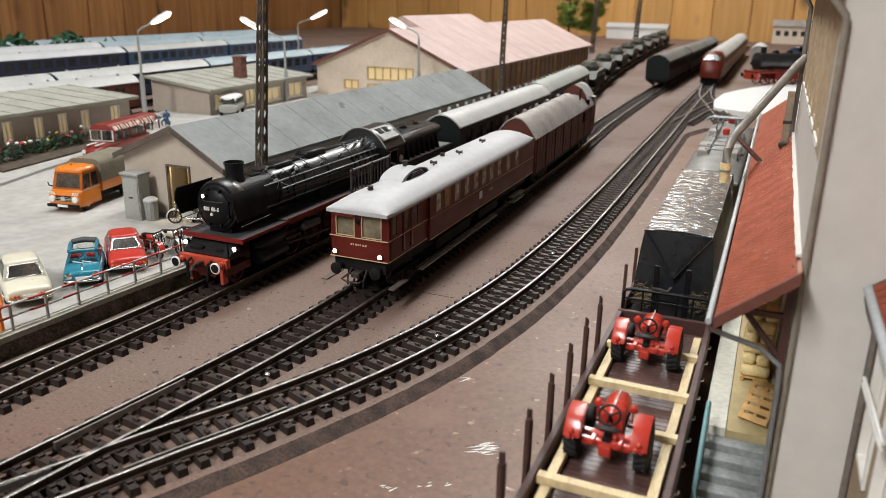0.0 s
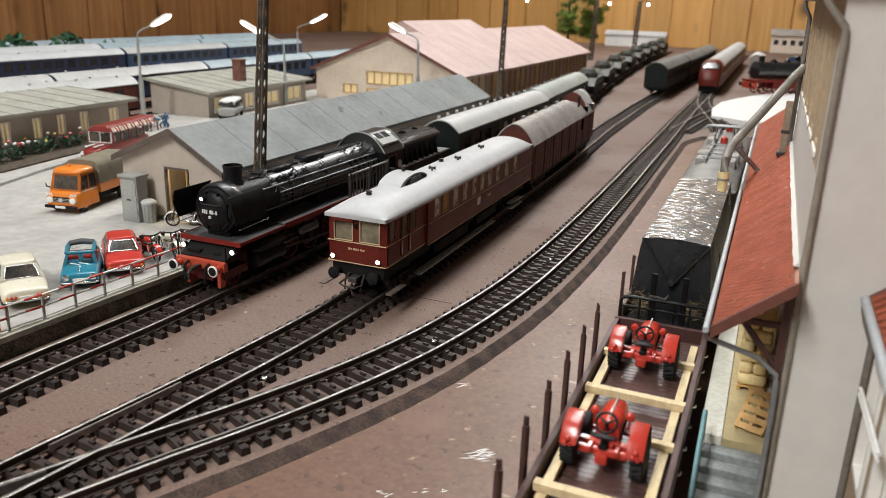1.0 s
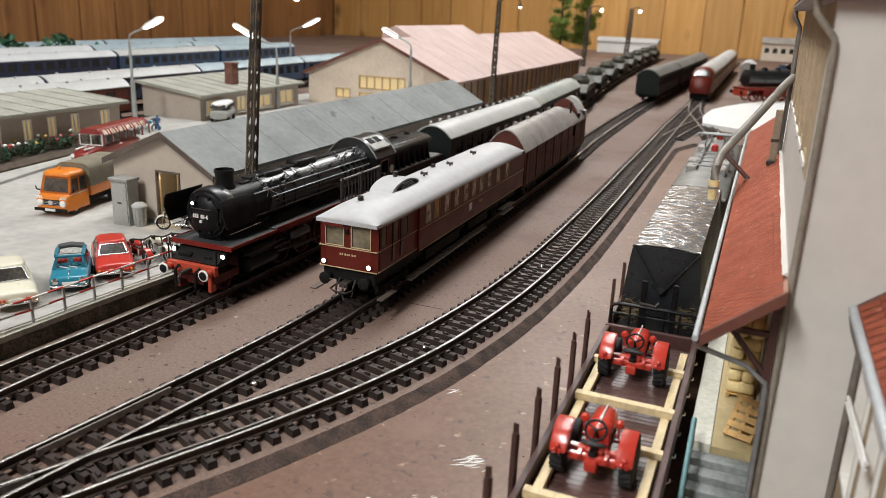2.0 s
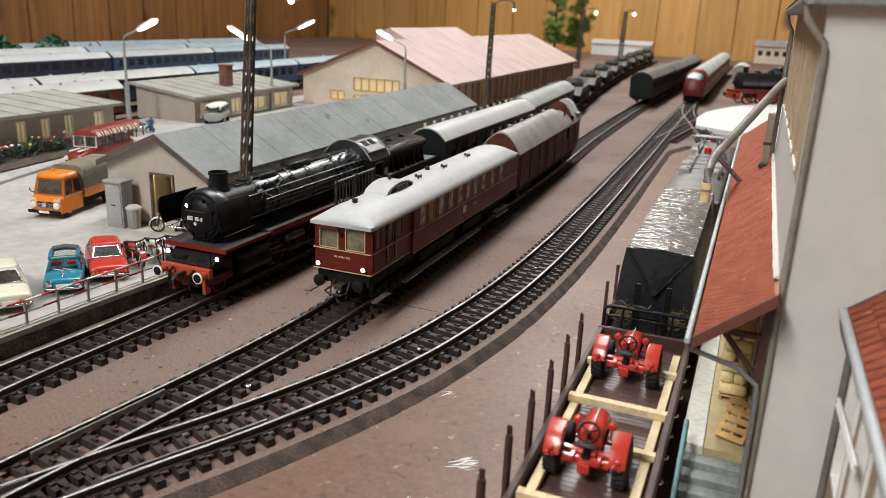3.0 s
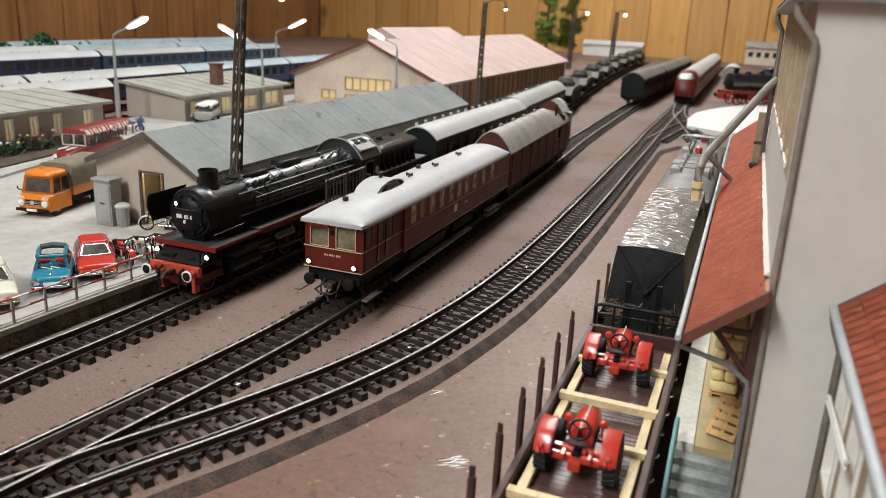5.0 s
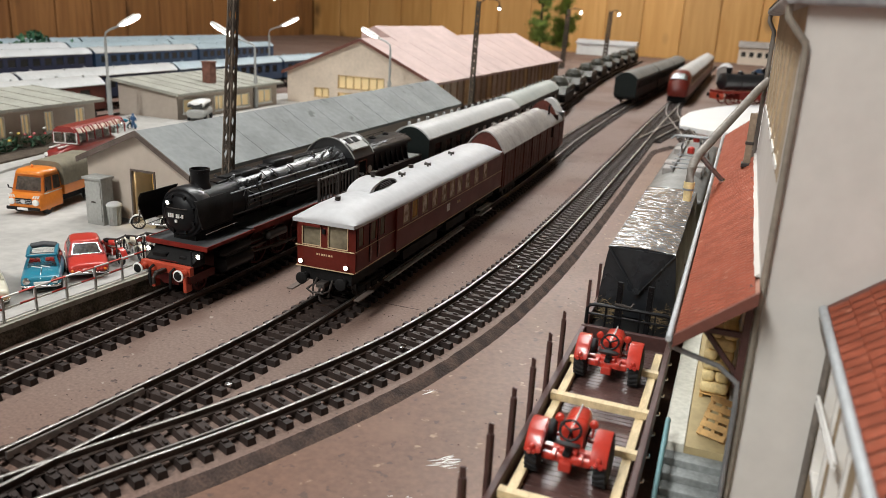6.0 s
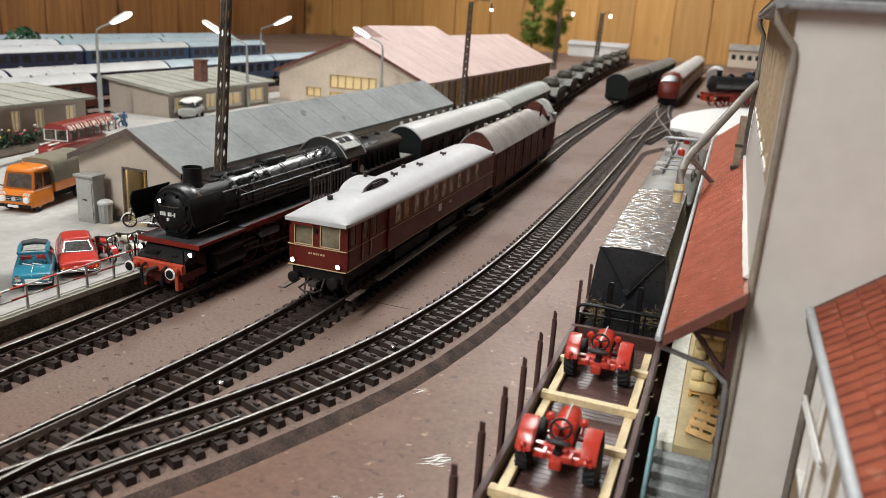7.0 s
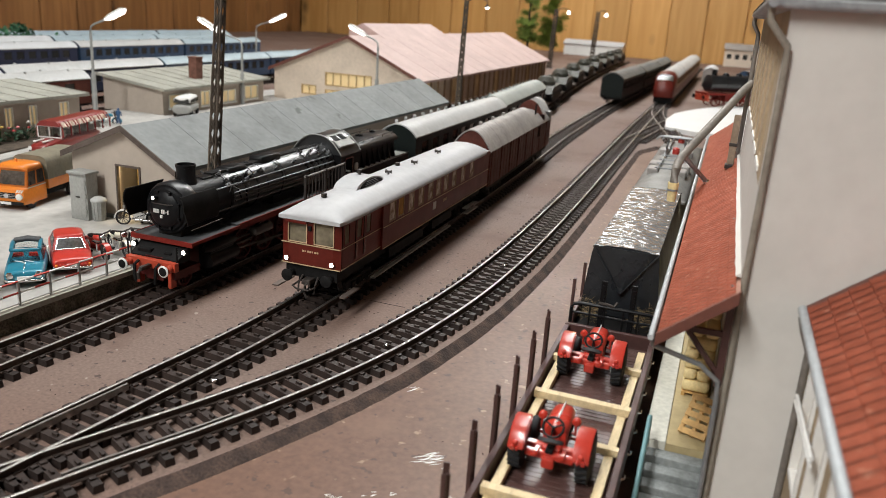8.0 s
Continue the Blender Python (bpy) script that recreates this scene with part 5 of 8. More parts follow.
    prism(bm, [(-3.2, zb + 10.2), (3.2, zb + 10.2), (2.6, zb + 12.3), (-2.6, zb + 12.3)], "y", 50, 160)
    part("top_walkway", bm, BLACKMATT, c)
    bm = B()
    box(bm, -4, 4, 41, 50, zb + 9.5, zb + 11.6, 0.7)
    part("preheater_cover", bm, BLACK, c)
    for (y0, y1, top) in ((62, 78, 13.2), (92, 112, 14.6)):
        bm = B()
        box(bm, -4.6, 4.6, y0, y1, zb + 8.5, zb + top, 1.6)
        part("dome", bm, BLACK, c, "", 50)
    bm = B()
    lathe(bm, (0, 84, zb + 9.6), (0, 0, 1), [(0, 2.4), (2.4, 2.0), (3.2, 1.2)], 16)
    part("safety_valve", bm, BLACK, c, "", 40)
    for s in (-1, 1):
        for (r, z, y0, y1) in ((0.42, zb + 6.6, 27, 160), (0.35, zb + 2.8, 55, 161), (0.35, zb + 0.9, 55, 161), (0.45, zb - 1.4, 55, 130), (0.45, zb - 4.5, 40, 130)):
            x = s * (math.sqrt(max(0, (rb + 1.2) ** 2 - (z - zb) ** 2)) + 0.4)
            bm = B()
            tube(bm, [(x, y0, z), (x, y1, z)], r, 6)
            part("boiler_pipe", bm, ZINC if z > zb + 2 else STEELD, c, "", 60)
        for k in range(5):
            y = 128 + k * 6.4
            x = s * (rb + 1.0)
            bm = B()
            tube(bm, [(x * 0.62, y, zb + 8.6), (x * 0.86, y + 0.8, zb + 6.2), (x, y + 2.4, zb + 2), (x * 1.03, y + 3, zb - 4)], 0.4, 6)
            lathe(bm, (x * 0.9, y, zb + 5.4), (s, 0, 0.6), [(0, 0.9), (1.2, 0.9), (1.3, 0.5), (2, 0.5)], 10)
            part("valve", bm, BLACK, c, "", 50)
        bm = B()
        tube(bm, [(s * 4, 56, zb + 10.4), (s * 8, 58, zb + 7.8), (s * 11.2, 60, zb + 3.5), (s * 12, 62, zb - 2)], 0.5, 6)
        tube(bm, [(s * 3, 66, zb + 11), (s * 7.6, 66, zb + 8.4), (s * 11.4, 67, zb + 3), (s * 12, 67, zb - 6)], 0.5, 6)
        lathe(bm, (s * 7.8, 70, zb + 8.0), (s, 0, 1), [(0, 1.4), (1.6, 1.4), (1.8, 0.8), (2.8, 0.8)], 12)
        part("feed_pipe", bm, BLACK, c, "", 50)
        for y, z, q in ((58, 8.6, 1.0), (74, 7.6, 0.8), (83, 8.8, 0.9), (98, 7.4, 0.8), (118, 8.0, 0.9)):
            xq = s * math.sqrt((rb + 0.6) ** 2 - z * z)
            bm = B()
            lathe(bm, (xq, y, zb + z), (s, 0, 1), [(-0.6, q), (1.2, q), (1.3, q * 0.5), (2.2, q * 0.5), (2.3, q * 0.8), (2.8, q * 0.8)], 10)
            tube(bm, [(xq, y + 1, zb + z), (xq + s * 1.6, y + 4, zb + z - 1.2), (xq + s * 2.4, y + 5, zb + z - 4)], 0.35, 6)
            part("boiler_fitting", bm, BLACKGLOSS, c, "", 50)
        for y in (86, 104, 150):
            bm = B()
            tube(bm, [(s * (rb + 1.6) * math.cos(a), y, zb + (rb + 1.0) * math.sin(a)) for a in [0.1 + 0.22 * k for k in range(7)]], 0.3, 6)
            part("cross_pipe", bm, BLACKGLOSS, c, "", 50)
        # smoke deflectors
        bm = B()
        rows = []
        for z, dx in ((32.5, 0.0), (40, 0.2), (44, -0.3), (46.3, -1.6)):
            rows.append([(s * (16.6 + dx), 9 + (0.0 if z > 33 else 3), z), (s * (16.6 + dx), 35, z), (s * (17.2 + dx), 35, z), (s * (17.2 + dx), 9 + (0 if z > 33 else 3), z)])
        loft(bm, rows)
        dfl = part("smoke_deflector", bm, BLACKMATT, c, "tall black smoke deflector", 40)
        bm = B()
        for z in (36, 43):
            tube(bm, [(s * 10.4, 26, z), (s * 16.6, 26, z)], 0.4, 6)
        part("stay", bm, BLACK, dfl)
        bm = B()
        tube(bm, [(s * 17.5, 14, 30), (s * 17.6, 37, 30.6)], 0.25, 6)
        part("handrail", bm, CHROME, dfl)
        # cylinders, rods, tanks under the plate
        bm = B()
        lathe(bm, (s * 14.6, 27, 10.5), (0, 1, 0), [(0, 3.0), (0.4, 4.0), (23, 4.0), (23.4, 3.0), (26, 1.0)], 22)
        lathe(bm, (s * 15.0, 25, 17), (0, 1, 0), [(0, 1.2), (3, 2.4), (24, 2.4), (26, 1.2)], 18)
        box(bm, s * 13 - 3.5, s * 13 + 3.5, 29, 48, 9, 18)
        part("cylinder", bm, BLACK, c, "black cylinder block", 35)
        bm = B()
        lathe(bm, (s * 16.2, 64, 16.6), (0, 1, 0), [(0, 1.2), (1, 2.6), (17, 2.6), (18, 1.2)], 18)
        part("air_tank", bm, BLACKGLOSS, c, "", 40)
        bm = B()
        box(bm, s * 13.6 - 0.5, s * 13.6 + 0.5, 72, 130, 6.6, 8.0, 0.2)
        tube(bm, [(s * 14.6, 52, 10.6), (s * 14.8, 98, 7.6)], 0.8, 6)
        tube(bm, [(s * 14.8, 50, 16), (s * 15, 74, 16), (s * 15, 80, 9)], 0.6, 6)
        box(bm, s * 14.6 - 0.8, s * 14.6 + 0.8, 50, 66, 12.5, 13.6)
        # Dark steel instead of zinc: the underside shade is in the colour.
        part("connecting_rod", bm, STEELD, c, "steel connecting rods, toned dark for the shade under the plate")
    # fittings crowded in front of the cab and behind the chimney
    rv = random.Random(17)
    for k in range(34):
        y = rv.uniform(130, 160) if k < 22 else rv.uniform(52, 74)
        a = rv.uniform(0.35, 1.35)
        d = Vector((math.cos(a), 0, math.sin(a)))
        p = Vector((0, y, zb)) + d * (rb + 0.9)
        bm = B()
        q = rv.uniform(0.45, 0.9)
        lathe(bm, p - d * 0.4, d, [(0, q), (1.0, q), (1.1, q * 0.5), (1.8, q * 0.5), (1.9, q * 0.8), (2.3, q * 0.7)], 9)
        tube(bm, [p + d * 0.8, p + d * 1.1 + Vector((0, rv.uniform(-4, 4), -0.8)), p + Vector((1.6, rv.uniform(-5, 5), -3.5))], 0.26, 5)
        part("boiler_fitting", bm, ZINC if k % 3 == 0 else BLACKGLOSS, c, "", 50)
    spoked(c, "leading_wheelset", 18, 5.6, 7.6, WHEELRED_SHADED)
    for y in (66, 87, 108, 129):
        spoked(c, "driving_wheelset", y, 9.0, 7.6, WHEELRED_SHADED, 14)
    spoked(c, "trailing_wheelset", 148, 6.0, 7.6, WHEELRED_SHADED)
    # cab
    cb = B()
    holed(cb, "x", 17.0, 16.0, 162, 188, 22, 43, [(168, 178, 30, 40)])
    cab = part("cab", cb, BLACK, c, "black cab with silver-edged roof")
    bm = B()
    holed(bm, "x", -17.0, -16.0, 162, 188, 22, 43, [(168, 178, 30, 40)])
    box(bm, -16, 16, 162, 163, 22, 43)
    part("cab_wall", bm, BLACK, cab)
    bm = B()
    arc_roof(bm, 28, 34, 43, 54.5, th=0.8, n=18, over=0.6, y0=161)
    prism(bm, [(-16.9, 42.2)] + [(16.9 * (-1 + 2 * k / 14), 43 + 10.8 * (1 - abs(-1 + 2 * k / 14) ** 2.3)) for k in range(15)] + [(16.9, 42.2)], "y", 162.2, 163.2)
    rf = part("cab_roof", bm, BLACKGLOSS, cab, "", 40)
    for y in (161.0, 188.4):
        bm = B()
        tube(bm, [(17.5 * (-1 + 2 * k / 16), y, 43.2 + 11.6 * (1 - abs(-1 + 2 * k / 16) ** 2.3)) for k in range(17)], 0.4, 6)
        part("roof_edge", bm, GREYPAINT, rf, "pale grey roof edge", 50)
    bm = B()
    prism(bm, [(4.5, 52.0), (15.0, 47.2), (15.4, 48.3), (4.9, 54.2)], "y", 164, 185)
    hatch = part("roof_hatch", bm, GREYPAINT, rf, "grey roof hatch")
    for y in (166.5, 175.0):
        bm = B()
        prism(bm, [(6.2, 53.3), (10.6, 50.8), (10.8, 51.15), (6.4, 53.65)], "y", y, y + 6.5)
        part("hatch_opening", bm, BLACKMATT, hatch, "dark hatch opening")
    bm = B()
    rim(bm, "x", 17.0, 17.4, 167.5, 178.5, 29.5, 40.5, 0.7)
    part("window_frame", bm, CHROME, cab)
    bm = B()
    lathe(bm, (17.2, 183, 33), (1, 0, 0), [(0, 2.6), (0.5, 2.6), (0.6, 2.0)], 18)
    part("cab_lamp", bm, ROOFLIGHT, cab, "pale round cover", 40)
    return c


def tender():
    c = thing("tender", -239, 464, 5.5, 0, "black oil tender with rounded tank", "tender")
    bm = B()
    prism(bm, [(-15.5, 11), (15.5, 11), (15.5, 22), (14.4, 27), (-14.4, 27), (-15.5, 22)], "y", 0, 94)
    body = part("body", bm, BLACK, c)
    bm = B()
    for s in (-1, 1):
        tube(bm, [(s * 14.9, 1, 28), (s * 14.9, 93, 28)], 0.35, 6)
    part("edge_rail", bm, STEELD, c)
    bm = B()
    box(bm, -10.4, 10.4, 5, 76, 27.02, 40.4, 0.6)
    tank = part("oil_tank", bm, BLACK, c, "black oil tank with ribbed sides")
    bm = B()
    rows = []
    for y, q in ((3.5, 0.9), (4.2, 1.0), (77.0, 1.0), (77.8, 0.9)):
        top = [(12.6 * q * math.cos(a), y, 40.6 + 4.6 * q * math.sin(a)) for a in [math.pi * k / 16 for k in range(17)]]
        rows.append(top + [(-12.3 * q, y, 39.6), (12.3 * q, y, 39.6)])
    loft(bm, rows)
    top = part("tank_top", bm, BLACK, tank, "rounded satin black tank top", 40)
    for s in (-1, 1):
        bm = B()
        tube(bm, [(s * 9.0, 8, 45.6), (s * 9.0, 74, 45.6)], 0.3, 6)
        for y in (9, 24, 40, 56, 73):
            tube(bm, [(s * 9.0, y, 43.2), (s * 9.0, y, 45.6)], 0.25, 5)
        part("top_rail", bm, STEELD, top)
        for k in range(8):
            bm = B()
            y = 9 + k * 8.8
            prism(bm, [(s * 10.3, 27.1), (s * 13.6, 27.1), (s * 10.3, 39.5)], "y", y, y + 0.9)
            part("stay", bm, BLACK, tank)
    for y, q in ((18, 2.2), (40, 2.8), (62, 2.2)):
        bm = B()
        lathe(bm, (-2, y, 44.8), (0, 0, 1), [(0, q), (1.4, q), (1.5, q * 0.6), (1.9, q * 0.6)], 16)
        part("filler_cap", bm, BLACK, top, "", 40)
    # Grey sheet on the black body; stands for light falling on the ledge.
    bm = B()
    box(bm, -14.6, 14.6, 0.5, 93.5, 27.02, 27.5)
    part("ledge", bm, GREYPAINT, body, "tender ledge, painted grey for the light on its top")
    bogie(c, 20)
    bogie(c, 72)
    return c


steam_loco()
tender()
wl10 = [(14 + 24.6 * k, 14 + 24.6 * k + 14) for k in range(10)]
coach("passenger_coach", -237, 566, 0, 262, GREENCOACH, ROOFLIGHT, "dark green express coach with pale grey roof", wl10, group="express coaches", ze=38.5, zc=47.5, w=31, nv=13, vent_kind="round", vx=-7.5)
coach("passenger_coach", -240.5, 834, 3.0, 262, GREENCOACH, ROOFGREEN, "dark green express coach with dull green-grey roof", wl10, group="express coaches", ze=38.5, zc=48.2, w=31, nv=12, vent_kind="round", vx=-6.0)


# --- flat wagon with stakes, planks and tractors ---
def flat_wagon():
    c = thing("flat_wagon", -28, 92, 2.5, 0, "brown stake wagon with boarded deck", "wagon")
    L, h, zd = 206.0, 17.0, 14.5
    bm = B()
    box(bm, -h + 1.2, h - 1.2, 1, L - 1, zd - 2.6, zd - 0.5)
    part("underframe", bm, BLACKMATT, c)
    y, k = 1.4, 0
    first = None
    while y < L - 2:
        if first is None:
            bm = B()
            box(bm, -h + 1.25, h - 1.25, 0, 2.25, zd - 0.5, zd, 0.12)
            first = part("plank", bm, DECK, c)
            ob = first
        else:
            ob = new("plank", first.data)
            ob.parent = c
        ob.matrix_basis = at(0, y, 0)
        y, k = y + 2.5, k + 1
    for s in (-1, 1):
        bm = B()
        box(bm, s * h - 1.0, s * h + 1.0, 0, L, zd - 4.4, zd + 5.2, 0.25)
        sill = part("side_sill", bm, WAGON, c, "brown side board")
        for k in range(14):
            bm = B()
            y = 12 + k * 14.2
            tube(bm, [(s * (h + 1), y - 1.1, zd - 1), (s * (h + 1.9), y - 0.8, zd - 1), (s * (h + 1.9), y + 0.8, zd - 1), (s * (h + 1), y + 1.1, zd - 1)], 0.35, 6)
            part("lashing_ring", bm, CHROME, sill)
    for k in range(8):
        y = 16 + 22.2 * k
        for d in (0, 2.6):
            bm = B()
            box(bm, -h - 3.1, -h - 1.8, y + d, y + d + 1.2, zd - 6, zd + 19.5 - (1.6 if d else 0), 0.2)
            tube(bm, [(-h - 2.5, y + d + 0.6, zd + 18), (-h - 2.5, y + d + 0.6, zd + 22.5 - (1.6 if d else 0))], 0.42, 6)
            part("stake", bm, STAKE, c)
        bm = B()
        box(bm, -h - 1.7, -h - 0.9, y - 1, y + 5, zd - 5, zd - 1.5, 0.2)
        part("stake_pocket", bm, STAKE, c)
    for ya in (0, L - 2):
        bm = B()
        box(bm, -h - 1, h + 1, ya, ya + 2, zd - 4.4, zd + 5.6, 0.25)
        part("end_board", bm, WAGON, c)
    bm = B()
    box(bm, -12, 12, 6, L - 6, 7, zd - 2.7)
    part("centre_sill", bm, BLACKMATT, c)
    # brakeman's railing at the end
    bm = B()
    ye = L + 3.5
    tube(bm, [(-h, ye, zd - 3), (-h, ye, zd + 11), (-h + 1, ye, zd + 12.6), (-h + 3, ye, zd + 13.2), (h - 3, ye, zd + 13.2), (h - 1, ye, zd + 12.6), (h, ye, zd + 11), (h, ye, zd - 3)], 0.75, 8)
    tube(bm, [(-h, ye, zd + 9), (h, ye, zd + 9)], 0.5, 6)
    for x in (-9.5, -3.5, 4, 10):
        tube(bm, [(x, ye, zd - 3), (x, ye, zd + 13)], 0.45, 6)
    part("end_railing", bm, BLACK, c, "black tubular end railing", 50)
    bm = B()
    box(bm, -h, h, L, L + 7, zd - 3, zd - 1.6)
    part("end_platform", bm, BLACKMATT, c)
    for x in (-5, 7):
        bm = B()
        box(bm, x - 1.2, x + 1.2, ye + 0.8, ye + 1.6, zd + 2, zd + 24, 0.3)
        box(bm, x - 0.5, x + 0.5, ye + 0.4, ye + 0.9, zd + 3, zd + 22)
        part("end_stanchion", bm, BLACK, c)
    bm = B()
    tube(bm, [(-6, ye + 0.5, zd + 14.4), (-3, ye - 0.6, zd + 14.8), (0, ye - 0.5, zd + 14.2), (1, ye + 1, zd + 15.6)], 0.6, 6)
    part("brake_crank", bm, STEELD, c)
    bogie(c, 40)
    bogie(c, L - 34)
    buffers(c, 0, -1)
    return c


flat_wagon()
DZ = 17.0


def plank(x0, x1, y0, y1, z0, z1, rz=0.0, label="pale bare wood lashing timber on the wagon deck"):
    bm = B()
    cx, cy = (x0 + x1) / 2, (y0 + y1) / 2
    box(bm, x0 - cx, x1 - cx, y0 - cy, y1 - cy, 0, z1 - z0, 0.18)
    ob = tagged(part("timber", bm, WOODL), label, "timber", "lashing timbers")
    ob.matrix_basis = at(cx, cy, z0, rz)
    return ob


for x, rz in ((-41.2, 0.3), (-14.6, -0.4)):
    plank(x - 1.35, x + 1.35, 98, 288, DZ, DZ + 2.6, rz)
for y, rz in ((110, 0.5), (173.5, -1), (234, -0.8)):
    plank(-43.6, -11.6, y - 1.2, y + 1.7, DZ + 2.6, DZ + 5.2, rz)
for y in (208, 266, 146):
    plank(-19.5, -11.2, y - 1.2, y + 1.4, DZ + 2.6, DZ + 4.8, -1)
    plank(-44.6, -37.0, y - 1.2, y + 1.4, DZ + 2.6, DZ + 4.8, 1)


def tractor(y):
    """Faces along +y; the back axle at local y = 0."""
    t = thing("tractor", -29.5, y, DZ, 0, "small bright red farm tractor with black tyres", "tractor", "tractors on the wagon")
    for s in (-1, 1):
        bm = B()
        lathe(bm, (s * 7.6, 0, 7.2), (s, 0, 0), [(0, 5.2), (0.3, 6.6), (1.0, 7.0), (3.2, 7.0), (3.9, 6.4), (4.2, 5.0)], 30)
        wh = part("rear_wheel", bm, TYRE, t, "black ribbed rear tyre", 30)
        for k in range(22):
            a = 2 * math.pi * k / 22
            b2 = B()
            box(b2, -1.8, 1.8, -0.4, 0.4, 6.9, 7.65)
            bmesh.ops.transform(b2, verts=b2.verts, matrix=Matrix.Translation((s * 9.6, 0, 7.2)) @ Matrix.Rotation(a, 4, "X") @ Matrix.Rotation(0.4 * s, 4, "Z"))
            part("tread_lug", b2, TYRE, wh)
        bm = B()
        lathe(bm, (s * 8.6, 0, 7.2), (s, 0, 0), [(0, 5.1), (1.4, 5.0), (1.6, 4.2), (1.0, 2.2), (2.2, 1.8), (2.4, 0.5)], 24)
        part("rim", bm, TRACTOR, wh, "red rim", 35)
        # mudguard: a curved plate over the wheel
        bm = B()
        rows = []
        for k in range(13):
            a = radians(-16 + 92 * k / 12)
            ca, sa = math.sin(a), math.cos(a)
            y0, z0 = -8.3 * ca, 7.2 + 8.3 * sa
            y1, z1 = -7.6 * ca, 7.2 + 7.6 * sa
            rows.append([(s * 7.0, y0, z0), (s * 10.8, y0, z0), (s * 11.4, y0 * 0.97, 7.2 + (z0 - 7.2) * 0.97), (s * 11.2, y1 * 0.98, 7.2 + (z1 - 7.2) * 0.97), (s * 7.0, y1, z1)])
        loft(bm, rows)
        mg = part("mudguard", bm, TRACTOR, t, "glossy red mudguard", 40)
        bm = B()
        prism(bm, [(-7.6 * math.sin(radians(-16 + 92 * k / 12)), 7.2 + 7.7 * math.cos(radians(-16 + 92 * k / 12))) for k in range(13)], "x", *(sorted((s * 6.7, s * 7.2))))
        part("mudguard_side", bm, TRACTOR, mg)
        bm = B()
        ball(bm, (s * 9.2, -7.9, 11.0), 0.8, 1, 1, 1, 10, 6)
        part("tail_lamp", bm, TRACTOR, mg, "small red lamp", 60)
        bm = B()
        cyl(bm, (s * 9.9, -8.0, 9.8), (s * 9.9, -8.9, 9.6), 0.7, n=10)
        cyl(bm, (s * 8.5, -8.0, 9.8), (s * 8.5, -8.9, 9.6), 0.5, n=10)
        part("tail_lamp", bm, CARR, mg)
        bm = B()
        lathe(bm, (s * 6.6, 13, 4.4), (s, 0, 0), [(0, 3.4), (0.3, 4.1), (0.8, 4.4), (1.8, 4.4), (2.4, 4.0), (2.6, 3.0)], 22)
        fw = part("front_wheel", bm, TYRE, t, "black front tyre", 30)
        bm = B()
        lathe(bm, (s * 7.2, 13, 4.4), (s, 0, 0), [(0, 3.0), (1.0, 2.8), (0.8, 1.2), (1.6, 0.9)], 18)
        part("rim", bm, TRACTOR, fw, "red rim", 35)
        bm = B()
        tube(bm, [(s * 2.4, 7, 9.4), (s * 5.0, 7, 9.4)], 0.4, 6)
        cyl(bm, (s * 5.0, 7, 9), (s * 5.0, 7, 12.8), 0.35, n=6)
        lathe(bm, (s * 5.0, 6.3, 13.2), (0, 1, 0), [(0, 0.8), (0.5, 1.3), (1.6, 1.3), (2.0, 1.0)], 14)
        part("headlamp", bm, TRACTOR, t, "round red headlamp", 40)
    bm = B()
    rows = []
    for y2, w, z in ((1.5, 3.2, 13.8), (3, 3.6, 14.6), (14, 3.4, 14.2), (17, 3.0, 13.2), (18, 2.4, 12)):
        rows.append([(-w, y2, 6.5), (-w, y2, z - 2.2), (-w * 0.72, y2, z - 0.6), (0, y2, z), (w * 0.72, y2, z - 0.6), (w, y2, z - 2.2), (w, y2, 6.5)])
    loft(bm, rows)
    hood = part("hood", bm, TRACTOR, t, "rounded red hood", 45)
    bm = B()
    box(bm, -0.2, 0.2, 2.5, 15.5, 13.9, 14.7, 0.1)
    part("hood_strip", bm, ROOFLIGHT, hood)
    bm = B()
    for k in range(5):
        box(bm, -3.7, 3.7, 4 + k * 2.2, 5 + k * 2.2, 8.5, 11)
    part("hood_louvre", bm, BLACKMATT, hood)
    bm = B()
    box(bm, -2.6, 2.6, -3, 3, 5.2, 9.0, 0.5)
    box(bm, -1.6, 1.6, 3, 18, 4, 7, 0.4)
    box(bm, -6.5, 6.5, 12.4, 13.6, 4, 5, 0.3)
    box(bm, -7.5, 7.5, -1.2, 1.2, 6, 8.4, 0.4)
    part("chassis", bm, TRACTOR, t)
    bm = B()
    box(bm, -7, 7, -5.2, -3.4, 6.2, 8.4, 0.5)
    box(bm, -1.8, 1.8, -6.6, -3.0, 4.2, 7.4, 0.5)
    for x in (-4.2, 3.2):
        box(bm, x, x + 1.4, -6.6, -3, 7.8, 9.2, 0.3)
    part("rear_linkage", bm, TRACTOR, t, "red rear hitch beam")
    bm = B()
    box(bm, -1.1, 1.1, -6, -1, 8.6, 9.8, 0.4)
    tube(bm, [(0, -4, 9), (0, -4.4, 11.6)], 0.8, 8)
    part("seat_post", bm, BLACKMATT, t)
    bm = B()
    rows = []
    for k in range(9):
        a = math.pi * (k / 8)
        rows.append([(3.6 * math.cos(a), -4.6 - 1.9 * math.sin(a), 11.6 + 1.2 * math.sin(a)), (3.6 * math.cos(a), -4.2 - 1.9 * math.sin(a), 12.4 + 1.4 * math.sin(a)), (2.6 * math.cos(a), -3.8 - 0.9 * math.sin(a), 11.6), (2.6 * math.cos(a), -3.8 - 0.9 * math.sin(a), 11.0)])
    loft(bm, rows)
    part("seat", bm, DARKGREY, t, "black shell seat", 60)
    bm = B()
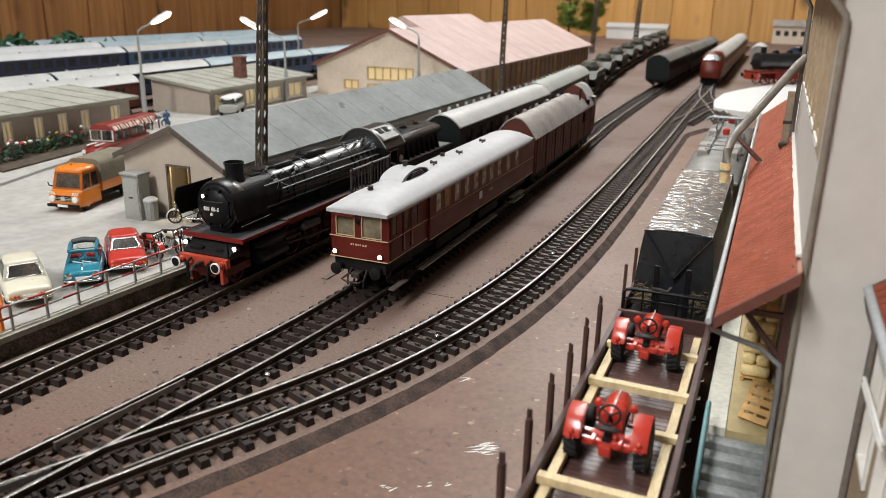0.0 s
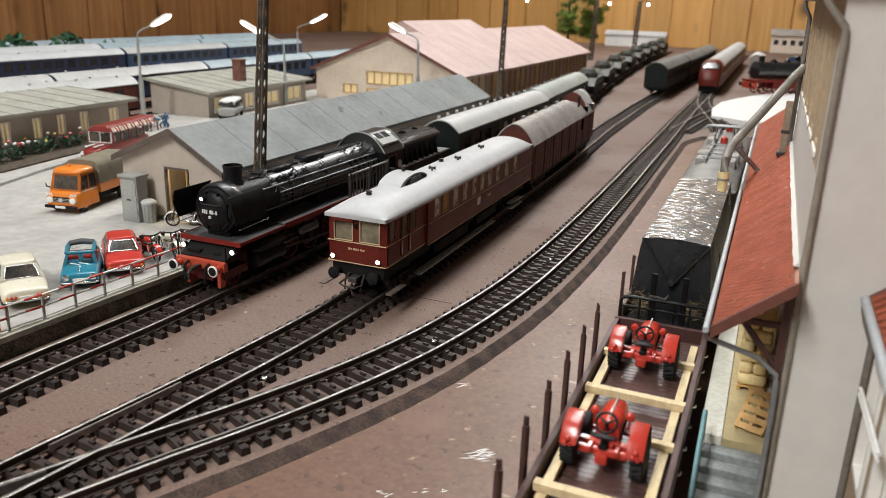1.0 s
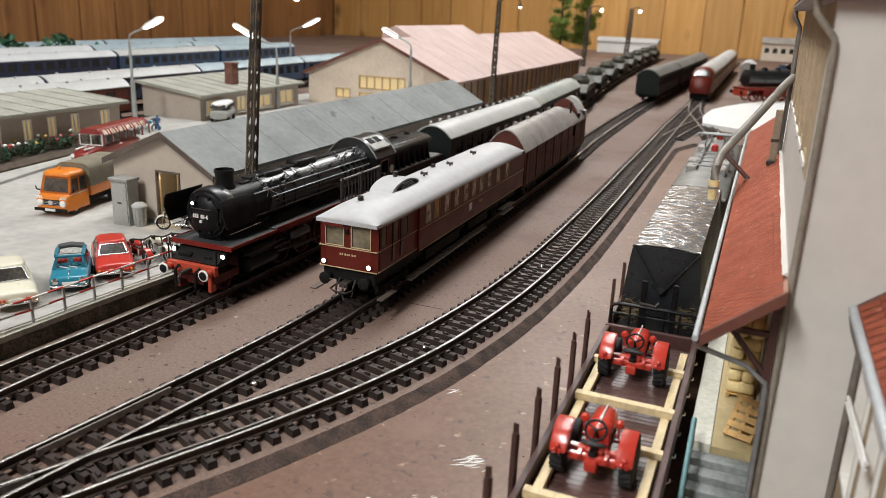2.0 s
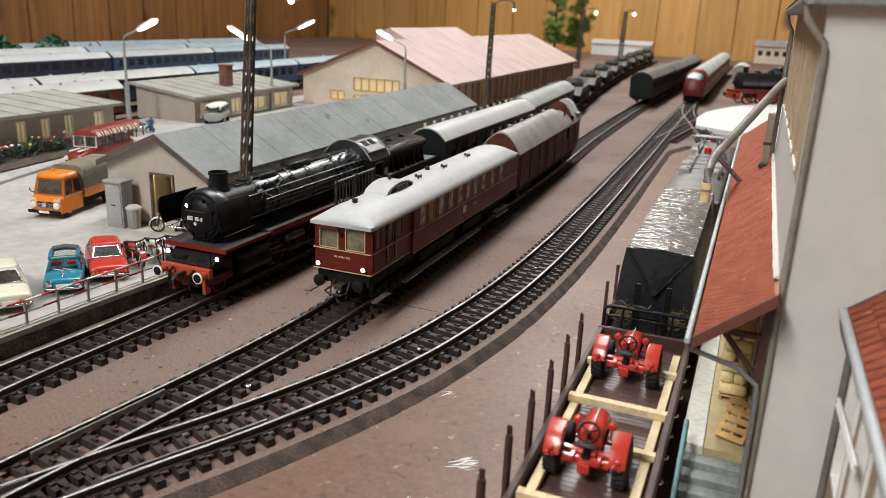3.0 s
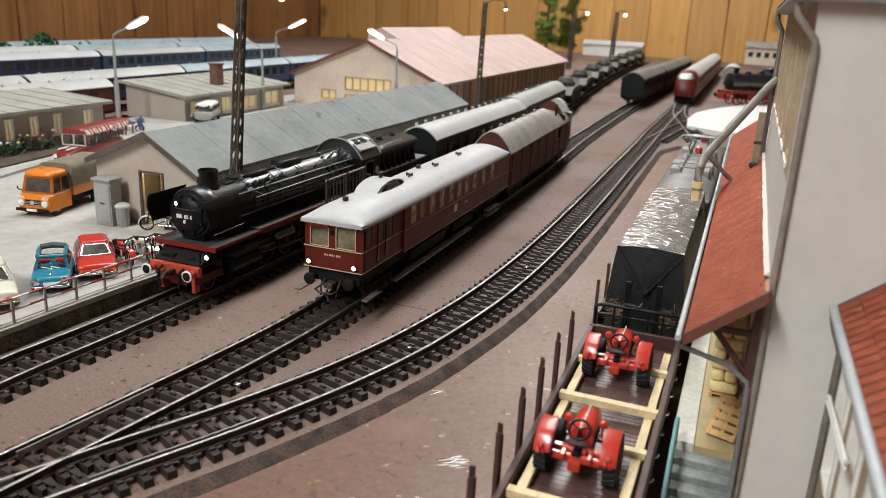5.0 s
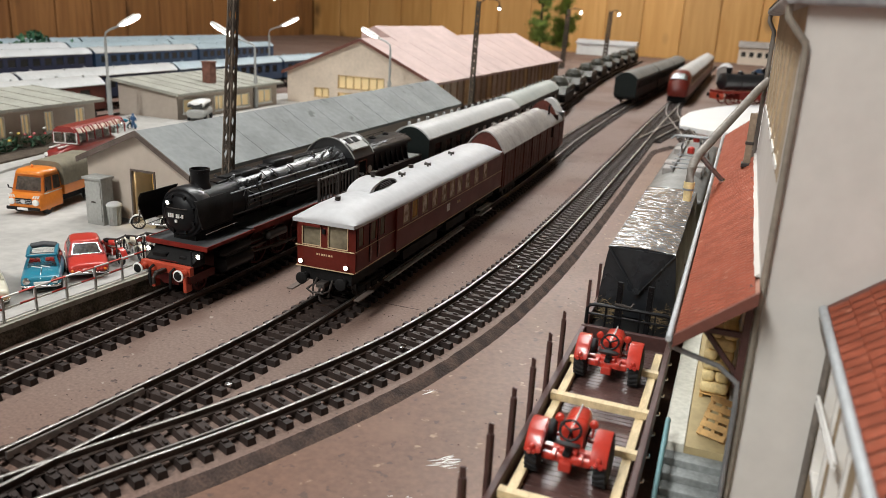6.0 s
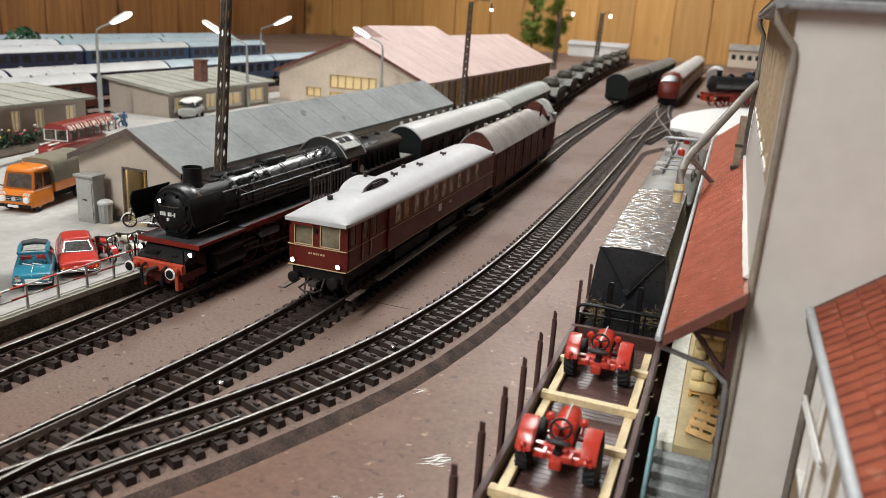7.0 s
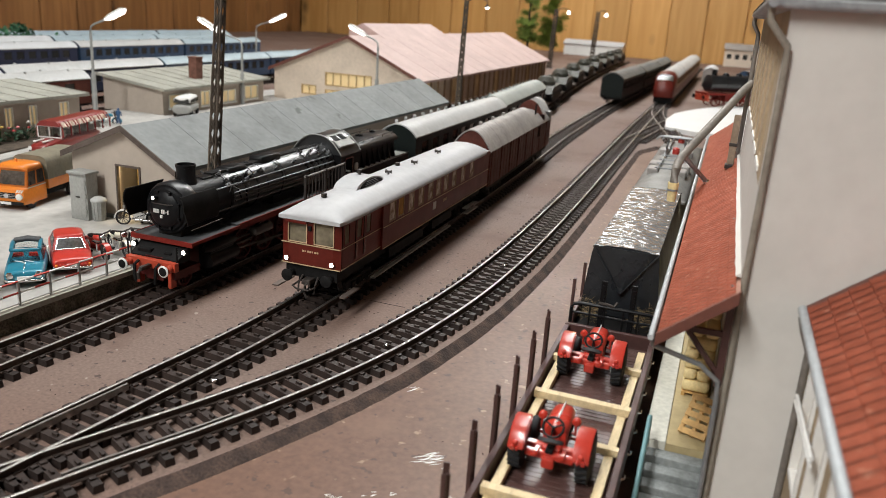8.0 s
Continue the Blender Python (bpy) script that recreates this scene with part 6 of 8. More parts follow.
    m = Matrix.Translation((0, -2.4, 15.2)) @ Matrix.Rotation(radians(42), 4, "X")
    loop = [m @ Vector((2.9 * math.cos(a), 2.9 * math.sin(a), 0)) for a in [2 * math.pi * k / 24 for k in range(25)]]
    tube(bm, loop, 0.38, 7)
    for k in range(3):
        a = 2 * math.pi * k / 3 + 0.5
        tube(bm, [m @ Vector((0, 0, -0.2)), m @ Vector((2.9 * math.cos(a), 2.9 * math.sin(a), 0))], 0.3, 6)
    tube(bm, [m @ Vector((0, 0, 0)), m @ Vector((0, 0, -5.5))], 0.45, 6)
    part("steering_wheel", bm, BLACK, t, "black steering wheel", 60)
    return t


tractor(196)
tractor(263)
tractor(128)


# --- wagon under tarpaulin ---
def tarp_material():
    m = mat("tarpaulin_silver_film", (0.24, 0.25, 0.26), 0.20, 0.35, var=0.2, scale=50, rvar=0.06)
    nt = m.node_tree
    tc = nt.nodes.new("ShaderNodeTexCoord")
    mp = nt.nodes.new("ShaderNodeMapping")
    mp.inputs["Scale"].default_value = (150, 270, 150)
    nz = nt.nodes.new("ShaderNodeTexNoise")
    nz.inputs["Scale"].default_value, nz.inputs["Detail"].default_value, nz.inputs["Distortion"].default_value = 1.0, 2.5, 0.8
    bp = nt.nodes.new("ShaderNodeBump")
    bp.inputs["Distance"].default_value = 0.0016
    nt.links.new(tc.outputs["Object"], mp.inputs[0])
    nt.links.new(mp.outputs[0], nz.inputs["Vector"])
    nt.links.new(nz.outputs[0], bp.inputs["Height"])
    nt.links.new(bp.outputs[0], nt.nodes["Principled BSDF"].inputs["Normal"])
    return m


TARPS = tarp_material()


def covered_wagon():
    c = thing("covered_wagon", -28.5, 306, 2.5, 0, "open wagon with load under black and silver tarpaulin", "wagon")
    L = 160.0
    bm = B()
    box(bm, -16.6, 16.6, 2, L, 9, 14.5)
    part("underframe", bm, BLACKMATT, c)
    for s in (-1, 1):
        bm = B()
        box(bm, s * 16.9 - 0.7, s * 16.9 + 0.7, 2, L, 11, 20, 0.2)
        part("side_board", bm, WAGON, c)
        for k in range(7):
            bm = B()
            box(bm, s * 18.2 - 0.6, s * 18.2 + 0.6, 6 + 25 * k, 7.6 + 25 * k, 11, 34)
            part("stake", bm, STAKE, c)
    # wrapped load: rounded black ends, wrinkled silver top
    rnd = random.Random(9)
    bm = B()
    rows = []
    ny = 60
    for j in range(ny + 1):
        y = 19 + (L - 24) * j / ny
        row = []
        wob = lambda u, q: 0.45 * noise.noise((u * 0.35, y * 0.22, q)) + 0.3 * noise.noise((u * 0.9, y * 0.6, q + 4))
        for k in range(15):
            u = -1 + 2 * k / 14
            row.append((13.6 * u, y, 46.2 + 0.9 * (1 - u * u) + wob(13 * u, 2)))
        rows.append(row)
    loft(bm, rows, caps=False, closed=False)
    part("tarpaulin_top", bm, TARPS, c, "wrinkled shiny silver film top", 60)
    for s in (-1, 1):
        bm = B()
        rows = []
        for j in range(ny + 1):
            y = 19 + (L - 24) * j / ny
            row = []
            for k in range(8):
                z = 46.2 - 30 * k / 7
                row.append((s * (13.6 + 2.9 * (k / 7) ** 0.7 + 0.5 * noise.noise((y * 0.25, z * 0.08, 7 + s))), y, z + (0.45 * noise.noise((13 * s * 0.35, y * 0.22, 2)) if k == 0 else 0)))
            rows.append(row)
        loft(bm, rows, caps=False, closed=False)
        part("tarpaulin_side", bm, TARPB, c, "glossy black tarpaulin side with creases", 60)
    for yb, d in ((19, -1), (L - 5, 1)):
        bm = B()
        rows = []
        for k in range(9):
            v = k / 8
            z = 46.2 - 30 * v
            row = []
            for i in range(15):
                u = -1 + 2 * i / 14
                hw = 13.6 + 2.9 * v ** 0.7
                bulge = (1.5 * v) * (1 - abs(u) ** 3) + 0.9 * v * noise.noise((u * 3.2, v * 0.8, 3.0 + d))
                row.append((hw * u, yb + d * bulge, z + (0.9 * (1 - u * u) if k == 0 else 0)))
            rows.append(row)
        loft(bm, rows, caps=False, closed=False)
        part("tarpaulin_end", bm, TARPB, c, "folded black tarpaulin end", 50)
        # the top sheet hangs over the end as a pointed flap
        bm = B()
        rows = []
        for k in range(11):
            v = k / 10
            hw = 13.7 * (1 - v) ** 0.9 + 0.25
            out = 0.5 + 2.3 * v
            row = [(hw * (-1 + i / 6), yb + d * (out + 0.5 * (1 - (-1 + i / 6) ** 2) - (0.5 if i in (0, 12) else 0) + 0.35 * noise.noise((i * 0.6, v * 3, 8))), 46.3 - 18.8 * v) for i in range(13)]
            rows.append(row + [(x, y - d * 0.7, z) for x, y, z in reversed(row)])
        loft(bm, rows)
        part("tarpaulin_fold", bm, TARPB, c, "pointed black tarpaulin flap", 50)
        for s in (-1, 1):
            bm = B()
            tube(bm, [(s * 13.9, yb + d * 0.6, 46.2), (s * 7.0, yb + d * 2.0, 37.2), (s * 0.4, yb + d * 3.2, 27.6)], 0.34, 6)
            part("tarpaulin_hem", bm, TARPB, c, "", 50)
    bm = B()
    rr = random.Random(3)
    for k in range(420):
        x = rr.choice((-1, 1)) * rr.uniform(6, 15.6)
        y, z = rr.uniform(8, 17.5), rr.uniform(15, 20 + 5 * (abs(x) / 16))
        a, b = rr.uniform(0, 6.28), rr.uniform(-0.4, 0.9)
        d = Vector((math.cos(a), math.sin(a) * 0.6, b)) * rr.uniform(1.0, 2.2)
        tube(bm, [(x, y, z), Vector((x, y, z)) + d], 0.10, 3)
    tagged(part("loose_straw", bm, HAY, c, "loose dry straw"), kind="stuff")
    bogie(c, 34)
    bogie(c, L - 34)
    return c


covered_wagon()


# --- electric locomotive ---
def electric_loco():
    c = thing("electric_locomotive", -28.5, 474, 2.5, 0, "electric locomotive with grey roof and raised red pantograph", "locomotive")
    L, h = 232.0, 16.5
    BODY = mat("eloco_green_grey", (0.10, 0.105, 0.095), 0.45, var=0.15)
    wins = [(40 + 30 * k, 52 + 30 * k, 26, 33) for k in range(6)]
    for s in (-1, 1):
        bm = B()
        holed(bm, "x", s * h, s * (h - 1), 12, L - 12, 11, 38, wins)
        sd = part("side_wall", bm, BODY, c)
        for a, b, lo, hi in wins:
            bm = B()
            box(bm, s * (h - 0.8) - 0.1, s * (h - 0.8) + 0.1, a, b, lo, hi)
            part("window", bm, GLASSD, sd)
    for y0, y1 in ((0, 11.9), (L - 11.9, L)):
        bm = B()
        n = 3 if y0 == 0 else -3
        prism(bm, [(-h, y1 if n > 0 else y0), (h, y1 if n > 0 else y0), (h - 3, y0 if n > 0 else y1), (-h + 3, y0 if n > 0 else y1)], "z", 11, 38)
        part("cab_end", bm, BODY, c)
    bm = B()
    arc_roof(bm, L + 1, 2 * h, 38, 45, rounded=26, th=1, n=16, over=0.4, y0=-0.5)
    rf = part("roof", bm, mat("eloco_roof_grey", (0.24, 0.235, 0.22), 0.55, var=0.15), c, "plain grey roof", 60)
    for k, (y, x) in enumerate(((62, -9), (62, 9), (84, -10), (84, 10), (150, -9), (150, 9))):
        bm = B()
        box(bm, x - 3.5, x + 3.5, y - 7, y + 7, 41, 46.5, 0.8)
        part("roof_box", bm, ROOFGREY, rf)
    for y in (56, 74, 92, 110, 168):
        for x in (-6, 6):
            bm = B()
            lathe(bm, (x, y, 43), (0, 0, 1), [(0, 1.2), (1, 1.2), (1.1, 0.7), (2, 1.1), (2.1, 0.7), (3, 1.1), (3.6, 0.6)], 10)
            part("insulator", bm, ROOFLIGHT, rf, "", 40)
    bm = B()
    for x in (-6, 6):
        tube(bm, [(x, 50, 47), (x, 175, 47)], 0.5, 6)
    for y in (56, 74, 92, 110):
        tube(bm, [(-8, y, 47.4), (8, y, 47.4)], 0.5, 6)
    part("roof_conductor", bm, ZINC, rf)
    for y, up in ((132, 1.0), (196, 0.18)):
        bm = B()
        for x in (-7, 7):
            tube(bm, [(x, y - 12, 46), (x * 0.9, y + 12, 46 + 6 * up), (x * 0.8, y, 46 + 10 * up + 2)], 0.6, 6)
            tube(bm, [(x, y + 14, 46), (x * 0.9, y - 10, 46 + 6 * up), (x * 0.8, y, 46 + 10 * up + 2)], 0.6, 6)
        z = 46 + 10 * up + 2.4
        tube(bm, [(-15, y, z - 3), (-12.5, y, z - 0.6), (-9, y, z), (9, y, z), (12.5, y, z - 0.6), (15, y, z - 3)], 0.8, 8)
        tube(bm, [(-10, y - 4, z), (10, y - 4, z)], 0.7, 8)
        part("pantograph", bm, ZINC, rf, "grey pantograph", 50)
        bm = B()
        lathe(bm, (0, y + 6, 45), (0, 0, 1), [(0, 2.6), (4, 2.6), (5, 1.2)], 14)
        part("pantograph_drive", bm, CARR, rf, "red insulator pot", 40)
    bm = B()
    box(bm, -13, 13, 6, L - 6, 5, 11)
    part("underframe", bm, BLACKMATT, c)
    bogie(c, 46)
    bogie(c, L - 46)
    buffers(c, 0, -1)
    return c


electric_loco()

# --- far trains ---
FARROOF = mat("dull_dark_roof", (0.14, 0.14, 0.13), 0.6, var=0.2)
far12 = [(10 + 21 * k, 10 + 21 * k + 13) for k in range(12)]
coach("passenger_coach", -180, 1330, -1.4, 262, GREENCOACH, FARROOF, "dark green coach with dull grey roof", far12, group="far green coaches", nv=0).matrix_basis = at(-180, 1330, 5.5, -1.4) @ Matrix.Diagonal((1.2, 1.0, 1.15, 1))
coach("passenger_coach", -172, 1598, -1.0, 262, GREENCOACH, FARROOF, "dark green coach with dull grey roof", far12, group="far green coaches", nv=0).matrix_basis = at(-172, 1598, 5.5, -1.0) @ Matrix.Diagonal((1.2, 1.0, 1.15, 1))
coach("passenger_coach", -167, 1866, -0.6, 262, GREENCOACH, FARROOF, "dark green coach with dull grey roof", far12, group="far green coaches", nv=0).matrix_basis = at(-167, 1866, 5.5, -0.6) @ Matrix.Diagonal((1.2, 1.0, 1.15, 1))


def express_railcar():
    """Streamlined: a rounded red nose with a windscreen, then red and cream cars."""
    c = thing("express_railcar", -106, 1440, 5.5, 0, "streamlined red and cream express railcar with silver roof", "railcar")
    bm = B()
    rows = []
    for y, w, z in ((0, 9, 20), (3, 12.5, 25), (10, 14.5, 30), (22, 15.2, 38), (34, 15.5, 43), (60, 15.5, 45)):
        rows.append([(-w, y, 9), (-w, y, min(24, z * 0.7)), (-w * 0.93, y, z * 0.86), (-w * 0.6, y, z * 0.97), (0, y, z), (w * 0.6, y, z * 0.97), (w * 0.93, y, z * 0.86), (w, y, min(24, z * 0.7)), (w, y, 9)])
    loft(bm, rows)
    nose = part("nose", bm, CARRED, c, "rounded dark red nose", 50)
    bm = B()
    loft(bm, [[(-12, 13.2, 32.2), (-7, 12.4, 33.4), (7, 12.4, 33.4), (12, 13.2, 32.2)], [(-11.6, 24.5, 38.8), (-7, 24.3, 40.8), (7, 24.3, 40.8), (11.6, 24.5, 38.8)], [(-11.6, 26.5, 37.8), (-7, 26.3, 39.8), (7, 26.3, 39.8), (11.6, 26.5, 37.8)]], caps=False, closed=False)
    part("windscreen", bm, CHROME, nose, "bright reflecting windscreen")
    headlamp(nose, -6, 1, 16, 1.6, -1, CARR)
    headlamp(nose, 6, 1, 16, 1.6, -1, CARR)
    CREAMC = mat("railcar_cream", (0.36, 0.25, 0.16), 0.45, var=0.1)
    for k in range(4):
        y0 = 60.2 + k * 225
        for s in (-1, 1):
            bm = B()
            holed(bm, "x", s * 15.5, s * 14.5, y0, y0 + 223, 20, 36, [(y0 + 8 + 18 * i, y0 + 20 + 18 * i, 24, 33) for i in range(12)])
            sd = part("side_wall", bm, CREAMC, c, "cream window band")
            bm = B()
            box(bm, s * 15 - 0.4, s * 15 + 0.6, y0, y0 + 223, 8, 19.99)
            part("skirt", bm, CARRED, sd, "dark red skirt")
            bm = B()
            box(bm, s * 14.7 - 0.1, s * 14.7 + 0.1, y0 + 6, y0 + 222, 24, 33)
            part("window_band", bm, GLASSD, sd)
        bm = B()
        arc_roof(bm, 223, 31, 36, 45, th=0.5, over=0.0, y0=y0)
        part("roof", bm, ROOFLIGHT, c, "", 40)
    bm = B()
    box(bm, -13, 13, 10, 950, 0.4, 8)
    part("underframe", bm, BLACKMATT, c)
    return c


express_railcar().matrix_basis = at(-106, 1440, 5.5) @ Matrix.Diagonal((1.2, 1.0, 1.2, 1))


def far_loco():
    """A steam engine seen broadside in the distance."""
    c = thing("steam_locomotive", -46, 1500, 5.5, -52, "black steam engine with red wheels, far off", "locomotive")
    bm = B()
    lathe(bm, (0, 6, 30), (0, 1, 0), [(0, 9), (1, 11), (26, 11), (26.2, 11.6), (27, 11.6), (27.2, 11), (86, 11.6)], 24)
    part("boiler", bm, BLACKGLOSS, c, "", 40)
    bm = B()
    lathe(bm, (0, 16, 39), (0, 0, 1), [(0, 3.6), (7, 3.4), (7.2, 4), (9, 4)], 16)
    part("chimney", bm, BLACK, c, "", 40)
    for y in (36, 58):
        bm = B()
        ball(bm, (0, y, 40), 4.6, 1, 1, 1, 14, 10)
        part("dome", bm, BLACK, c, "", 60)
    bm = B()
    box(bm, -16, 16, 86, 116, 14, 44, 1)
    arc_roof(bm, 34, 33, 44, 50, y0=84)
    part("cab", bm, BLACK, c)
    bm = B()
    box(bm, -14, 14, 120, 190, 10, 34, 1.5)
    part("tender", bm, BLACK, c)
    bm = B()
    box(bm, -15, 15, 0, 86, 15.5, 18)
    box(bm, -13, 13, 30, 84, 7.5, 15.49)
    box(bm, -15.5, 15.5, 118, 192, 7, 10)
    part("running_plate", bm, LOCORED, c, "red running plate")
    bm = B()
    box(bm, -14, 14, 0, 3, 7, 15)
    part("buffer_beam", bm, BUFRED, c, "red buffer beam")
    buffers(c, 0, -1, 12, 2.7, False, 11, BUFRED)
    for y in (18, 40, 60, 80):
        spoked(c, "wheelset", y, 8.0, 8, LOCORED, 8)
    for y in (130, 150, 176):
        spoked(c, "wheelset", y, 5.2, 8, LOCORED, 6)
    return c


far_loco().matrix_basis = at(-42, 1475, 5.5, -52) @ Matrix.Diagonal((1.3, 1.25, 1.32, 1))


def tank_wagon(x, y, rz):
    """A flat wagon that carries an army tank."""
    w = thing("flat_wagon", x, y, 5.5, rz, "dark flat wagon for heavy loads", "wagon", "army flat wagons")
    bm = B()
    box(bm, -15, 15, 0, 186, 10.5, 14, 0.4)
    part("deck", bm, PLINTH, w)
    bogie(w, 26)
    bogie(w, 160)
    t = thing("toy_tank", x, y, 19.5, rz, "olive model army tank on a flat wagon", "tank", "army tanks")
    t.matrix_basis = at(x, y, 19.5, rz) @ Matrix.Diagonal((1.08, 1.5, 1.45, 1))
    for s in (-1, 1):
        bm = B()
        prism(bm, [(22, 5), (26, 0.1), (92, 0.1), (98, 5), (94, 9), (26, 9)], "x", *sorted((s * 10, s * 17)))
        part("tread", bm, BLACKMATT, t)
    bm = B()
    prism(bm, [(20, 8), (28, 4), (92, 4), (98, 10), (92, 14), (34, 14)], "x", -16, 16)
    part("hull", bm, OLIVE, t)
    bm = B()
    lathe(bm, (0, 60, 14), (0, 0, 1), [(0, 13), (4, 13), (8.5, 9), (9.5, 4)], 18)
    tur = part("turret", bm, OLIVE, t, "", 30)
    bm = B()
    tube(bm, [(0, 50, 18), (0, 4, 20)], 1.2, 8)
    part("gun", bm, OLIVE, tur)
    bm = B()
    lathe(bm, (4, 66, 22), (0, 0, 1), [(0, 3), (2, 3), (2.4, 1)], 12)
    part("hatch", bm, OLIVE, tur)


for q, d in [p for p in spline(T1, 4) if p[0].y >= 1106][:1600:49][:8]:
    tank_wagon(q.x, q.y, math.degrees(math.atan2(-d.x, d.y)))

# coaches on the yard tracks behind the houses
w11 = [(12 + 22 * k, 12 + 22 * k + 14) for k in range(11)]
C = lambda n, x, y, L, b, r, lab, rz=0.0: coach(n, x, y, rz, L, b, r, lab, [q for q in w11 if q[1] < L - 4], group="yard coaches", zrail=5.5, nv=6, vent_kind="round", zc=46, ends=False)
C("passenger_coach", -675, 512, 180, VANRED, ROOFLIGHT, "dark red coach with light grey roof")
C("passenger_coach", -745, 380, 262, DARKBLUE, ROOFLIGHT, "dark coach with pale grey roof")
C("passenger_coach", -745, 648, 252, DARKBLUE, ROOFLIGHT, "dark coach with pale grey roof")
C("passenger_coach", -745, 906, 262, BLUECOACH, PALEBLUE, "blue coach with pale blue roof")
C("passenger_coach", -745, 1174, 262, BLUECOACH, PALEBLUE, "blue coach with pale blue roof")
C("passenger_coach", -1015, 496, 262, DARKBLUE, WHITEROOF, "night blue coach with white roof")
C("passenger_coach", -1015, 763, 262, DARKBLUE, WHITEROOF, "night blue coach with white roof")
C("passenger_coach", -1015, 1032, 262, BLUECOACH, ROOFLIGHT, "blue coach with light roof")
C("passenger_coach", -1015, 1300, 262, BLUECOACH, PALEBLUE, "blue coach with pale blue roof")
C("passenger_coach", -1130, 560, 262, DARKBLUE, WHITEROOF, "night blue coach with white roof")
C("passenger_coach", -1130, 828, 262, DARKBLUE, WHITEROOF, "night blue coach with white roof")
C("passenger_coach", -1130, 1096, 262, BLUECOACH, PALEBLUE, "blue coach with pale blue roof")
C("passenger_coach", -1130, 1364, 262, BLUECOACH, PALEBLUE, "blue coach with pale blue roof")
C("passenger_coach", -1240, 700, 262, GREENCOACH, ROOFGREY, "dark coach with grey roof")
C("passenger_coach", -1240, 968, 262, GREENCOACH, PALEBLUE, "dark coach with pale blue roof")
C("passenger_coach", -1240, 1236, 262, GREENCOACH, PALEBLUE, "dark coach with pale blue roof")
C("passenger_coach", -1240, 1504, 262, GREENCOACH, PALEBLUE, "dark coach with pale blue roof")
for nme, x, a, b in (("track_6", -675, 420, 930), ("track_7", -745, 360, 1460), ("track_8", -1015, 480, 1580), ("track_9", -1130, 540, 1650), ("track_10", -1240, 680, 1790)):
    track(nme, [(x, a - 20), (x, (a + b) / 2), (x, b + 20)], a, b, "yard track under standing coaches", 0)


# ---- on the station street ----
def car(name, x, y, rz, L, W, H, body, lower, label, shows, roof=None, open_top=False):
    """Local y = 0 at the end that shows ("front" or "rear"), the car reaching to -L."""
    c = thing(name, x, y, SZ, rz, label, "car", "parked cars")
    h = W / 2

    def section(y, w, zlo, zhi, tuck=0.9):
        return [(-w * tuck, y, zlo), (-w, y, zlo + (zhi - zlo) * 0.35), (-w * 0.98, y, zlo + (zhi - zlo) * 0.75), (-w * 0.86, y, zhi), (0, y, zhi + 0.35), (w * 0.86, y, zhi), (w * 0.98, y, zlo + (zhi - zlo) * 0.75), (w, y, zlo + (zhi - zlo) * 0.35), (w * tuck, y, zlo)]
    belt = H * 0.60
    bm = B()
    loft(bm, [section(-0.2, h * 0.84, 3.4, belt * 0.80), section(-1.2, h * 0.95, 2.4, belt * 0.93), section(-L * 0.12, h, 2.2, belt), section(-L * 0.5, h * 1.02, 2.2, belt + 0.4), section(-L * 0.88, h, 2.2, belt), section(-L + 1.2, h * 0.94, 2.4, belt * 0.9), section(-L + 0.1, h * 0.82, 3.4, belt * 0.78)])
    rounded(part("body", bm, body, c, "", 180))
    if lower is not body:
        bm = B()
        loft(bm, [section(0.1, h * 0.86, 3.3, belt * 0.62), section(-1.2, h * 0.97, 2.3, belt * 0.66), section(-L * 0.12, h * 1.012, 2.1, belt * 0.66), section(-L * 0.9, h * 1.012, 2.1, belt * 0.66), section(-L + 1, h * 0.95, 2.3, belt * 0.6)])
        rounded(part("lower_body", bm, lower, c, "tan lower body", 180))
    # cabin
    ya, yb = (-L * 0.26, -L * 0.80) if shows == "rear" else (-L * 0.30, -L * 0.92)
    top = [(-h * 0.70, ya - L * 0.13), (h * 0.70, ya - L * 0.13), (h * 0.70, yb + L * 0.10), (-h * 0.70, yb + L * 0.10)]
    base = [(-h * 0.90, ya), (h * 0.90, ya), (h * 0.90, yb), (-h * 0.90, yb)]
    for k in range(4):
        a, b = k, (k + 1) % 4
        q = [(*base[a], belt), (*base[b], belt), (*top[b], H - 1.0), (*top[a], H - 1.0)]
        cen = [sum(p[i] for p in q) / 4 for i in range(3)]
        bm = B()
        f = lambda p, s, o: [cen[i] + (p[i] - cen[i]) * s for i in range(3)]
        inner = [f(p, 0.80, 0) for p in q]
        vs, vi = [bm.verts.new(p) for p in q], [bm.verts.new(p) for p in inner]
        for i in range(4):
            bm.faces.new((vs[i], vs[(i + 1) % 4], vi[(i + 1) % 4], vi[i]))
        fr = bmesh.ops.solidify(bm, geom=bm.faces[:], thickness=0.5)
        fr2 = part("window_frame", bm, body, c)
        bm = B()
        bm.faces.new([bm.verts.new([cen[i] + (p[i] - cen[i]) * 0.83 for i in range(3)]) for p in q])
        bmesh.ops.solidify(bm, geom=bm.faces[:], thickness=0.2)
        part("window", bm, GLASS if open_top else CARGLASS, fr2)
        if not open_top and k == 0:
            bm = B()
            vo, vi = [[bm.verts.new([cen[i] + (p[i] - cen[i]) * q + (0.0, 0.35, 0.35)[i] for i in range(3)]) for p in quad] for quad, q in ((q, 0.84), (q, 0.76))]
            for i in range(4):
                bm.faces.new((vo[i], vo[(i + 1) % 4], vi[(i + 1) % 4], vi[i]))
            bmesh.ops.solidify(bm, geom=bm.faces[:], thickness=0.25)
            part("window_trim", bm, CHROME, fr2, "thin chrome window trim")
    bm = B()
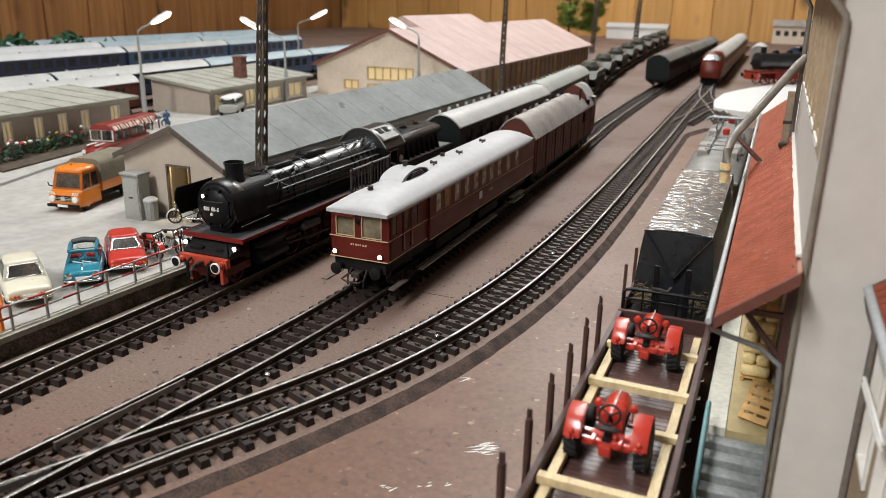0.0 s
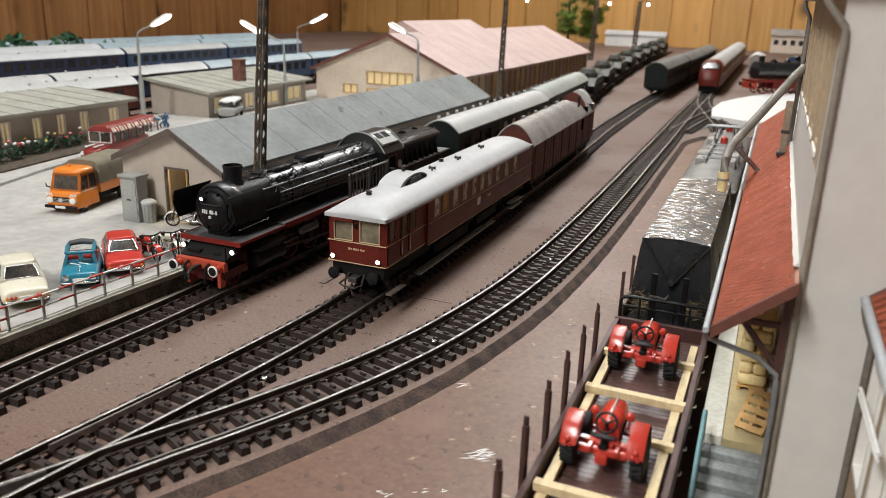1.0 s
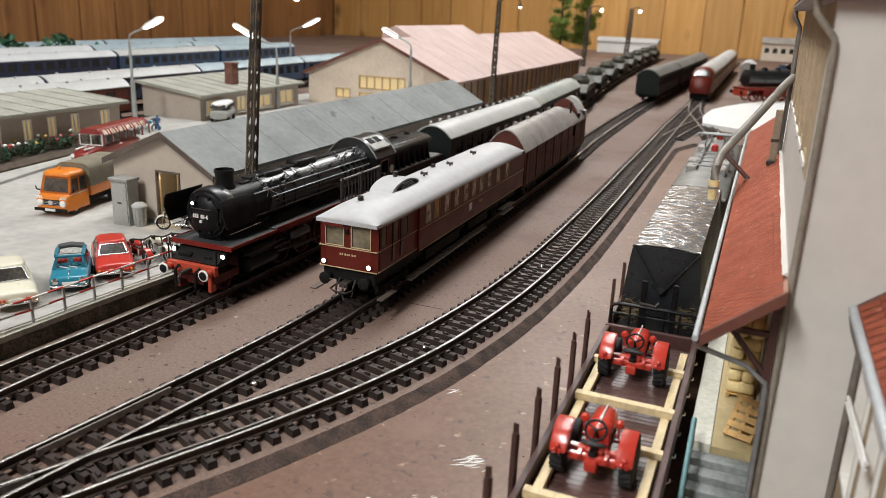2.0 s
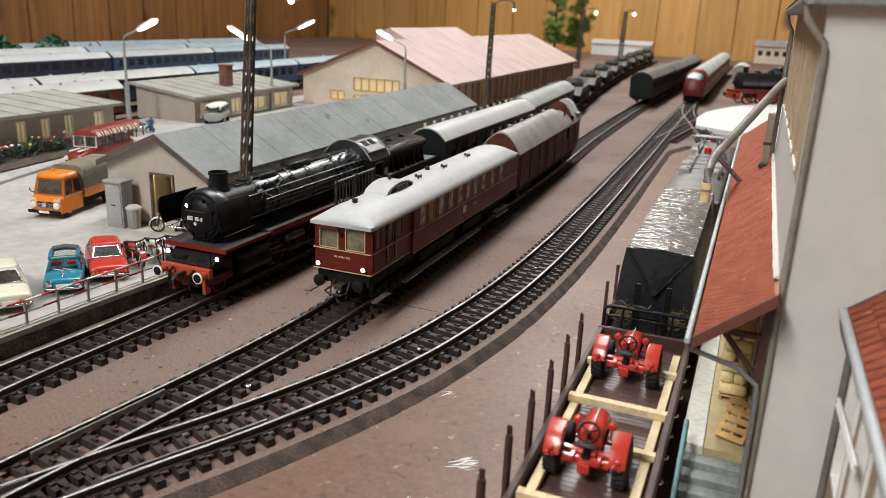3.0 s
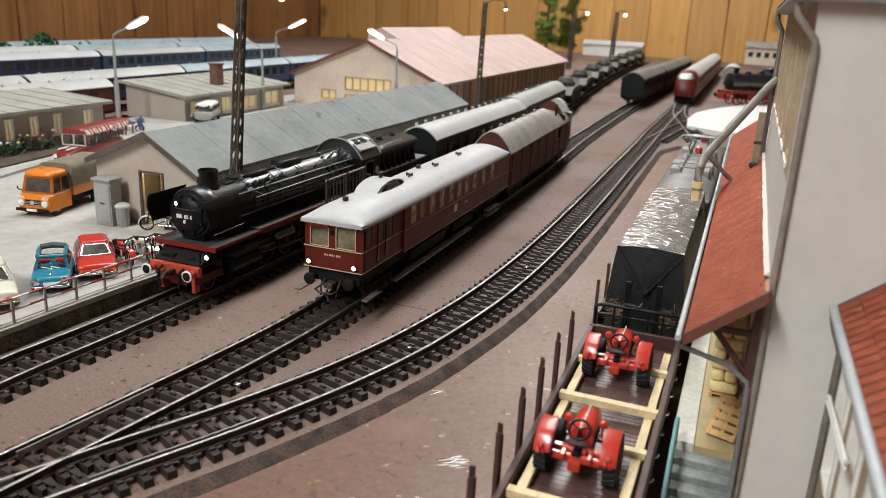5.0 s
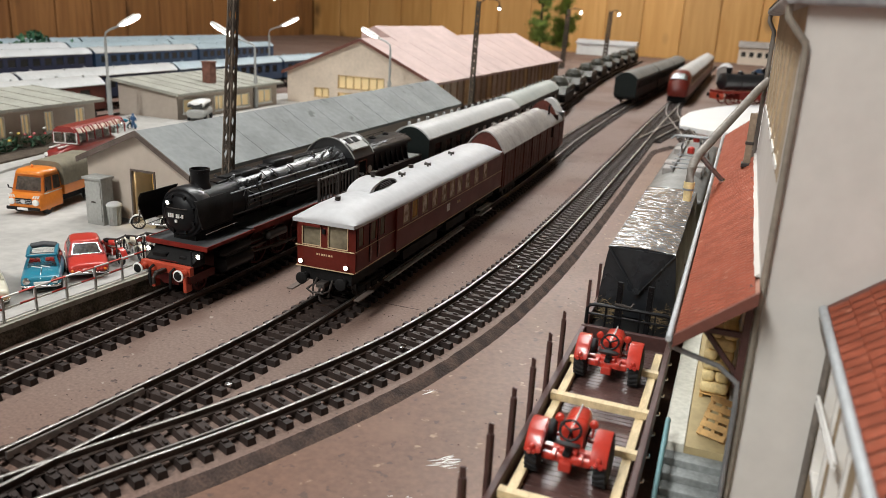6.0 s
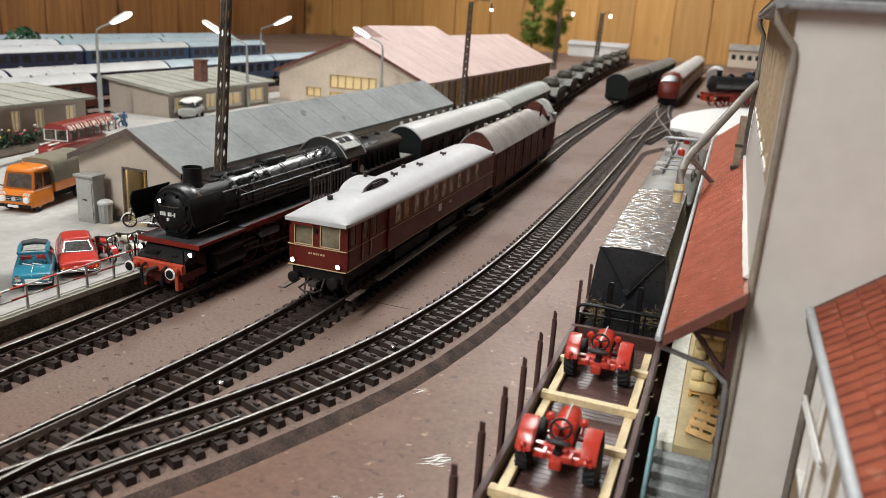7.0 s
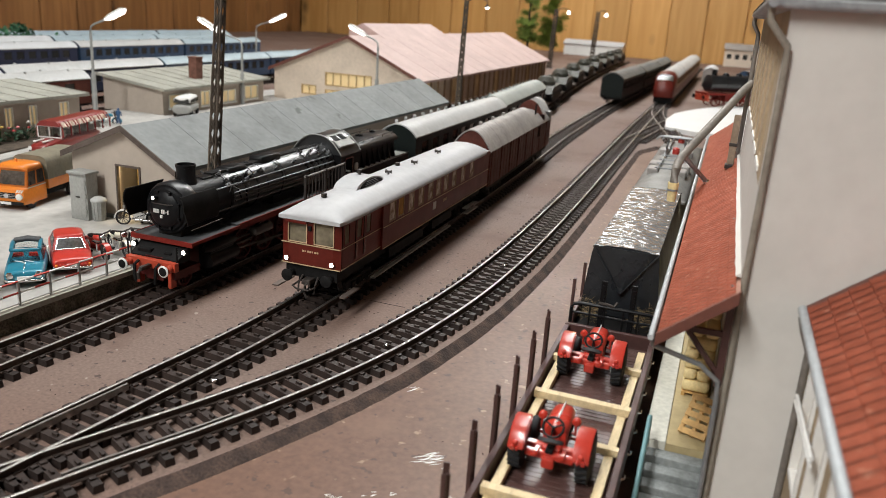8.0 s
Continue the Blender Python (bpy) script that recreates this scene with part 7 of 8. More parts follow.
    if open_top:
        for xs in (-1, 1):
            tube(bm, [(xs * h * 0.68, top[0][1], H - 1.0), (xs * h * 0.70, (top[0][1] + top[2][1]) / 2, H - 0.3), (xs * h * 0.68, top[2][1], H - 0.8)], 1.0, 8)
        tube(bm, [(-h * 0.7, top[0][1], H - 1.1), (0, top[0][1] + 0.6, H - 0.8), (h * 0.7, top[0][1], H - 1.1)], 0.6, 8)
        part("roof_frame", bm, body, c, "", 50)
        bm = B()
        for q in range(3):
            tube(bm, [(-h * 0.66, top[2][1] + 1.4 * q, H - 0.2 + 0.3 * (q == 1)), (0, top[2][1] + 1.4 * q - 0.8, H + 0.5), (h * 0.66, top[2][1] + 1.4 * q, H - 0.2)], 1.0, 8)
        part("folded_roof", bm, roof or body, c, "rolled-back dark fabric roof", 50)
        for xs in (-1, 1):
            bm = B()
            box(bm, xs * 3.6 - 2.6, xs * 3.6 + 2.6, -L * 0.56, -L * 0.50, 4, H * 0.74, 0.7)
            box(bm, xs * 3.6 - 2.6, xs * 3.6 + 2.6, -L * 0.50, -L * 0.38, 4, H * 0.45, 0.7)
            part("seat", bm, CARR, c, "red seat", 40)
    else:
        rows = []
        for s, z in ((1.02, H - 1.2), (1.0, H - 0.5), (0.9, H), (0.6, H + 0.25)):
            cy = (top[0][1] + top[2][1]) / 2
            r = []
            n = 20
            for i in range(n):
                a = 2 * math.pi * i / n
                sq = lambda v: math.copysign(abs(v) ** 0.45, v)
                r.append((h * 0.72 * s * sq(math.cos(a)), cy + (top[0][1] - top[2][1]) / 2 * s * sq(math.sin(a)), z))
            rows.append(r)
        loft(bm, rows)
        part("roof", bm, roof or body, c, "", 50)
    for yy in (0.5, -L - 0.5):
        bm = B()
        tube(bm, [(-h * 0.9, yy - math.copysign(1.6, yy + 1), 3.9), (-h * 0.75, yy, 3.9), (h * 0.75, yy, 3.9), (h * 0.9, yy - math.copysign(1.6, yy + 1), 3.9)], 0.55, 8)
        part("bumper", bm, CHROME, c, "chrome bumper", 50)
    for s in (-1, 1):
        if shows == "front":
            bm = B()
            lathe(bm, (s * h * 0.68, -0.9, belt * 0.72), (0, 1, 0), [(0, 1.6), (1.0, 1.5), (1.2, 1.0), (1.3, 0.3)], 16)
            part("headlight", bm, CHROME, c, "round chrome headlight", 40)
        else:
            for d in (0, 1.7, 3.2):
                bm = B()
                lathe(bm, (s * (h * 0.78 - d), -0.5, belt * 0.60), (0, 1, 0), [(0, 0.6), (0.8, 0.6), (1.0, 0.2)], 12)
                part("tail_light", bm, REDPAINT if d else ORANGE, c, "small red tail light", 40)
        for yy in (-L * 0.2, -L * 0.8):
            bm = B()
            lathe(bm, (s * (h - 2.4), yy, 3.2), (s, 0, 0), [(0, 2.6), (0.3, 3.2), (2.0, 3.2), (2.4, 2.5)], 20)
            wh = part("wheel", bm, TYRE, c, "", 35)
            bm = B()
            lathe(bm, (s * (h - 0.4), yy, 3.2), (s, 0, 0), [(0, 1.9), (0.5, 1.7), (0.7, 0.5)], 16)
            part("hubcap", bm, CHROME, wh, "", 40)
    bm = B()
    box(bm, -2.8, 2.8, -0.2, 0.35, 4.6, 5.9)
    part("number_plate", bm, WHITE, c, "blank white plate")
    if shows == "front":
        bm = B()
        tube(bm, [(0, -L * 0.28, belt + 0.4), (0, -L * 0.1, belt + 0.2), (0, -0.5, belt * 0.82)], 0.3, 6)
        part("bonnet_strip", bm, CHROME, c)
        for s in (-1, 1):
            bm = B()
            tube(bm, [(s * 2 - 1.5, ya + 0.6, belt + 0.5), (s * 2 + 2.2, ya + 0.4, belt + 1.4)], 0.25, 5)
            part("wiper", bm, WHITE, c)
    return c


car("saloon_car", -283.8, 222, -124, 50, 19.5, 15.5, CREAM, TAN, "cream saloon car with tan lower body, parked", "rear")
car("small_car", -281.5, 248, -137, 38, 17.0, 14.4, TEAL, TEAL, "teal small car with open dark roof and red seats", "front", DARKGREY, True)
car("saloon_car", -277, 272, -132, 48, 18.5, 14.6, CARR, CARR, "red coupe with chrome rear window frame, parked", "rear")


def truck():
    c = thing("flatbed_truck", -394, 341, SZ, 192, "orange small truck with grey-olive canvas cover", "truck")
    c.matrix_basis = at(-394, 341, SZ, 12)
    W = 10.8
    bm = B()
    rows = []
    for y, w, z0, z1 in ((0.0, 9.0, 4, 10.5), (0.8, 10.2, 3.5, 12.5), (4.5, 10.8, 3.5, 13.2), (5.5, 10.8, 3.5, 14), (22, 10.8, 3.5, 14)):
        rows.append([(-w, y, z0), (-w, y, z1 - 1.2), (-w + 1, y, z1), (w - 1, y, z1), (w, y, z1 - 1.2), (w, y, z0)])
    loft(bm, rows)
    part("cab_body", bm, ORANGE, c, "orange cab", 45)
    # glazed upper cab
    top = 24.0
    for k, (p0, p1, t0, t1) in enumerate((((-10.4, 4.6), (10.4, 4.6), (-9.2, 7.6), (9.2, 7.6)), ((10.5, 4.6), (10.5, 22), (9.4, 7.6), (9.4, 22)), ((-10.5, 22), (-10.5, 4.6), (-9.4, 22), (-9.4, 7.6)))):
        q = [(*p0, 13.4), (*p1, 13.4), (*t1, top), (*t0, top)]
        cols = 1 if k == 0 else 2
        for i in range(cols):
            a, b = i / cols, (i + 1) / cols
            L = lambda u, v: [(q[0][j] * (1 - u) + q[1][j] * u) * (1 - v) + (q[3][j] * (1 - u) + q[2][j] * u) * v for j in range(3)]
            qq = [L(a, 0), L(b, 0), L(b, 1), L(a, 1)]
            mar = 0.09
            inn = [L(a + (b - a) * mar, 0.1), L(b - (b - a) * mar, 0.1), L(b - (b - a) * mar, 0.86), L(a + (b - a) * mar, 0.86)]
            bm = B()
            vs, vi = [bm.verts.new(p) for p in qq], [bm.verts.new(p) for p in inn]
            for e in range(4):
                bm.faces.new((vs[e], vs[(e + 1) % 4], vi[(e + 1) % 4], vi[e]))
            bmesh.ops.solidify(bm, geom=bm.faces[:], thickness=0.6)
            fr = part("window_frame", bm, ORANGE, c)
            bm = B()
            bm.faces.new([bm.verts.new(p) for p in inn])
            bmesh.ops.solidify(bm, geom=bm.faces[:], thickness=0.2)
            part("window", bm, CARGLASS, fr)
    bm = B()
    rows = []
    for s, z in ((1.0, top - 0.2), (1.02, top + 0.8), (0.92, top + 2.4), (0.6, top + 3.2)):
        rows.append([(10.0 * s * math.copysign(abs(math.cos(a)) ** 0.4, math.cos(a)), 14.6 + 8.2 * s * math.copysign(abs(math.sin(a)) ** 0.4, math.sin(a)), z) for a in [2 * math.pi * i / 28 for i in range(28)]])
    loft(bm, rows)
    part("cab_roof", bm, ORANGE, c, "orange cab roof", 50)
    bm = B()
    lathe(bm, (-1, 12, top + 3), (0, 0, 1), [(0, 1.0), (0.4, 1.0), (0.5, 0.7), (1.8, 0.7), (2.2, 0.3)], 12)
    part("beacon", bm, ORANGE, c, "amber beacon", 40)
    bm = B()
    box(bm, -5.4, 5.4, -0.5, 0.6, 7.0, 10.6, 0.4)
    gr = part("grille", bm, BLACKMATT, c, "dark grille")
    for k in range(3):
        bm = B()
        box(bm, -5.6, 5.6, -0.75, -0.45, 7.5 + k, 7.8 + k)
        part("grille_bar", bm, CHROME, gr)
    bm = B()
    lathe(bm, (0, -0.4, 8.9), (0, -1, 0), [(0, 1.5), (0.6, 1.5), (0.7, 1.2)], 18)
    part("round_emblem", bm, CHROME, gr, "plain round chrome disc", 40)
    for s in (-1, 1):
        bm = B()
        lathe(bm, (s * 7.8, 0.8, 8.4), (0, -1, 0), [(0, 2.0), (1.4, 2.0), (1.6, 1.6), (1.8, 0.4)], 18)
        part("headlight", bm, WHITE, c, "round white headlight", 40)
        for k in range(3):
            bm = B()
            prism(bm, [(s * 5.6 + s * k * 1.5, 10.9), (s * 6.4 + s * k * 1.5, 10.9), (s * 7.4 + s * k * 1.5, 12.6), (s * 6.6 + s * k * 1.5, 12.6)], "y", 0.1 + 0.05 * k, 0.72)
            part("warning_stripe", bm, WHITE, c, "white warning stripe")
        bm = B()
        box(bm, s * 10.75 - 0.15, s * 10.75 + 0.15, 4.5, 22, 13.0, 13.5)
        part("side_strip", bm, CREAM, c)
    bm = B()
    box(bm, -11, 11, -1.6, -0.5, 3.6, 5.6, 0.4)
    part("bumper", bm, BLACK, c, "black bumper")
    bm = B()
    box(bm, -3.4, 3.4, -1.9, -1.61, 3.8, 5.4)
    part("number_plate", bm, WHITE, c, "blank white plate")
    bm = B()
    box(bm, -11.6, 11.6, 23.5, 62, 9, 15.5, 0.4)
    bed = part("bed", bm, ORANGE, c, "orange drop sides")
    bm = B()
    rows = []
    for j in range(13):
        y = 23.2 + 39 * j / 12
        sag = 0.5 * math.sin(j * math.pi / 2) ** 2
        r = [(-11.8, y, 15.0)]
        for k in range(11):
            a = math.pi * k / 10
            r.append((-11.6 * math.copysign(abs(math.cos(a)) ** 0.45, math.cos(a)), y, 21 + (8.6 - sag) * math.sin(a) ** 0.6))
        r.append((11.8, y, 15.0))
        rows.append(r)
    loft(bm, rows)
    part("canvas_cover", bm, CANVAS, c, "grey-olive canvas cover", 50)
    bm = B()
    box(bm, -8, 8, 4, 60, 4.5, 8.9)
    part("chassis", bm, BLACKMATT, c)
    for s in (-1, 1):
        for y in (8.5, 50):
            bm = B()
            lathe(bm, (s * 7.6, y, 4.6), (s, 0, 0), [(0, 3.8), (0.4, 4.6), (2.6, 4.6), (3.0, 3.6)], 22)
            wh = part("wheel", bm, TYRE, c, "", 35)
            bm = B()
            lathe(bm, (s * 10.2, y, 4.6), (s, 0, 0), [(0, 2.6), (0.4, 2.2), (0.5, 0.8)], 16)
            part("hub", bm, ORANGE, wh, "", 40)
        bm = B()
        tube(bm, [(s * 10.4, 6, 14.5), (s * 12.6, 4.6, 15.5), (s * 12.8, 4.4, 17.5)], 0.4, 6)
        part("mirror", bm, BLACK, c)
    return c


truck()


def bus():
    c = thing("touring_bus", -516, 478, SZ + 2.01, 20, "red and white touring bus with roof windows", "bus")
    L, h = 96.0, 12.5
    bm = B()
    loft(bm, [[(-w, y, 3.5), (-w, y, z * 0.8), (-w * 0.8, y, z), (w * 0.8, y, z), (w, y, z * 0.8), (w, y, 3.5)] for y, w, z in ((0, 6, 10), (2, 8, 12), (16, 10, 14), (20, h, 15), (L, h, 15))])
    rounded(part("body", bm, BUSRED, c, "red body", 180))
    for k in range(7):
        y = 20 + k * 12.4
        for s in (-1, 1):
            bm = B()
            tube(bm, [(s * h * 0.98, y, 15), (s * h * 0.95, y, 24), (s * h * 0.7, y, 28)], 0.7, 6)
            part("pillar", bm, BUSRED, c, "", 50)
    for s in (-1, 1):
        bm = B()
        box(bm, s * h * 0.93 - 0.2, s * h * 0.93 + 0.2, 21, L - 3, 15.1, 23.6)
        part("side_window", bm, GLASS, c)
        bm = B()
        loft(bm, [[(s * h * 0.95, y, 23.8), (s * h * 0.72, y, 27.6), (s * h * 0.66, y, 27.2), (s * h * 0.9, y, 23.8)] for y in (22, L - 4)])
        part("roof_window", bm, FOGPANE, c, "milky roof window band")
        for k in range(6):
            bm = B()
            y = 28 + k * 12.4
            tube(bm, [(s * h * 0.97, y, 23.6), (s * h * 0.86, y, 26.2), (s * h * 0.66, y, 28.2)], 0.6, 6)
            part("roof_bar", bm, BUSRED, c, "", 50)
    bm = B()
    box(bm, -h * 0.86, h * 0.86, 19.2, 19.6, 15, 24.5)
    ws = part("windscreen", bm, GLASS, c)
    bm = B()
    rim(bm, "y", 18.6, 19.19, -h * 0.9, h * 0.9, 14.6, 25, 0.8)
    box(bm, -0.4, 0.4, 18.6, 19.19, 15, 25)
    part("windscreen_frame", bm, WHITE, ws)
    for k in range(6):
        for s in (-1, 1):
            bm = B()
            box(bm, s * 5.5 - 3.6, s * 5.5 + 3.6, 27 + 11 * k, 29 + 11 * k, 15.0, 20.5, 0.6)
            part("seat", bm, COPING, c, "pale seat", 40)
    bm = B()
    prism(bm, [(-h * 0.74, 27.2), (h * 0.74, 27.2), (h * 0.5, 29.4), (-h * 0.5, 29.4)], "y", 18, L)
    part("roof", bm, BUSRED, c, "red roof")
    bm = B()
    prism(bm, [(-h * 0.9, 24.6), (h * 0.9, 24.6), (h * 0.74, 27.4), (-h * 0.74, 27.4)], "y", 18.2, 22)
    part("front_header", bm, BUSRED, c)
    for s in (-1, 1):
        bm = B()
        lathe(bm, (s * 6.5, 1.6, 8), (0, -1, 0), [(0, 1.8), (1.2, 1.8), (1.4, 1.2)], 14)
        part("headlight", bm, WHITE, c, "", 40)
        bm = B()
        box(bm, s * 4 - 1.2, s * 4 + 1.2, 3, 17, 13.0, 14.1, 0.4)
        part("bonnet_strip", bm, WHITE, c, "white bonnet flash")
        for y in (10, L - 18):
            bm = B()
            lathe(bm, (s * 8.6, y, 4.8), (s, 0, 0), [(0, 4.0), (0.4, 4.8), (2.6, 4.8), (3.0, 3.8)], 18)
            part("wheel", bm, TYRE, c, "", 35)
    return c


bus().matrix_basis = at(-498, 462, SZ, 13) @ Matrix.Diagonal((0.9, 0.95, 0.92, 1))


def small_van():
    c = thing("minibus", -556, 716, SZ, -10, "white and pale grey minibus by the house", "van")
    bm = B()
    loft(bm, [[(-w, y, 3), (-w, y, z * 0.7), (-w * 0.85, y, z), (w * 0.85, y, z), (w, y, z * 0.7), (w, y, 3)] for y, w, z in ((0, 8, 11), (1, 9.4, 13), (3, 9.8, 14), (46, 9.8, 14), (48, 9, 12))])
    rounded(part("body", bm, GREYPAINT, c, "pale lower body", 180))
    bm = B()
    loft(bm, [[(-w, y, 13.9), (-w * 0.9, y, 20), (-w * 0.6, y, z), (w * 0.6, y, z), (w * 0.9, y, 20), (w, y, 13.9)] for y, w, z in ((2, 9.2, 20.5), (5, 9.2, 22.2), (44, 9.2, 22.2), (47, 8.8, 20.5))])
    rounded(part("upper_body", bm, WHITE, c, "white upper body", 180))
    for s in (-1, 1):
        for k in range(4):
            bm = B()
            box(bm, s * 8.9 - 0.3, s * 8.9 + 0.3, 7 + 9.4 * k, 14.6 + 9.4 * k, 14.8, 19)
            part("window", bm, GLASSD, c)
        for y in (9, 38):
            bm = B()
            lathe(bm, (s * 7, y, 3.6), (s, 0, 0), [(0, 3.0), (0.4, 3.6), (2.2, 3.6), (2.6, 2.8)], 18)
            part("wheel", bm, TYRE, c, "", 35)
    bm = B()
    loft(bm, [[(-7.6, 2.2, 15), (-6.6, 3.2, 19.6), (6.6, 3.2, 19.6), (7.6, 2.2, 15)], [(-7.6, 1.6, 15), (-6.6, 2.6, 19.6), (6.6, 2.6, 19.6), (7.6, 1.6, 15)]])
    part("windscreen", bm, GLASSD, c)
    return c


small_van().matrix_basis = at(-556, 712, SZ, 24) @ Matrix.Diagonal((1.08, 0.9, 1.0, 1))

# switch cabinet and bin by the shed
cabn = thing("switch_cabinet", -345, 351, SZ, 0, "grey switch cabinet with overhanging lid", "cabinet")
cabn.matrix_basis = at(-345, 351, SZ) @ Matrix.Diagonal((0.74, 0.85, 1.0, 1))
bm = B()
box(bm, -8.5, 8.5, -5, 5.5, 0, 27, 0.3)
part("body", bm, GREYPAINT, cabn)
bm = B()
box(bm, -9.6, 9.6, -6.4, 6.4, 27, 28.6, 0.4)
part("lid", bm, GREYPAINT, cabn)
bm = B()
box(bm, -7.4, 7.2, -5.5, -5.01, 2, 25.6, 0.1)
dr = part("door", bm, GREYPAINT, cabn)
for z in (5, 14, 22):
    bm = B()
    box(bm, 6.2, 8.2, -6.1, -5.51, z, z + 2, 0.1)
    part("hinge", bm, GREYPAINT, dr)
bm = B()
box(bm, -2, 2, -6.0, -5.51, 13.4, 14.2, 0.1)
part("handle", bm, STEELD, dr)
binn = thing("dustbin", -335.5, 352, SZ, 0, "small ribbed grey dustbin with lid", "bin")
bm = B()
lathe(bm, (0, 0, 0), (0, 0, 1), [(0, 3.4), (11, 4.0), (11.1, 4.4), (11.8, 4.4)], 20)
part("body", bm, GREYPAINT, binn, "", 40)
bm = B()
lathe(bm, (0, 0, 11.81), (0, 0, 1), [(0, 4.6), (1, 4.4), (2.2, 2.6), (2.5, 0.4)], 20)
part("lid", bm, ROOFLIGHT, binn, "pale lid", 40)
for k in range(12):
    bm = B()
    a = 2 * math.pi * k / 12
    tube(bm, [(3.5 * math.cos(a), 3.5 * math.sin(a), 0.5), (4.05 * math.cos(a), 4.05 * math.sin(a), 10.8)], 0.25, 5)
    part("rib", bm, GREYPAINT, binn)


def motorcycle(x, y, rz, colour, label):
    c = thing("motorcycle", x, y, SZ, rz, label, "motorcycle", "parked motorcycles")
    c.matrix_basis = at(x, y, SZ, rz) @ Matrix.Diagonal((1.25, 1.12, 1.12, 1))
    for yy in (0, 15):
        bm = B()
        loop = [(0, yy + 3.4 * math.cos(a), 3.6 + 3.4 * math.sin(a)) for a in [2 * math.pi * k / 20 for k in range(21)]]
        tube(bm, loop, 0.5, 6)
        for k in range(5):
            a = math.pi * k / 5
            tube(bm, [(0, yy + 3.2 * math.cos(a), 3.6 + 3.2 * math.sin(a)), (0, yy - 3.2 * math.cos(a), 3.6 - 3.2 * math.sin(a))], 0.12, 4)
        part("wheel", bm, TYRE, c, "", 50)
        bm = B()
        prism(bm, [(yy + 4.4 * math.cos(a), 3.6 + 4.4 * math.sin(a)) for a in [math.pi * k / 10 for k in range(11)]] + [(yy + 3.9 * math.cos(a), 3.6 + 3.9 * math.sin(a)) for a in [math.pi * k / 10 for k in range(10, -1, -1)]], "x", -1.1, 1.1)
        part("mudguard", bm, colour, c)
    bm = B()
    ball(bm, (0, 6, 9.2), 1, 1.7, 3.4, 1.6, 12, 8)
    part("tank", bm, colour, c, "", 60)
    bm = B()
    ball(bm, (0, 11, 9.0), 1, 1.6, 3.2, 0.9, 12, 8)
    part("saddle", bm, BLACK, c, "", 60)
    bm = B()
    box(bm, -1.5, 1.5, 5, 10.5, 2.6, 7, 0.6)
    part("engine", bm, CHROME, c)
    bm = B()
    tube(bm, [(-4, 3, 12.5), (-2.6, 2, 12.2), (0, 2, 11.6), (2.6, 2, 12.2), (4, 3, 12.5)], 0.4, 6)
    for s in (-1, 1):
        tube(bm, [(s * 0.9, 0, 3.6), (s * 1.0, 2, 11.6)], 0.4, 6)
    part("handlebar", bm, STEELD, c, "", 50)
    bm = B()
    lathe(bm, (0, 1.8, 10.4), (0, -1, 0), [(0, 1.0), (1.2, 1.4), (1.5, 1.2)], 12)
    part("headlamp", bm, CHROME, c, "", 40)
    bm = B()
    tube(bm, [(1.6, 6, 3), (1.8, 12, 2.6), (1.8, 18, 2.8)], 0.5, 6)
    part("exhaust", bm, CHROME, c, "", 50)
    return c


motorcycle(-281, 297, 70, CARR, "red motorcycle with chrome engine, parked")
motorcycle(-276, 306, 66, CREAM, "cream motorcycle with chrome engine, parked")
motorcycle(-271, 314, 62, WHITE, "white motorcycle with chrome engine, parked")
motorcycle(-318, 352, -60, WHITE, "white scooter parked by the shed wall")


def figurine(name, x, y, z, rz, material, label, lean=0.0, arms=True):
    """A plain toy figure in one mesh."""
    bm = B()
    for s in (-1, 1):
        tube(bm, [(s * 1.4, 0, 0.4), (s * 1.2, 0.2, 5), (s * 0.9, 0, 9.6)], 1.1, 8)
        tube(bm, [(s * 2.4, 0, 16.4), (s * 3.1, -0.6, 13), (s * 2.6, -2.4, 10.4)], 0.75, 8)
    lathe(bm, (0, 0, 9), (0, 0, 1), [(0, 1.9), (2, 1.8), (6, 2.5), (8, 2.2), (8.6, 0.9)], 14)
    ball(bm, (0, 0, 19.2), 1.5, 1, 1, 1.15, 12, 8)
    ob = tagged(part(name, bm, material, None, "", 60), label, "figurine")
    ob.matrix_basis = at(x, y, z, rz)
    return ob


figurine("toy_figure", -273, 197, SZ, 30, ORANGE, "plain orange toy figure standing by the railing")
motorcycle(-563, 622, 120, TEAL, "blue motorcycle under a toy figure")
figurine("toy_figure", -560, 621, SZ + 3.0, 200, mat("figure_blue", (0.04, 0.11, 0.24), 0.6), "plain blue toy figure sitting on a motorcycle").matrix_basis = at(-560, 621, SZ + 3.0, 200) @ Matrix.Diagonal((0.8, 0.8, 0.72, 1))

# striped railing on the coping
rl = thing("street_railing", 0, 0, 0, 0, "red and white striped tube railing on posts", "railing")
line = [(q, d) for q, d in spline([(-270.2, 60), (-269.2, 190), (-267.3, 215), (-266, 240), (-263.6, 270), (-261, 305), (-260.6, 330)], 3.9)]
for k in range(0, len(line), 4):
    q = line[k][0]
    bm = B()
    box(bm, q.x - 0.45, q.x + 0.45, q.y - 0.45, q.y + 0.45, 9.6, 20.6)
    part("post", bm, ROOFLIGHT, rl)
for z in (20.4, 15.4):
    for j in range(0, len(line) - 2, 2):
        bm = B()
        tube(bm, [(line[j][0].x, line[j][0].y, z), (line[j + 1][0].x, line[j + 1][0].y, z), (line[j + 2][0].x, line[j + 2][0].y, z)], 0.5, 6)
        part("rail_section", bm, REDPAINT if (j // 2) % 2 else WHITE, rl, "", 60)
bm = B()
tube(bm, [(q.x, q.y, 10.6) for q, d in line], 0.25, 5)
part("lower_wire", bm, ROOFLIGHT, rl)


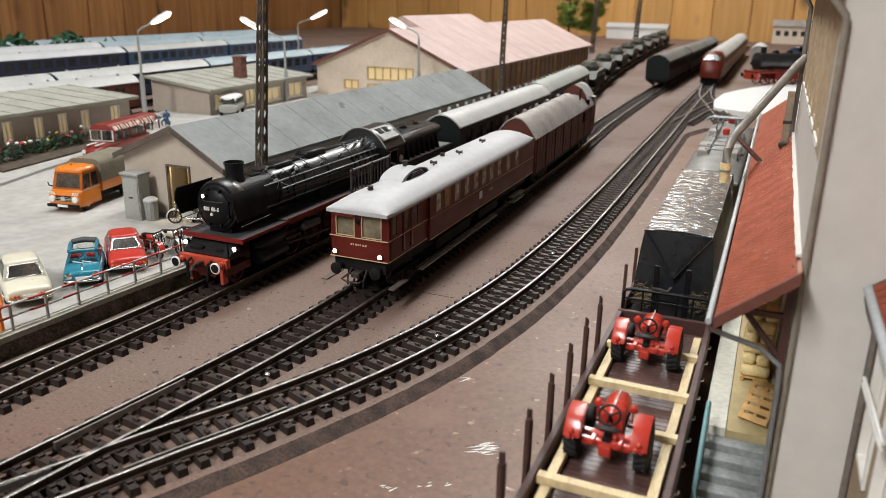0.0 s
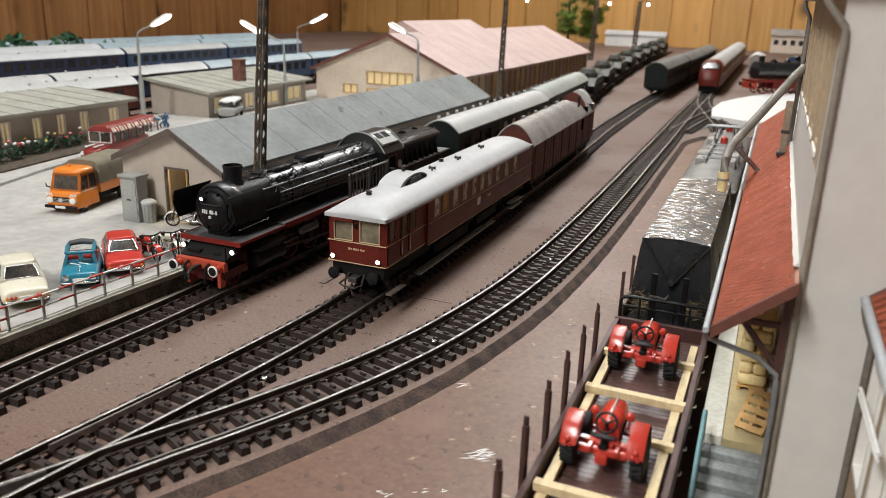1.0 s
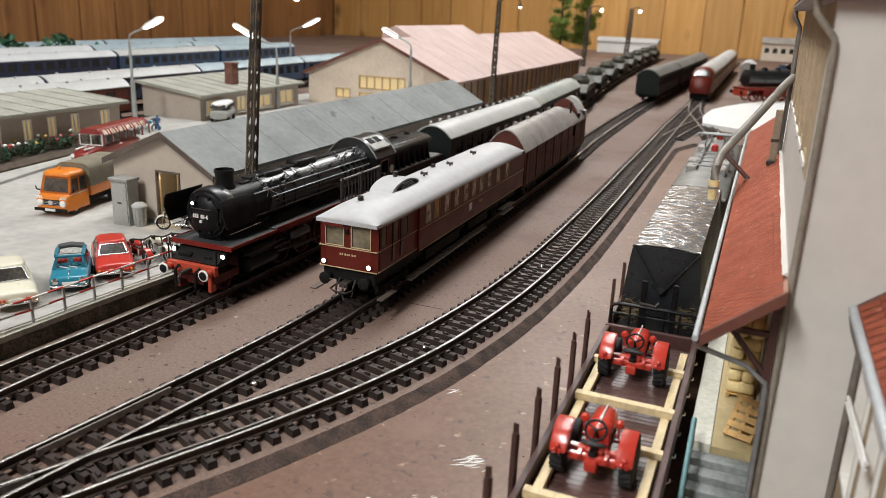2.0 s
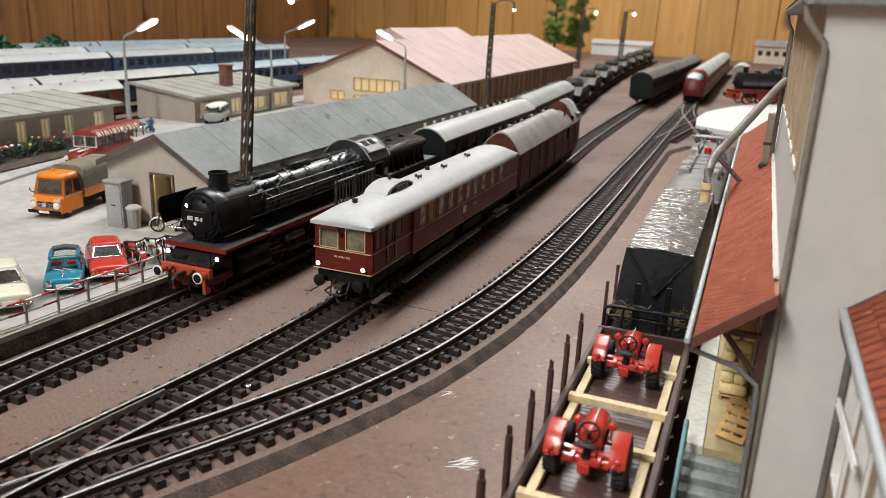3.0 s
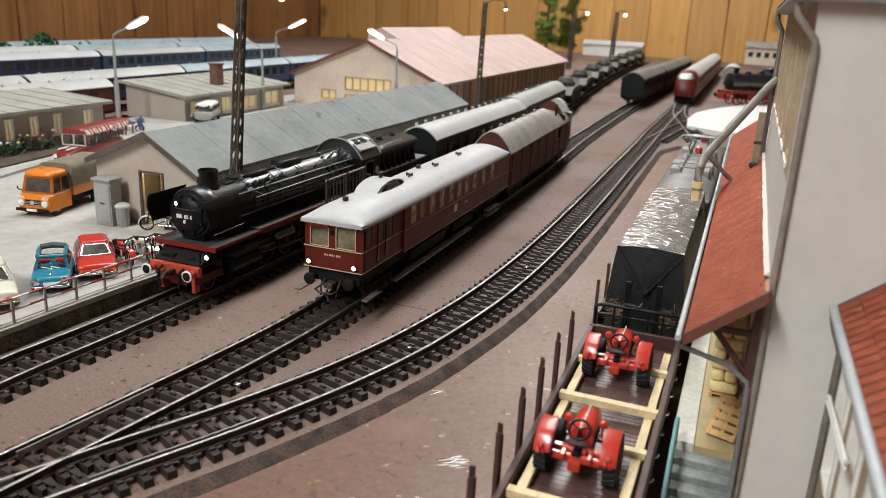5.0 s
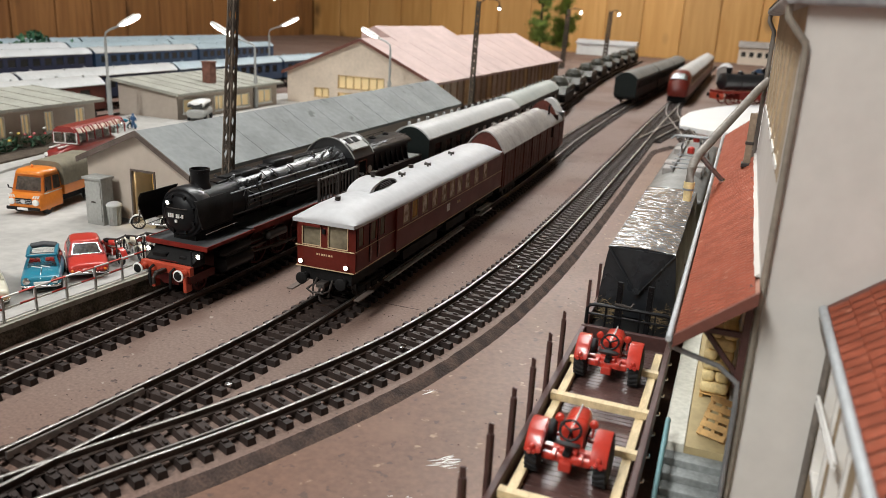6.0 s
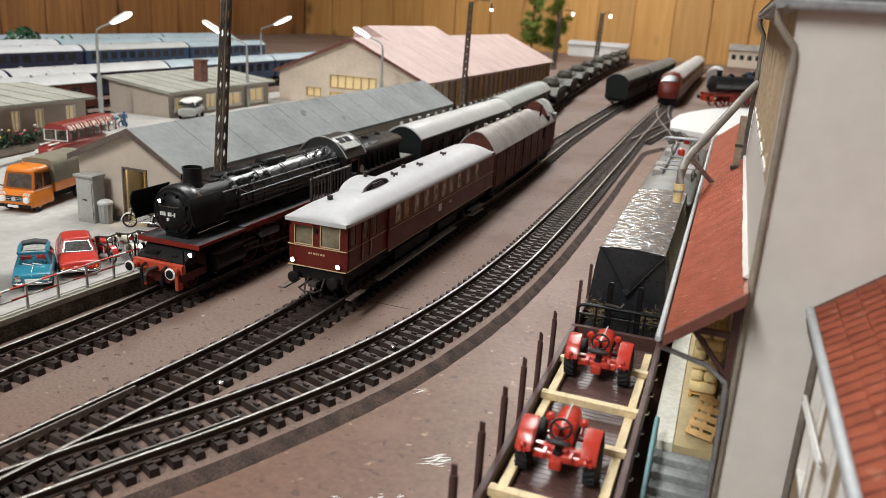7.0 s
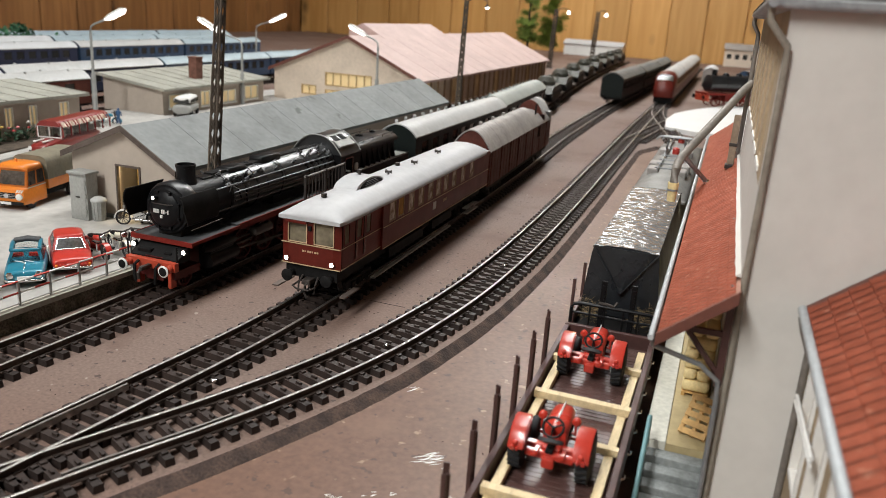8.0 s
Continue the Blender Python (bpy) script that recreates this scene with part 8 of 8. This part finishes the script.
# ---- lamps and masts ----
def street_lamp(x, y, hgt, dx, label="grey street lamp with lit tube head", z=SZ):
    c = thing("street_lamp", x, y, z, 0, label, "street lamp", "street lamps")
    s = 1 if dx > 0 else -1
    bm = B()
    cyl(bm, (0, 0, 0), (0, 0, hgt * 0.42), 2.6, 2.4, 12)
    cyl(bm, (0, 0, hgt * 0.42), (0, 0, hgt * 0.80), 1.5, 1.4, 12)
    part("pole", bm, LAMPGREY, c, "", 50)
    bm = B()
    tube(bm, [(0, 0, hgt * 0.8), (s * 1, 0, hgt * 0.86), (s * abs(dx) * 0.15, 0, hgt * 0.895), (s * abs(dx) * 0.42, 0, hgt * 0.935)], 1.1, 8)
    part("arm", bm, LAMPGREY, c, "", 50)
    d = Vector((s * abs(dx) * 0.56, 0, abs(dx) * 0.26))
    a = Vector((s * abs(dx) * 0.40, 0, hgt * 0.932))
    n = Vector((-d.z * s, 0, abs(d.x))).normalized()
    bm = B()
    loft(bm, [[p + Vector((0, -w, 0)), p + Vector((0, -w * 0.8, 0)) + n * 2.4 * f, p + Vector((0, w * 0.8, 0)) + n * 2.4 * f, p + Vector((0, w, 0))] for p, w, f in ((a, 1.6, 0.6), (a + d * 0.3, 4.0, 1), (a + d * 0.9, 4.4, 1), (a + d, 3.0, 0.6))])
    hd = part("head", bm, WHITE, c, "", 40)
    bm = B()
    loft(bm, [[p + Vector((0, -w, 0)) - n * 0.02, p + Vector((0, w, 0)) - n * 0.02, p + Vector((0, w * 0.7, 0)) - n * 2.6 * f, p + Vector((0, -w * 0.7, 0)) - n * 2.6 * f] for p, w, f in ((a + d * 0.12, 2.4, 0.7), (a + d * 0.4, 3.8, 1), (a + d * 0.85, 4.0, 1), (a + d * 0.98, 2.6, 0.6))])
    part("tube", bm, LAMPLIT, hd, "lit white diffuser", 40)
    return c


street_lamp(-622, 657, 106, 47)
street_lamp(-573, 854, 90, -66)
street_lamp(-412, 906, 101, -41)
street_lamp(-744, 1150, 108, 58, z=0)


def lattice_mast(x, y, z, hgt, w0, w1, lean, arm, label):
    c = thing("lattice_mast", x, y, z, 0, label, "mast", "lattice masts")
    c.matrix_basis = pose(x * MM, y * MM, z * MM, 0, lean, 0)
    n = max(6, int(hgt / 9))
    W = lambda t: w0 + (w1 - w0) * t
    for sx in (-1, 1):
        for sy in (-1, 1):
            bm = B()
            tube(bm, [(sx * w0 / 2, sy * w0 / 2, 0), (sx * w1 / 2, sy * w1 / 2, hgt)], w0 * 0.15, 5)
            part("leg", bm, MASTS, c)
    bm = B()
    for k in range(n):
        t0, t1 = k / n, (k + 1) / n
        for s in (-1, 1):
            a, b = W(t0) / 2, W(t1) / 2
            f = 1 if k % 2 else -1
            tube(bm, [(-f * a, s * a, t0 * hgt), (f * b, s * b, t1 * hgt)], w0 * 0.11, 4)
            tube(bm, [(f * a, s * a, t0 * hgt), (-f * b, s * b, t1 * hgt)], w0 * 0.11, 4)
            tube(bm, [(s * a, -f * a, t0 * hgt), (s * b, f * b, t1 * hgt)], w0 * 0.11, 4)
            tube(bm, [(s * a, f * a, t0 * hgt), (s * b, -f * b, t1 * hgt)], w0 * 0.11, 4)
    part("bracing", bm, MASTS, c, "dark lattice bracing")
    bm = B()
    box(bm, -w0 * 0.9, w0 * 0.9, -w0 * 0.9, w0 * 0.9, 0, 2)
    part("footing", bm, STEPC, c)
    if arm:
        bm = B()
        tube(bm, [(0, 0, hgt - 3), (arm * 0.35, 0, hgt + 3), (arm * 0.8, 0, hgt + 3), (arm, 0, hgt), (arm, 0, hgt - 4)], w0 * 0.12, 6)
        a2 = part("arm", bm, STEELD, c, "", 50)
        bm = B()
        lathe(bm, (arm, 0, hgt - 3.5), (0, 0, -1), [(0, 1), (1.5, 2), (3, 3.2)], 12)
        part("shade", bm, STEELD, a2, "", 40)
        bm = B()
        ball(bm, (arm, 0, hgt - 6.6), 1.9 if w0 < 4.8 else (2.3 if w0 < 6 else 4.0), 1, 1, 1.1, 12, 8)
        part("bulb", bm, LAMPLIT, a2, "lit white bulb", 60)
    return c


lattice_mast(-270, 370, SZ, 143, 4.6, 3.4, 4.0, 25, "dark steel lattice mast with hanging lamp")
lattice_mast(-321, 956, 0.0, 153, 5.0, 3.6, 1.2, 27, "dark steel lattice mast with lamp arm")
lattice_mast(-478, 2200, 0.0, 158, 10, 7, 2.0, 34, "distant dark lattice mast with lamp arm")
lattice_mast(-364, 2200, 0.0, 158, 10, 7, 2.0, 22, "distant dark lattice mast with lamp arm")

# fence between the two near trains
fc = thing("track_fence", -207, 368, 0, 0, "dark steel bar fence between the tracks", "fence")
for y in (0, 23, 46):
    bm = B()
    box(bm, -0.7, 0.7, y - 0.7, y + 0.7, 0, 50)
    part("post", bm, STEELD, fc)
bm = B()
box(bm, -0.4, 0.4, -1, 47, 48.8, 49.6)
part("top_rail", bm, ROOFGREY, fc, "pale top rail")
bm = B()
box(bm, -0.4, 0.4, -1, 47, 36, 36.8)
part("bottom_rail", bm, STEELD, fc)
for k in range(1, 12):
    bm = B()
    box(bm, -0.3, 0.3, k * 3.9 - 0.3, k * 3.9 + 0.3, 36.8, 48.8)
    part("bar", bm, STEELD, fc)

# brown duct on the canopy by the far end of the goods station
du = thing("wooden_duct", 8.2, 432, 71.9, 0, "brown square timber duct standing on the canopy", "duct")
bm = B()
box(bm, -1.7, 1.7, -1.7, 1.7, 0, 27, 0.4)
part("shaft", bm, mat("duct_brown", (0.27, 0.20, 0.14), 0.7, var=0.25), du)
bm = B()
box(bm, -2.1, 2.1, -2.1, 2.1, 11, 12.6, 0.2)
part("band", bm, STEELD, du)
bm = B()
box(bm, -2.6, 2.6, -5, 2.6, -0.4, 1.6, 0.3)
part("shoe", bm, STEELD, du)

# flower bed
bm = B()
prism(bm, [(-514, 396), (-526, 474), (-538, 522), (-556.5, 522), (-556.5, 396)], "z", SZ + 2.01, SZ + 3.4)
tagged(part("flower_bed", bm, SOIL), "narrow soil bed along the house", "flower bed", kind="structure")
PETALS = [mat("petal_white", (0.75, 0.73, 0.68), 0.7), mat("petal_pink", (0.60, 0.20, 0.20), 0.7), mat("petal_yellow", (0.65, 0.45, 0.10), 0.7), mat("petal_red", (0.45, 0.05, 0.05), 0.7)]
rf = random.Random(12)
for k in range(9):
    x, y = -541 - 1.5 * k + rf.uniform(-3, 3), 402 + 12.4 * k + rf.uniform(-3, 3)
    c = thing("flower_plant", x, y, SZ + 3.4, rf.uniform(0, 360), "leafy green plant with small round blossoms", "plant", "bed flowers")
    bm = B()
    for j in range(46):
        a, r, z = rf.uniform(0, 6.28), rf.uniform(0.4, 4.6), rf.uniform(0.5, 10)
        p = Vector((r * math.cos(a), r * math.sin(a), z))
        d = Vector((math.cos(a + rf.uniform(-1, 1)), math.sin(a + rf.uniform(-1, 1)), rf.uniform(-0.3, 0.9))) * rf.uniform(2.4, 4.4)
        s = d.cross(Vector((rf.uniform(-1, 1), rf.uniform(-1, 1), 1))).normalized() * 1.0
        bm.faces.new([bm.verts.new(q) for q in (p, p + d * 0.5 + s, p + d, p + d * 0.5 - s)])
    for j in range(5):
        tube(bm, [(0, 0, 0), (rf.uniform(-3, 3), rf.uniform(-3, 3), rf.uniform(8, 13))], 0.3, 4)
    part("foliage", bm, LEAF2, c)
    for j in range(rf.choice((2, 3, 3))):
        bm = B()
        ball(bm, (rf.uniform(-4, 4), rf.uniform(-4, 4), rf.uniform(9, 15)), rf.uniform(1.3, 1.9), 1, 1, 0.8, 8, 6)
        part("blossom", bm, PETALS[rf.choice((0, 0, 1, 2, 3))], c, "", 60)


# ---- far end of the layout ----
def tree(x, y, z, hgt, w, seed):
    r = random.Random(seed)
    c = thing("tree", x, y, z, r.uniform(0, 360), "bushy green model tree with thin trunk", "tree", "far trees")
    bm = B()
    tips = []
    tube(bm, [(0, 0, 0), (hgt * 0.01, 0, hgt * 0.3), (-hgt * 0.01, 0, hgt * 0.6), (0, 0, hgt * 0.92)], hgt * 0.02, 7)
    for k in range(30):
        a, t = r.uniform(0, 6.28), r.uniform(0.22, 0.97)
        s = w * (0.60 if t < 0.7 else 0.50) * r.uniform(0.6, 1.05)
        p = Vector((0, 0, hgt * t))
        q = p + Vector((s * math.cos(a), s * math.sin(a), hgt * 0.09 * r.uniform(0, 1.4)))
        tube(bm, [p, (p + q) / 2 + Vector((0, 0, 3)), q], hgt * 0.006, 5)
        tips += [q, (p + q) / 2]
    tips.append(Vector((0, 0, hgt * 0.95)))
    part("trunk", bm, BARK, c)
    bm = B()
    for q in tips:
        for k in range(130):
            p = q + Vector((r.gauss(0, 1), r.gauss(0, 1), r.gauss(0, 0.8))) * w * 0.10
            u = Vector((r.uniform(-1, 1), r.uniform(-1, 1), r.uniform(-1, 1))).normalized() * w * 0.045
            v = u.orthogonal().normalized() * w * 0.03
            bm.faces.new([bm.verts.new(m) for m in (p - u, p + v, p + u, p - v)])
    part("crown", bm, LEAF, c)


tree(-588, 2700, 0, 190, 66, 5)
tree(-676, 2720, 0, 195, 62, 8)
wb = thing("white_hall", -515, 3120, 0, 0, "long low white hall by the back wall", "building")
bm = B()
box(bm, -112, 112, 0, 70, 0, 40)
part("wall", bm, WHITE, wb)
bm = B()
prism(bm, [(-4, 40), (74, 40), (74, 44), (35, 58), (-4, 44)], "x", -116, 116)
part("roof", bm, WHITEROOF, wb)
hs = thing("far_house", 26, 3190, 0, 0, "beige house with dark windows, far off", "building")
bm = B()
holed(bm, "y", 0, 4, -60, 60, 0, 62, [(-50 + 28 * k, -34 + 28 * k, 28, 46) for k in range(4)])
part("front_wall", bm, PLASTER2, hs)
for k in range(4):
    bm = B()
    box(bm, -50 + 28 * k, -34 + 28 * k, 2.4, 3, 28, 46)
    part("window", bm, GLASSD, hs)
bm = B()
box(bm, -60, 60, 4.01, 60, 0, 62)
part("rear_block", bm, PLASTER2, hs)
bm = B()
prism(bm, [(-6, 62), (66, 62), (30, 84)], "x", -64, 64)
part("roof", bm, ROOFGREY, hs)
coach("box_wagon", -44, 1900, 0, 150, ROOFGREY, WHITEROOF, "short pale wagon with white roof in the yard", [(20, 34), (60, 74), (100, 114)], nv=0, ends=False)
coach("box_wagon", 30, 1900, -20, 150, BLUECOACH, ROOFGREY, "short blue wagon in the yard", [(20, 34), (60, 74), (100, 114)], nv=0, ends=False)
coach("box_wagon", 80, 1800, -20, 120, CARR, CARR, "short red wagon in the yard", [(20, 34), (60, 74)], nv=0, ends=False)

# green hedge on the far side of the yard
hd = B()
rg = random.Random(21)
for k in range(900):
    y = rg.uniform(930, 1150)
    p = Vector((-1180 + rg.gauss(0, 6), y, 6 + rg.uniform(0, 1) * (50 + 14 * math.sin(y * 0.06))))
    u = Vector((rg.uniform(-1, 1), rg.uniform(-1, 1), rg.uniform(-1, 1))).normalized() * 7
    v = u.orthogonal().normalized() * 3
    hd.faces.new([hd.verts.new(m) for m in (p - u, p + v, p + u, p - v)])
tagged(part("hedge", hd, mat("hedge_green", (0.05, 0.16, 0.08), 0.8, var=0.3)), "green wiry hedge behind the coaches", "hedge", kind="stuff")

# scuffs, seam and crumbs on the board
rs = random.Random(30)
for cx, cy, n, sp, ln in ((-71.5, 217, 16, 4.6, 7), (-92, 184, 5, 2.5, 4), (-82.5, 190, 3, 2, 3), (-77, 192, 3, 2, 3), (-96, 262, 3, 3, 8), (-60, 196, 3, 3, 5)):
    bm = B()
    for k in range(n):
        a = 0.85 + rs.uniform(-0.35, 0.35)
        x, y, l, w = cx + rs.gauss(0, sp * 0.5), cy + rs.gauss(0, sp * 0.6), ln * rs.uniform(0.4, 1), rs.uniform(0.12, 0.4)
        d, e = Vector((math.sin(a), math.cos(a), 0)) * l / 2, Vector((math.cos(a), -math.sin(a), 0)) * w
        p = Vector((x, y, -2.93 + 0.004 * k))
        bm.faces.new([bm.verts.new(q) for q in (p - d, p - d * 0.3 + e, p + d, p + d * 0.2 - e)])
    tagged(part("paint_scuff", bm, WHITE), "dried white paint scuff on the board", "scuff", "paint scuffs", "stuff")
bm = B()
prism(bm, [(-150, 333), (-131, 332.7), (-131, 332.2), (-150, 332.5)], "z", 0.02, 0.12)
tagged(part("bed_seam", bm, BEDGE), "thin dark seam in the track bed", "seam", kind="structure")
bm = B()
for k in range(700):
    x, y = rs.uniform(-235, -20), rs.uniform(150, 900)
    if not (-225 < x < -192 or -150 < x < -122 or x > -78):
        continue
    z = -3.0 if x > -78 else 0.0
    s = rs.uniform(0.12, 0.42)
    m = Matrix.Translation((x, y, z + s * 0.4)) @ Matrix.Rotation(rs.uniform(0, 3), 4, "Z")
    vs = [bm.verts.new(m @ Vector(p)) for p in ((-s, -s, -s * 0.4), (s, -s * 0.6, -s * 0.4), (0, s, -s * 0.4), (0, 0, s * 0.6))]
    for f in ((0, 1, 3), (1, 2, 3), (2, 0, 3)):
        bm.faces.new([vs[i] for i in f])
tagged(part("ballast_crumbs", bm, BEDGE), "loose dark ballast crumbs on the bed", "crumbs", kind="stuff")
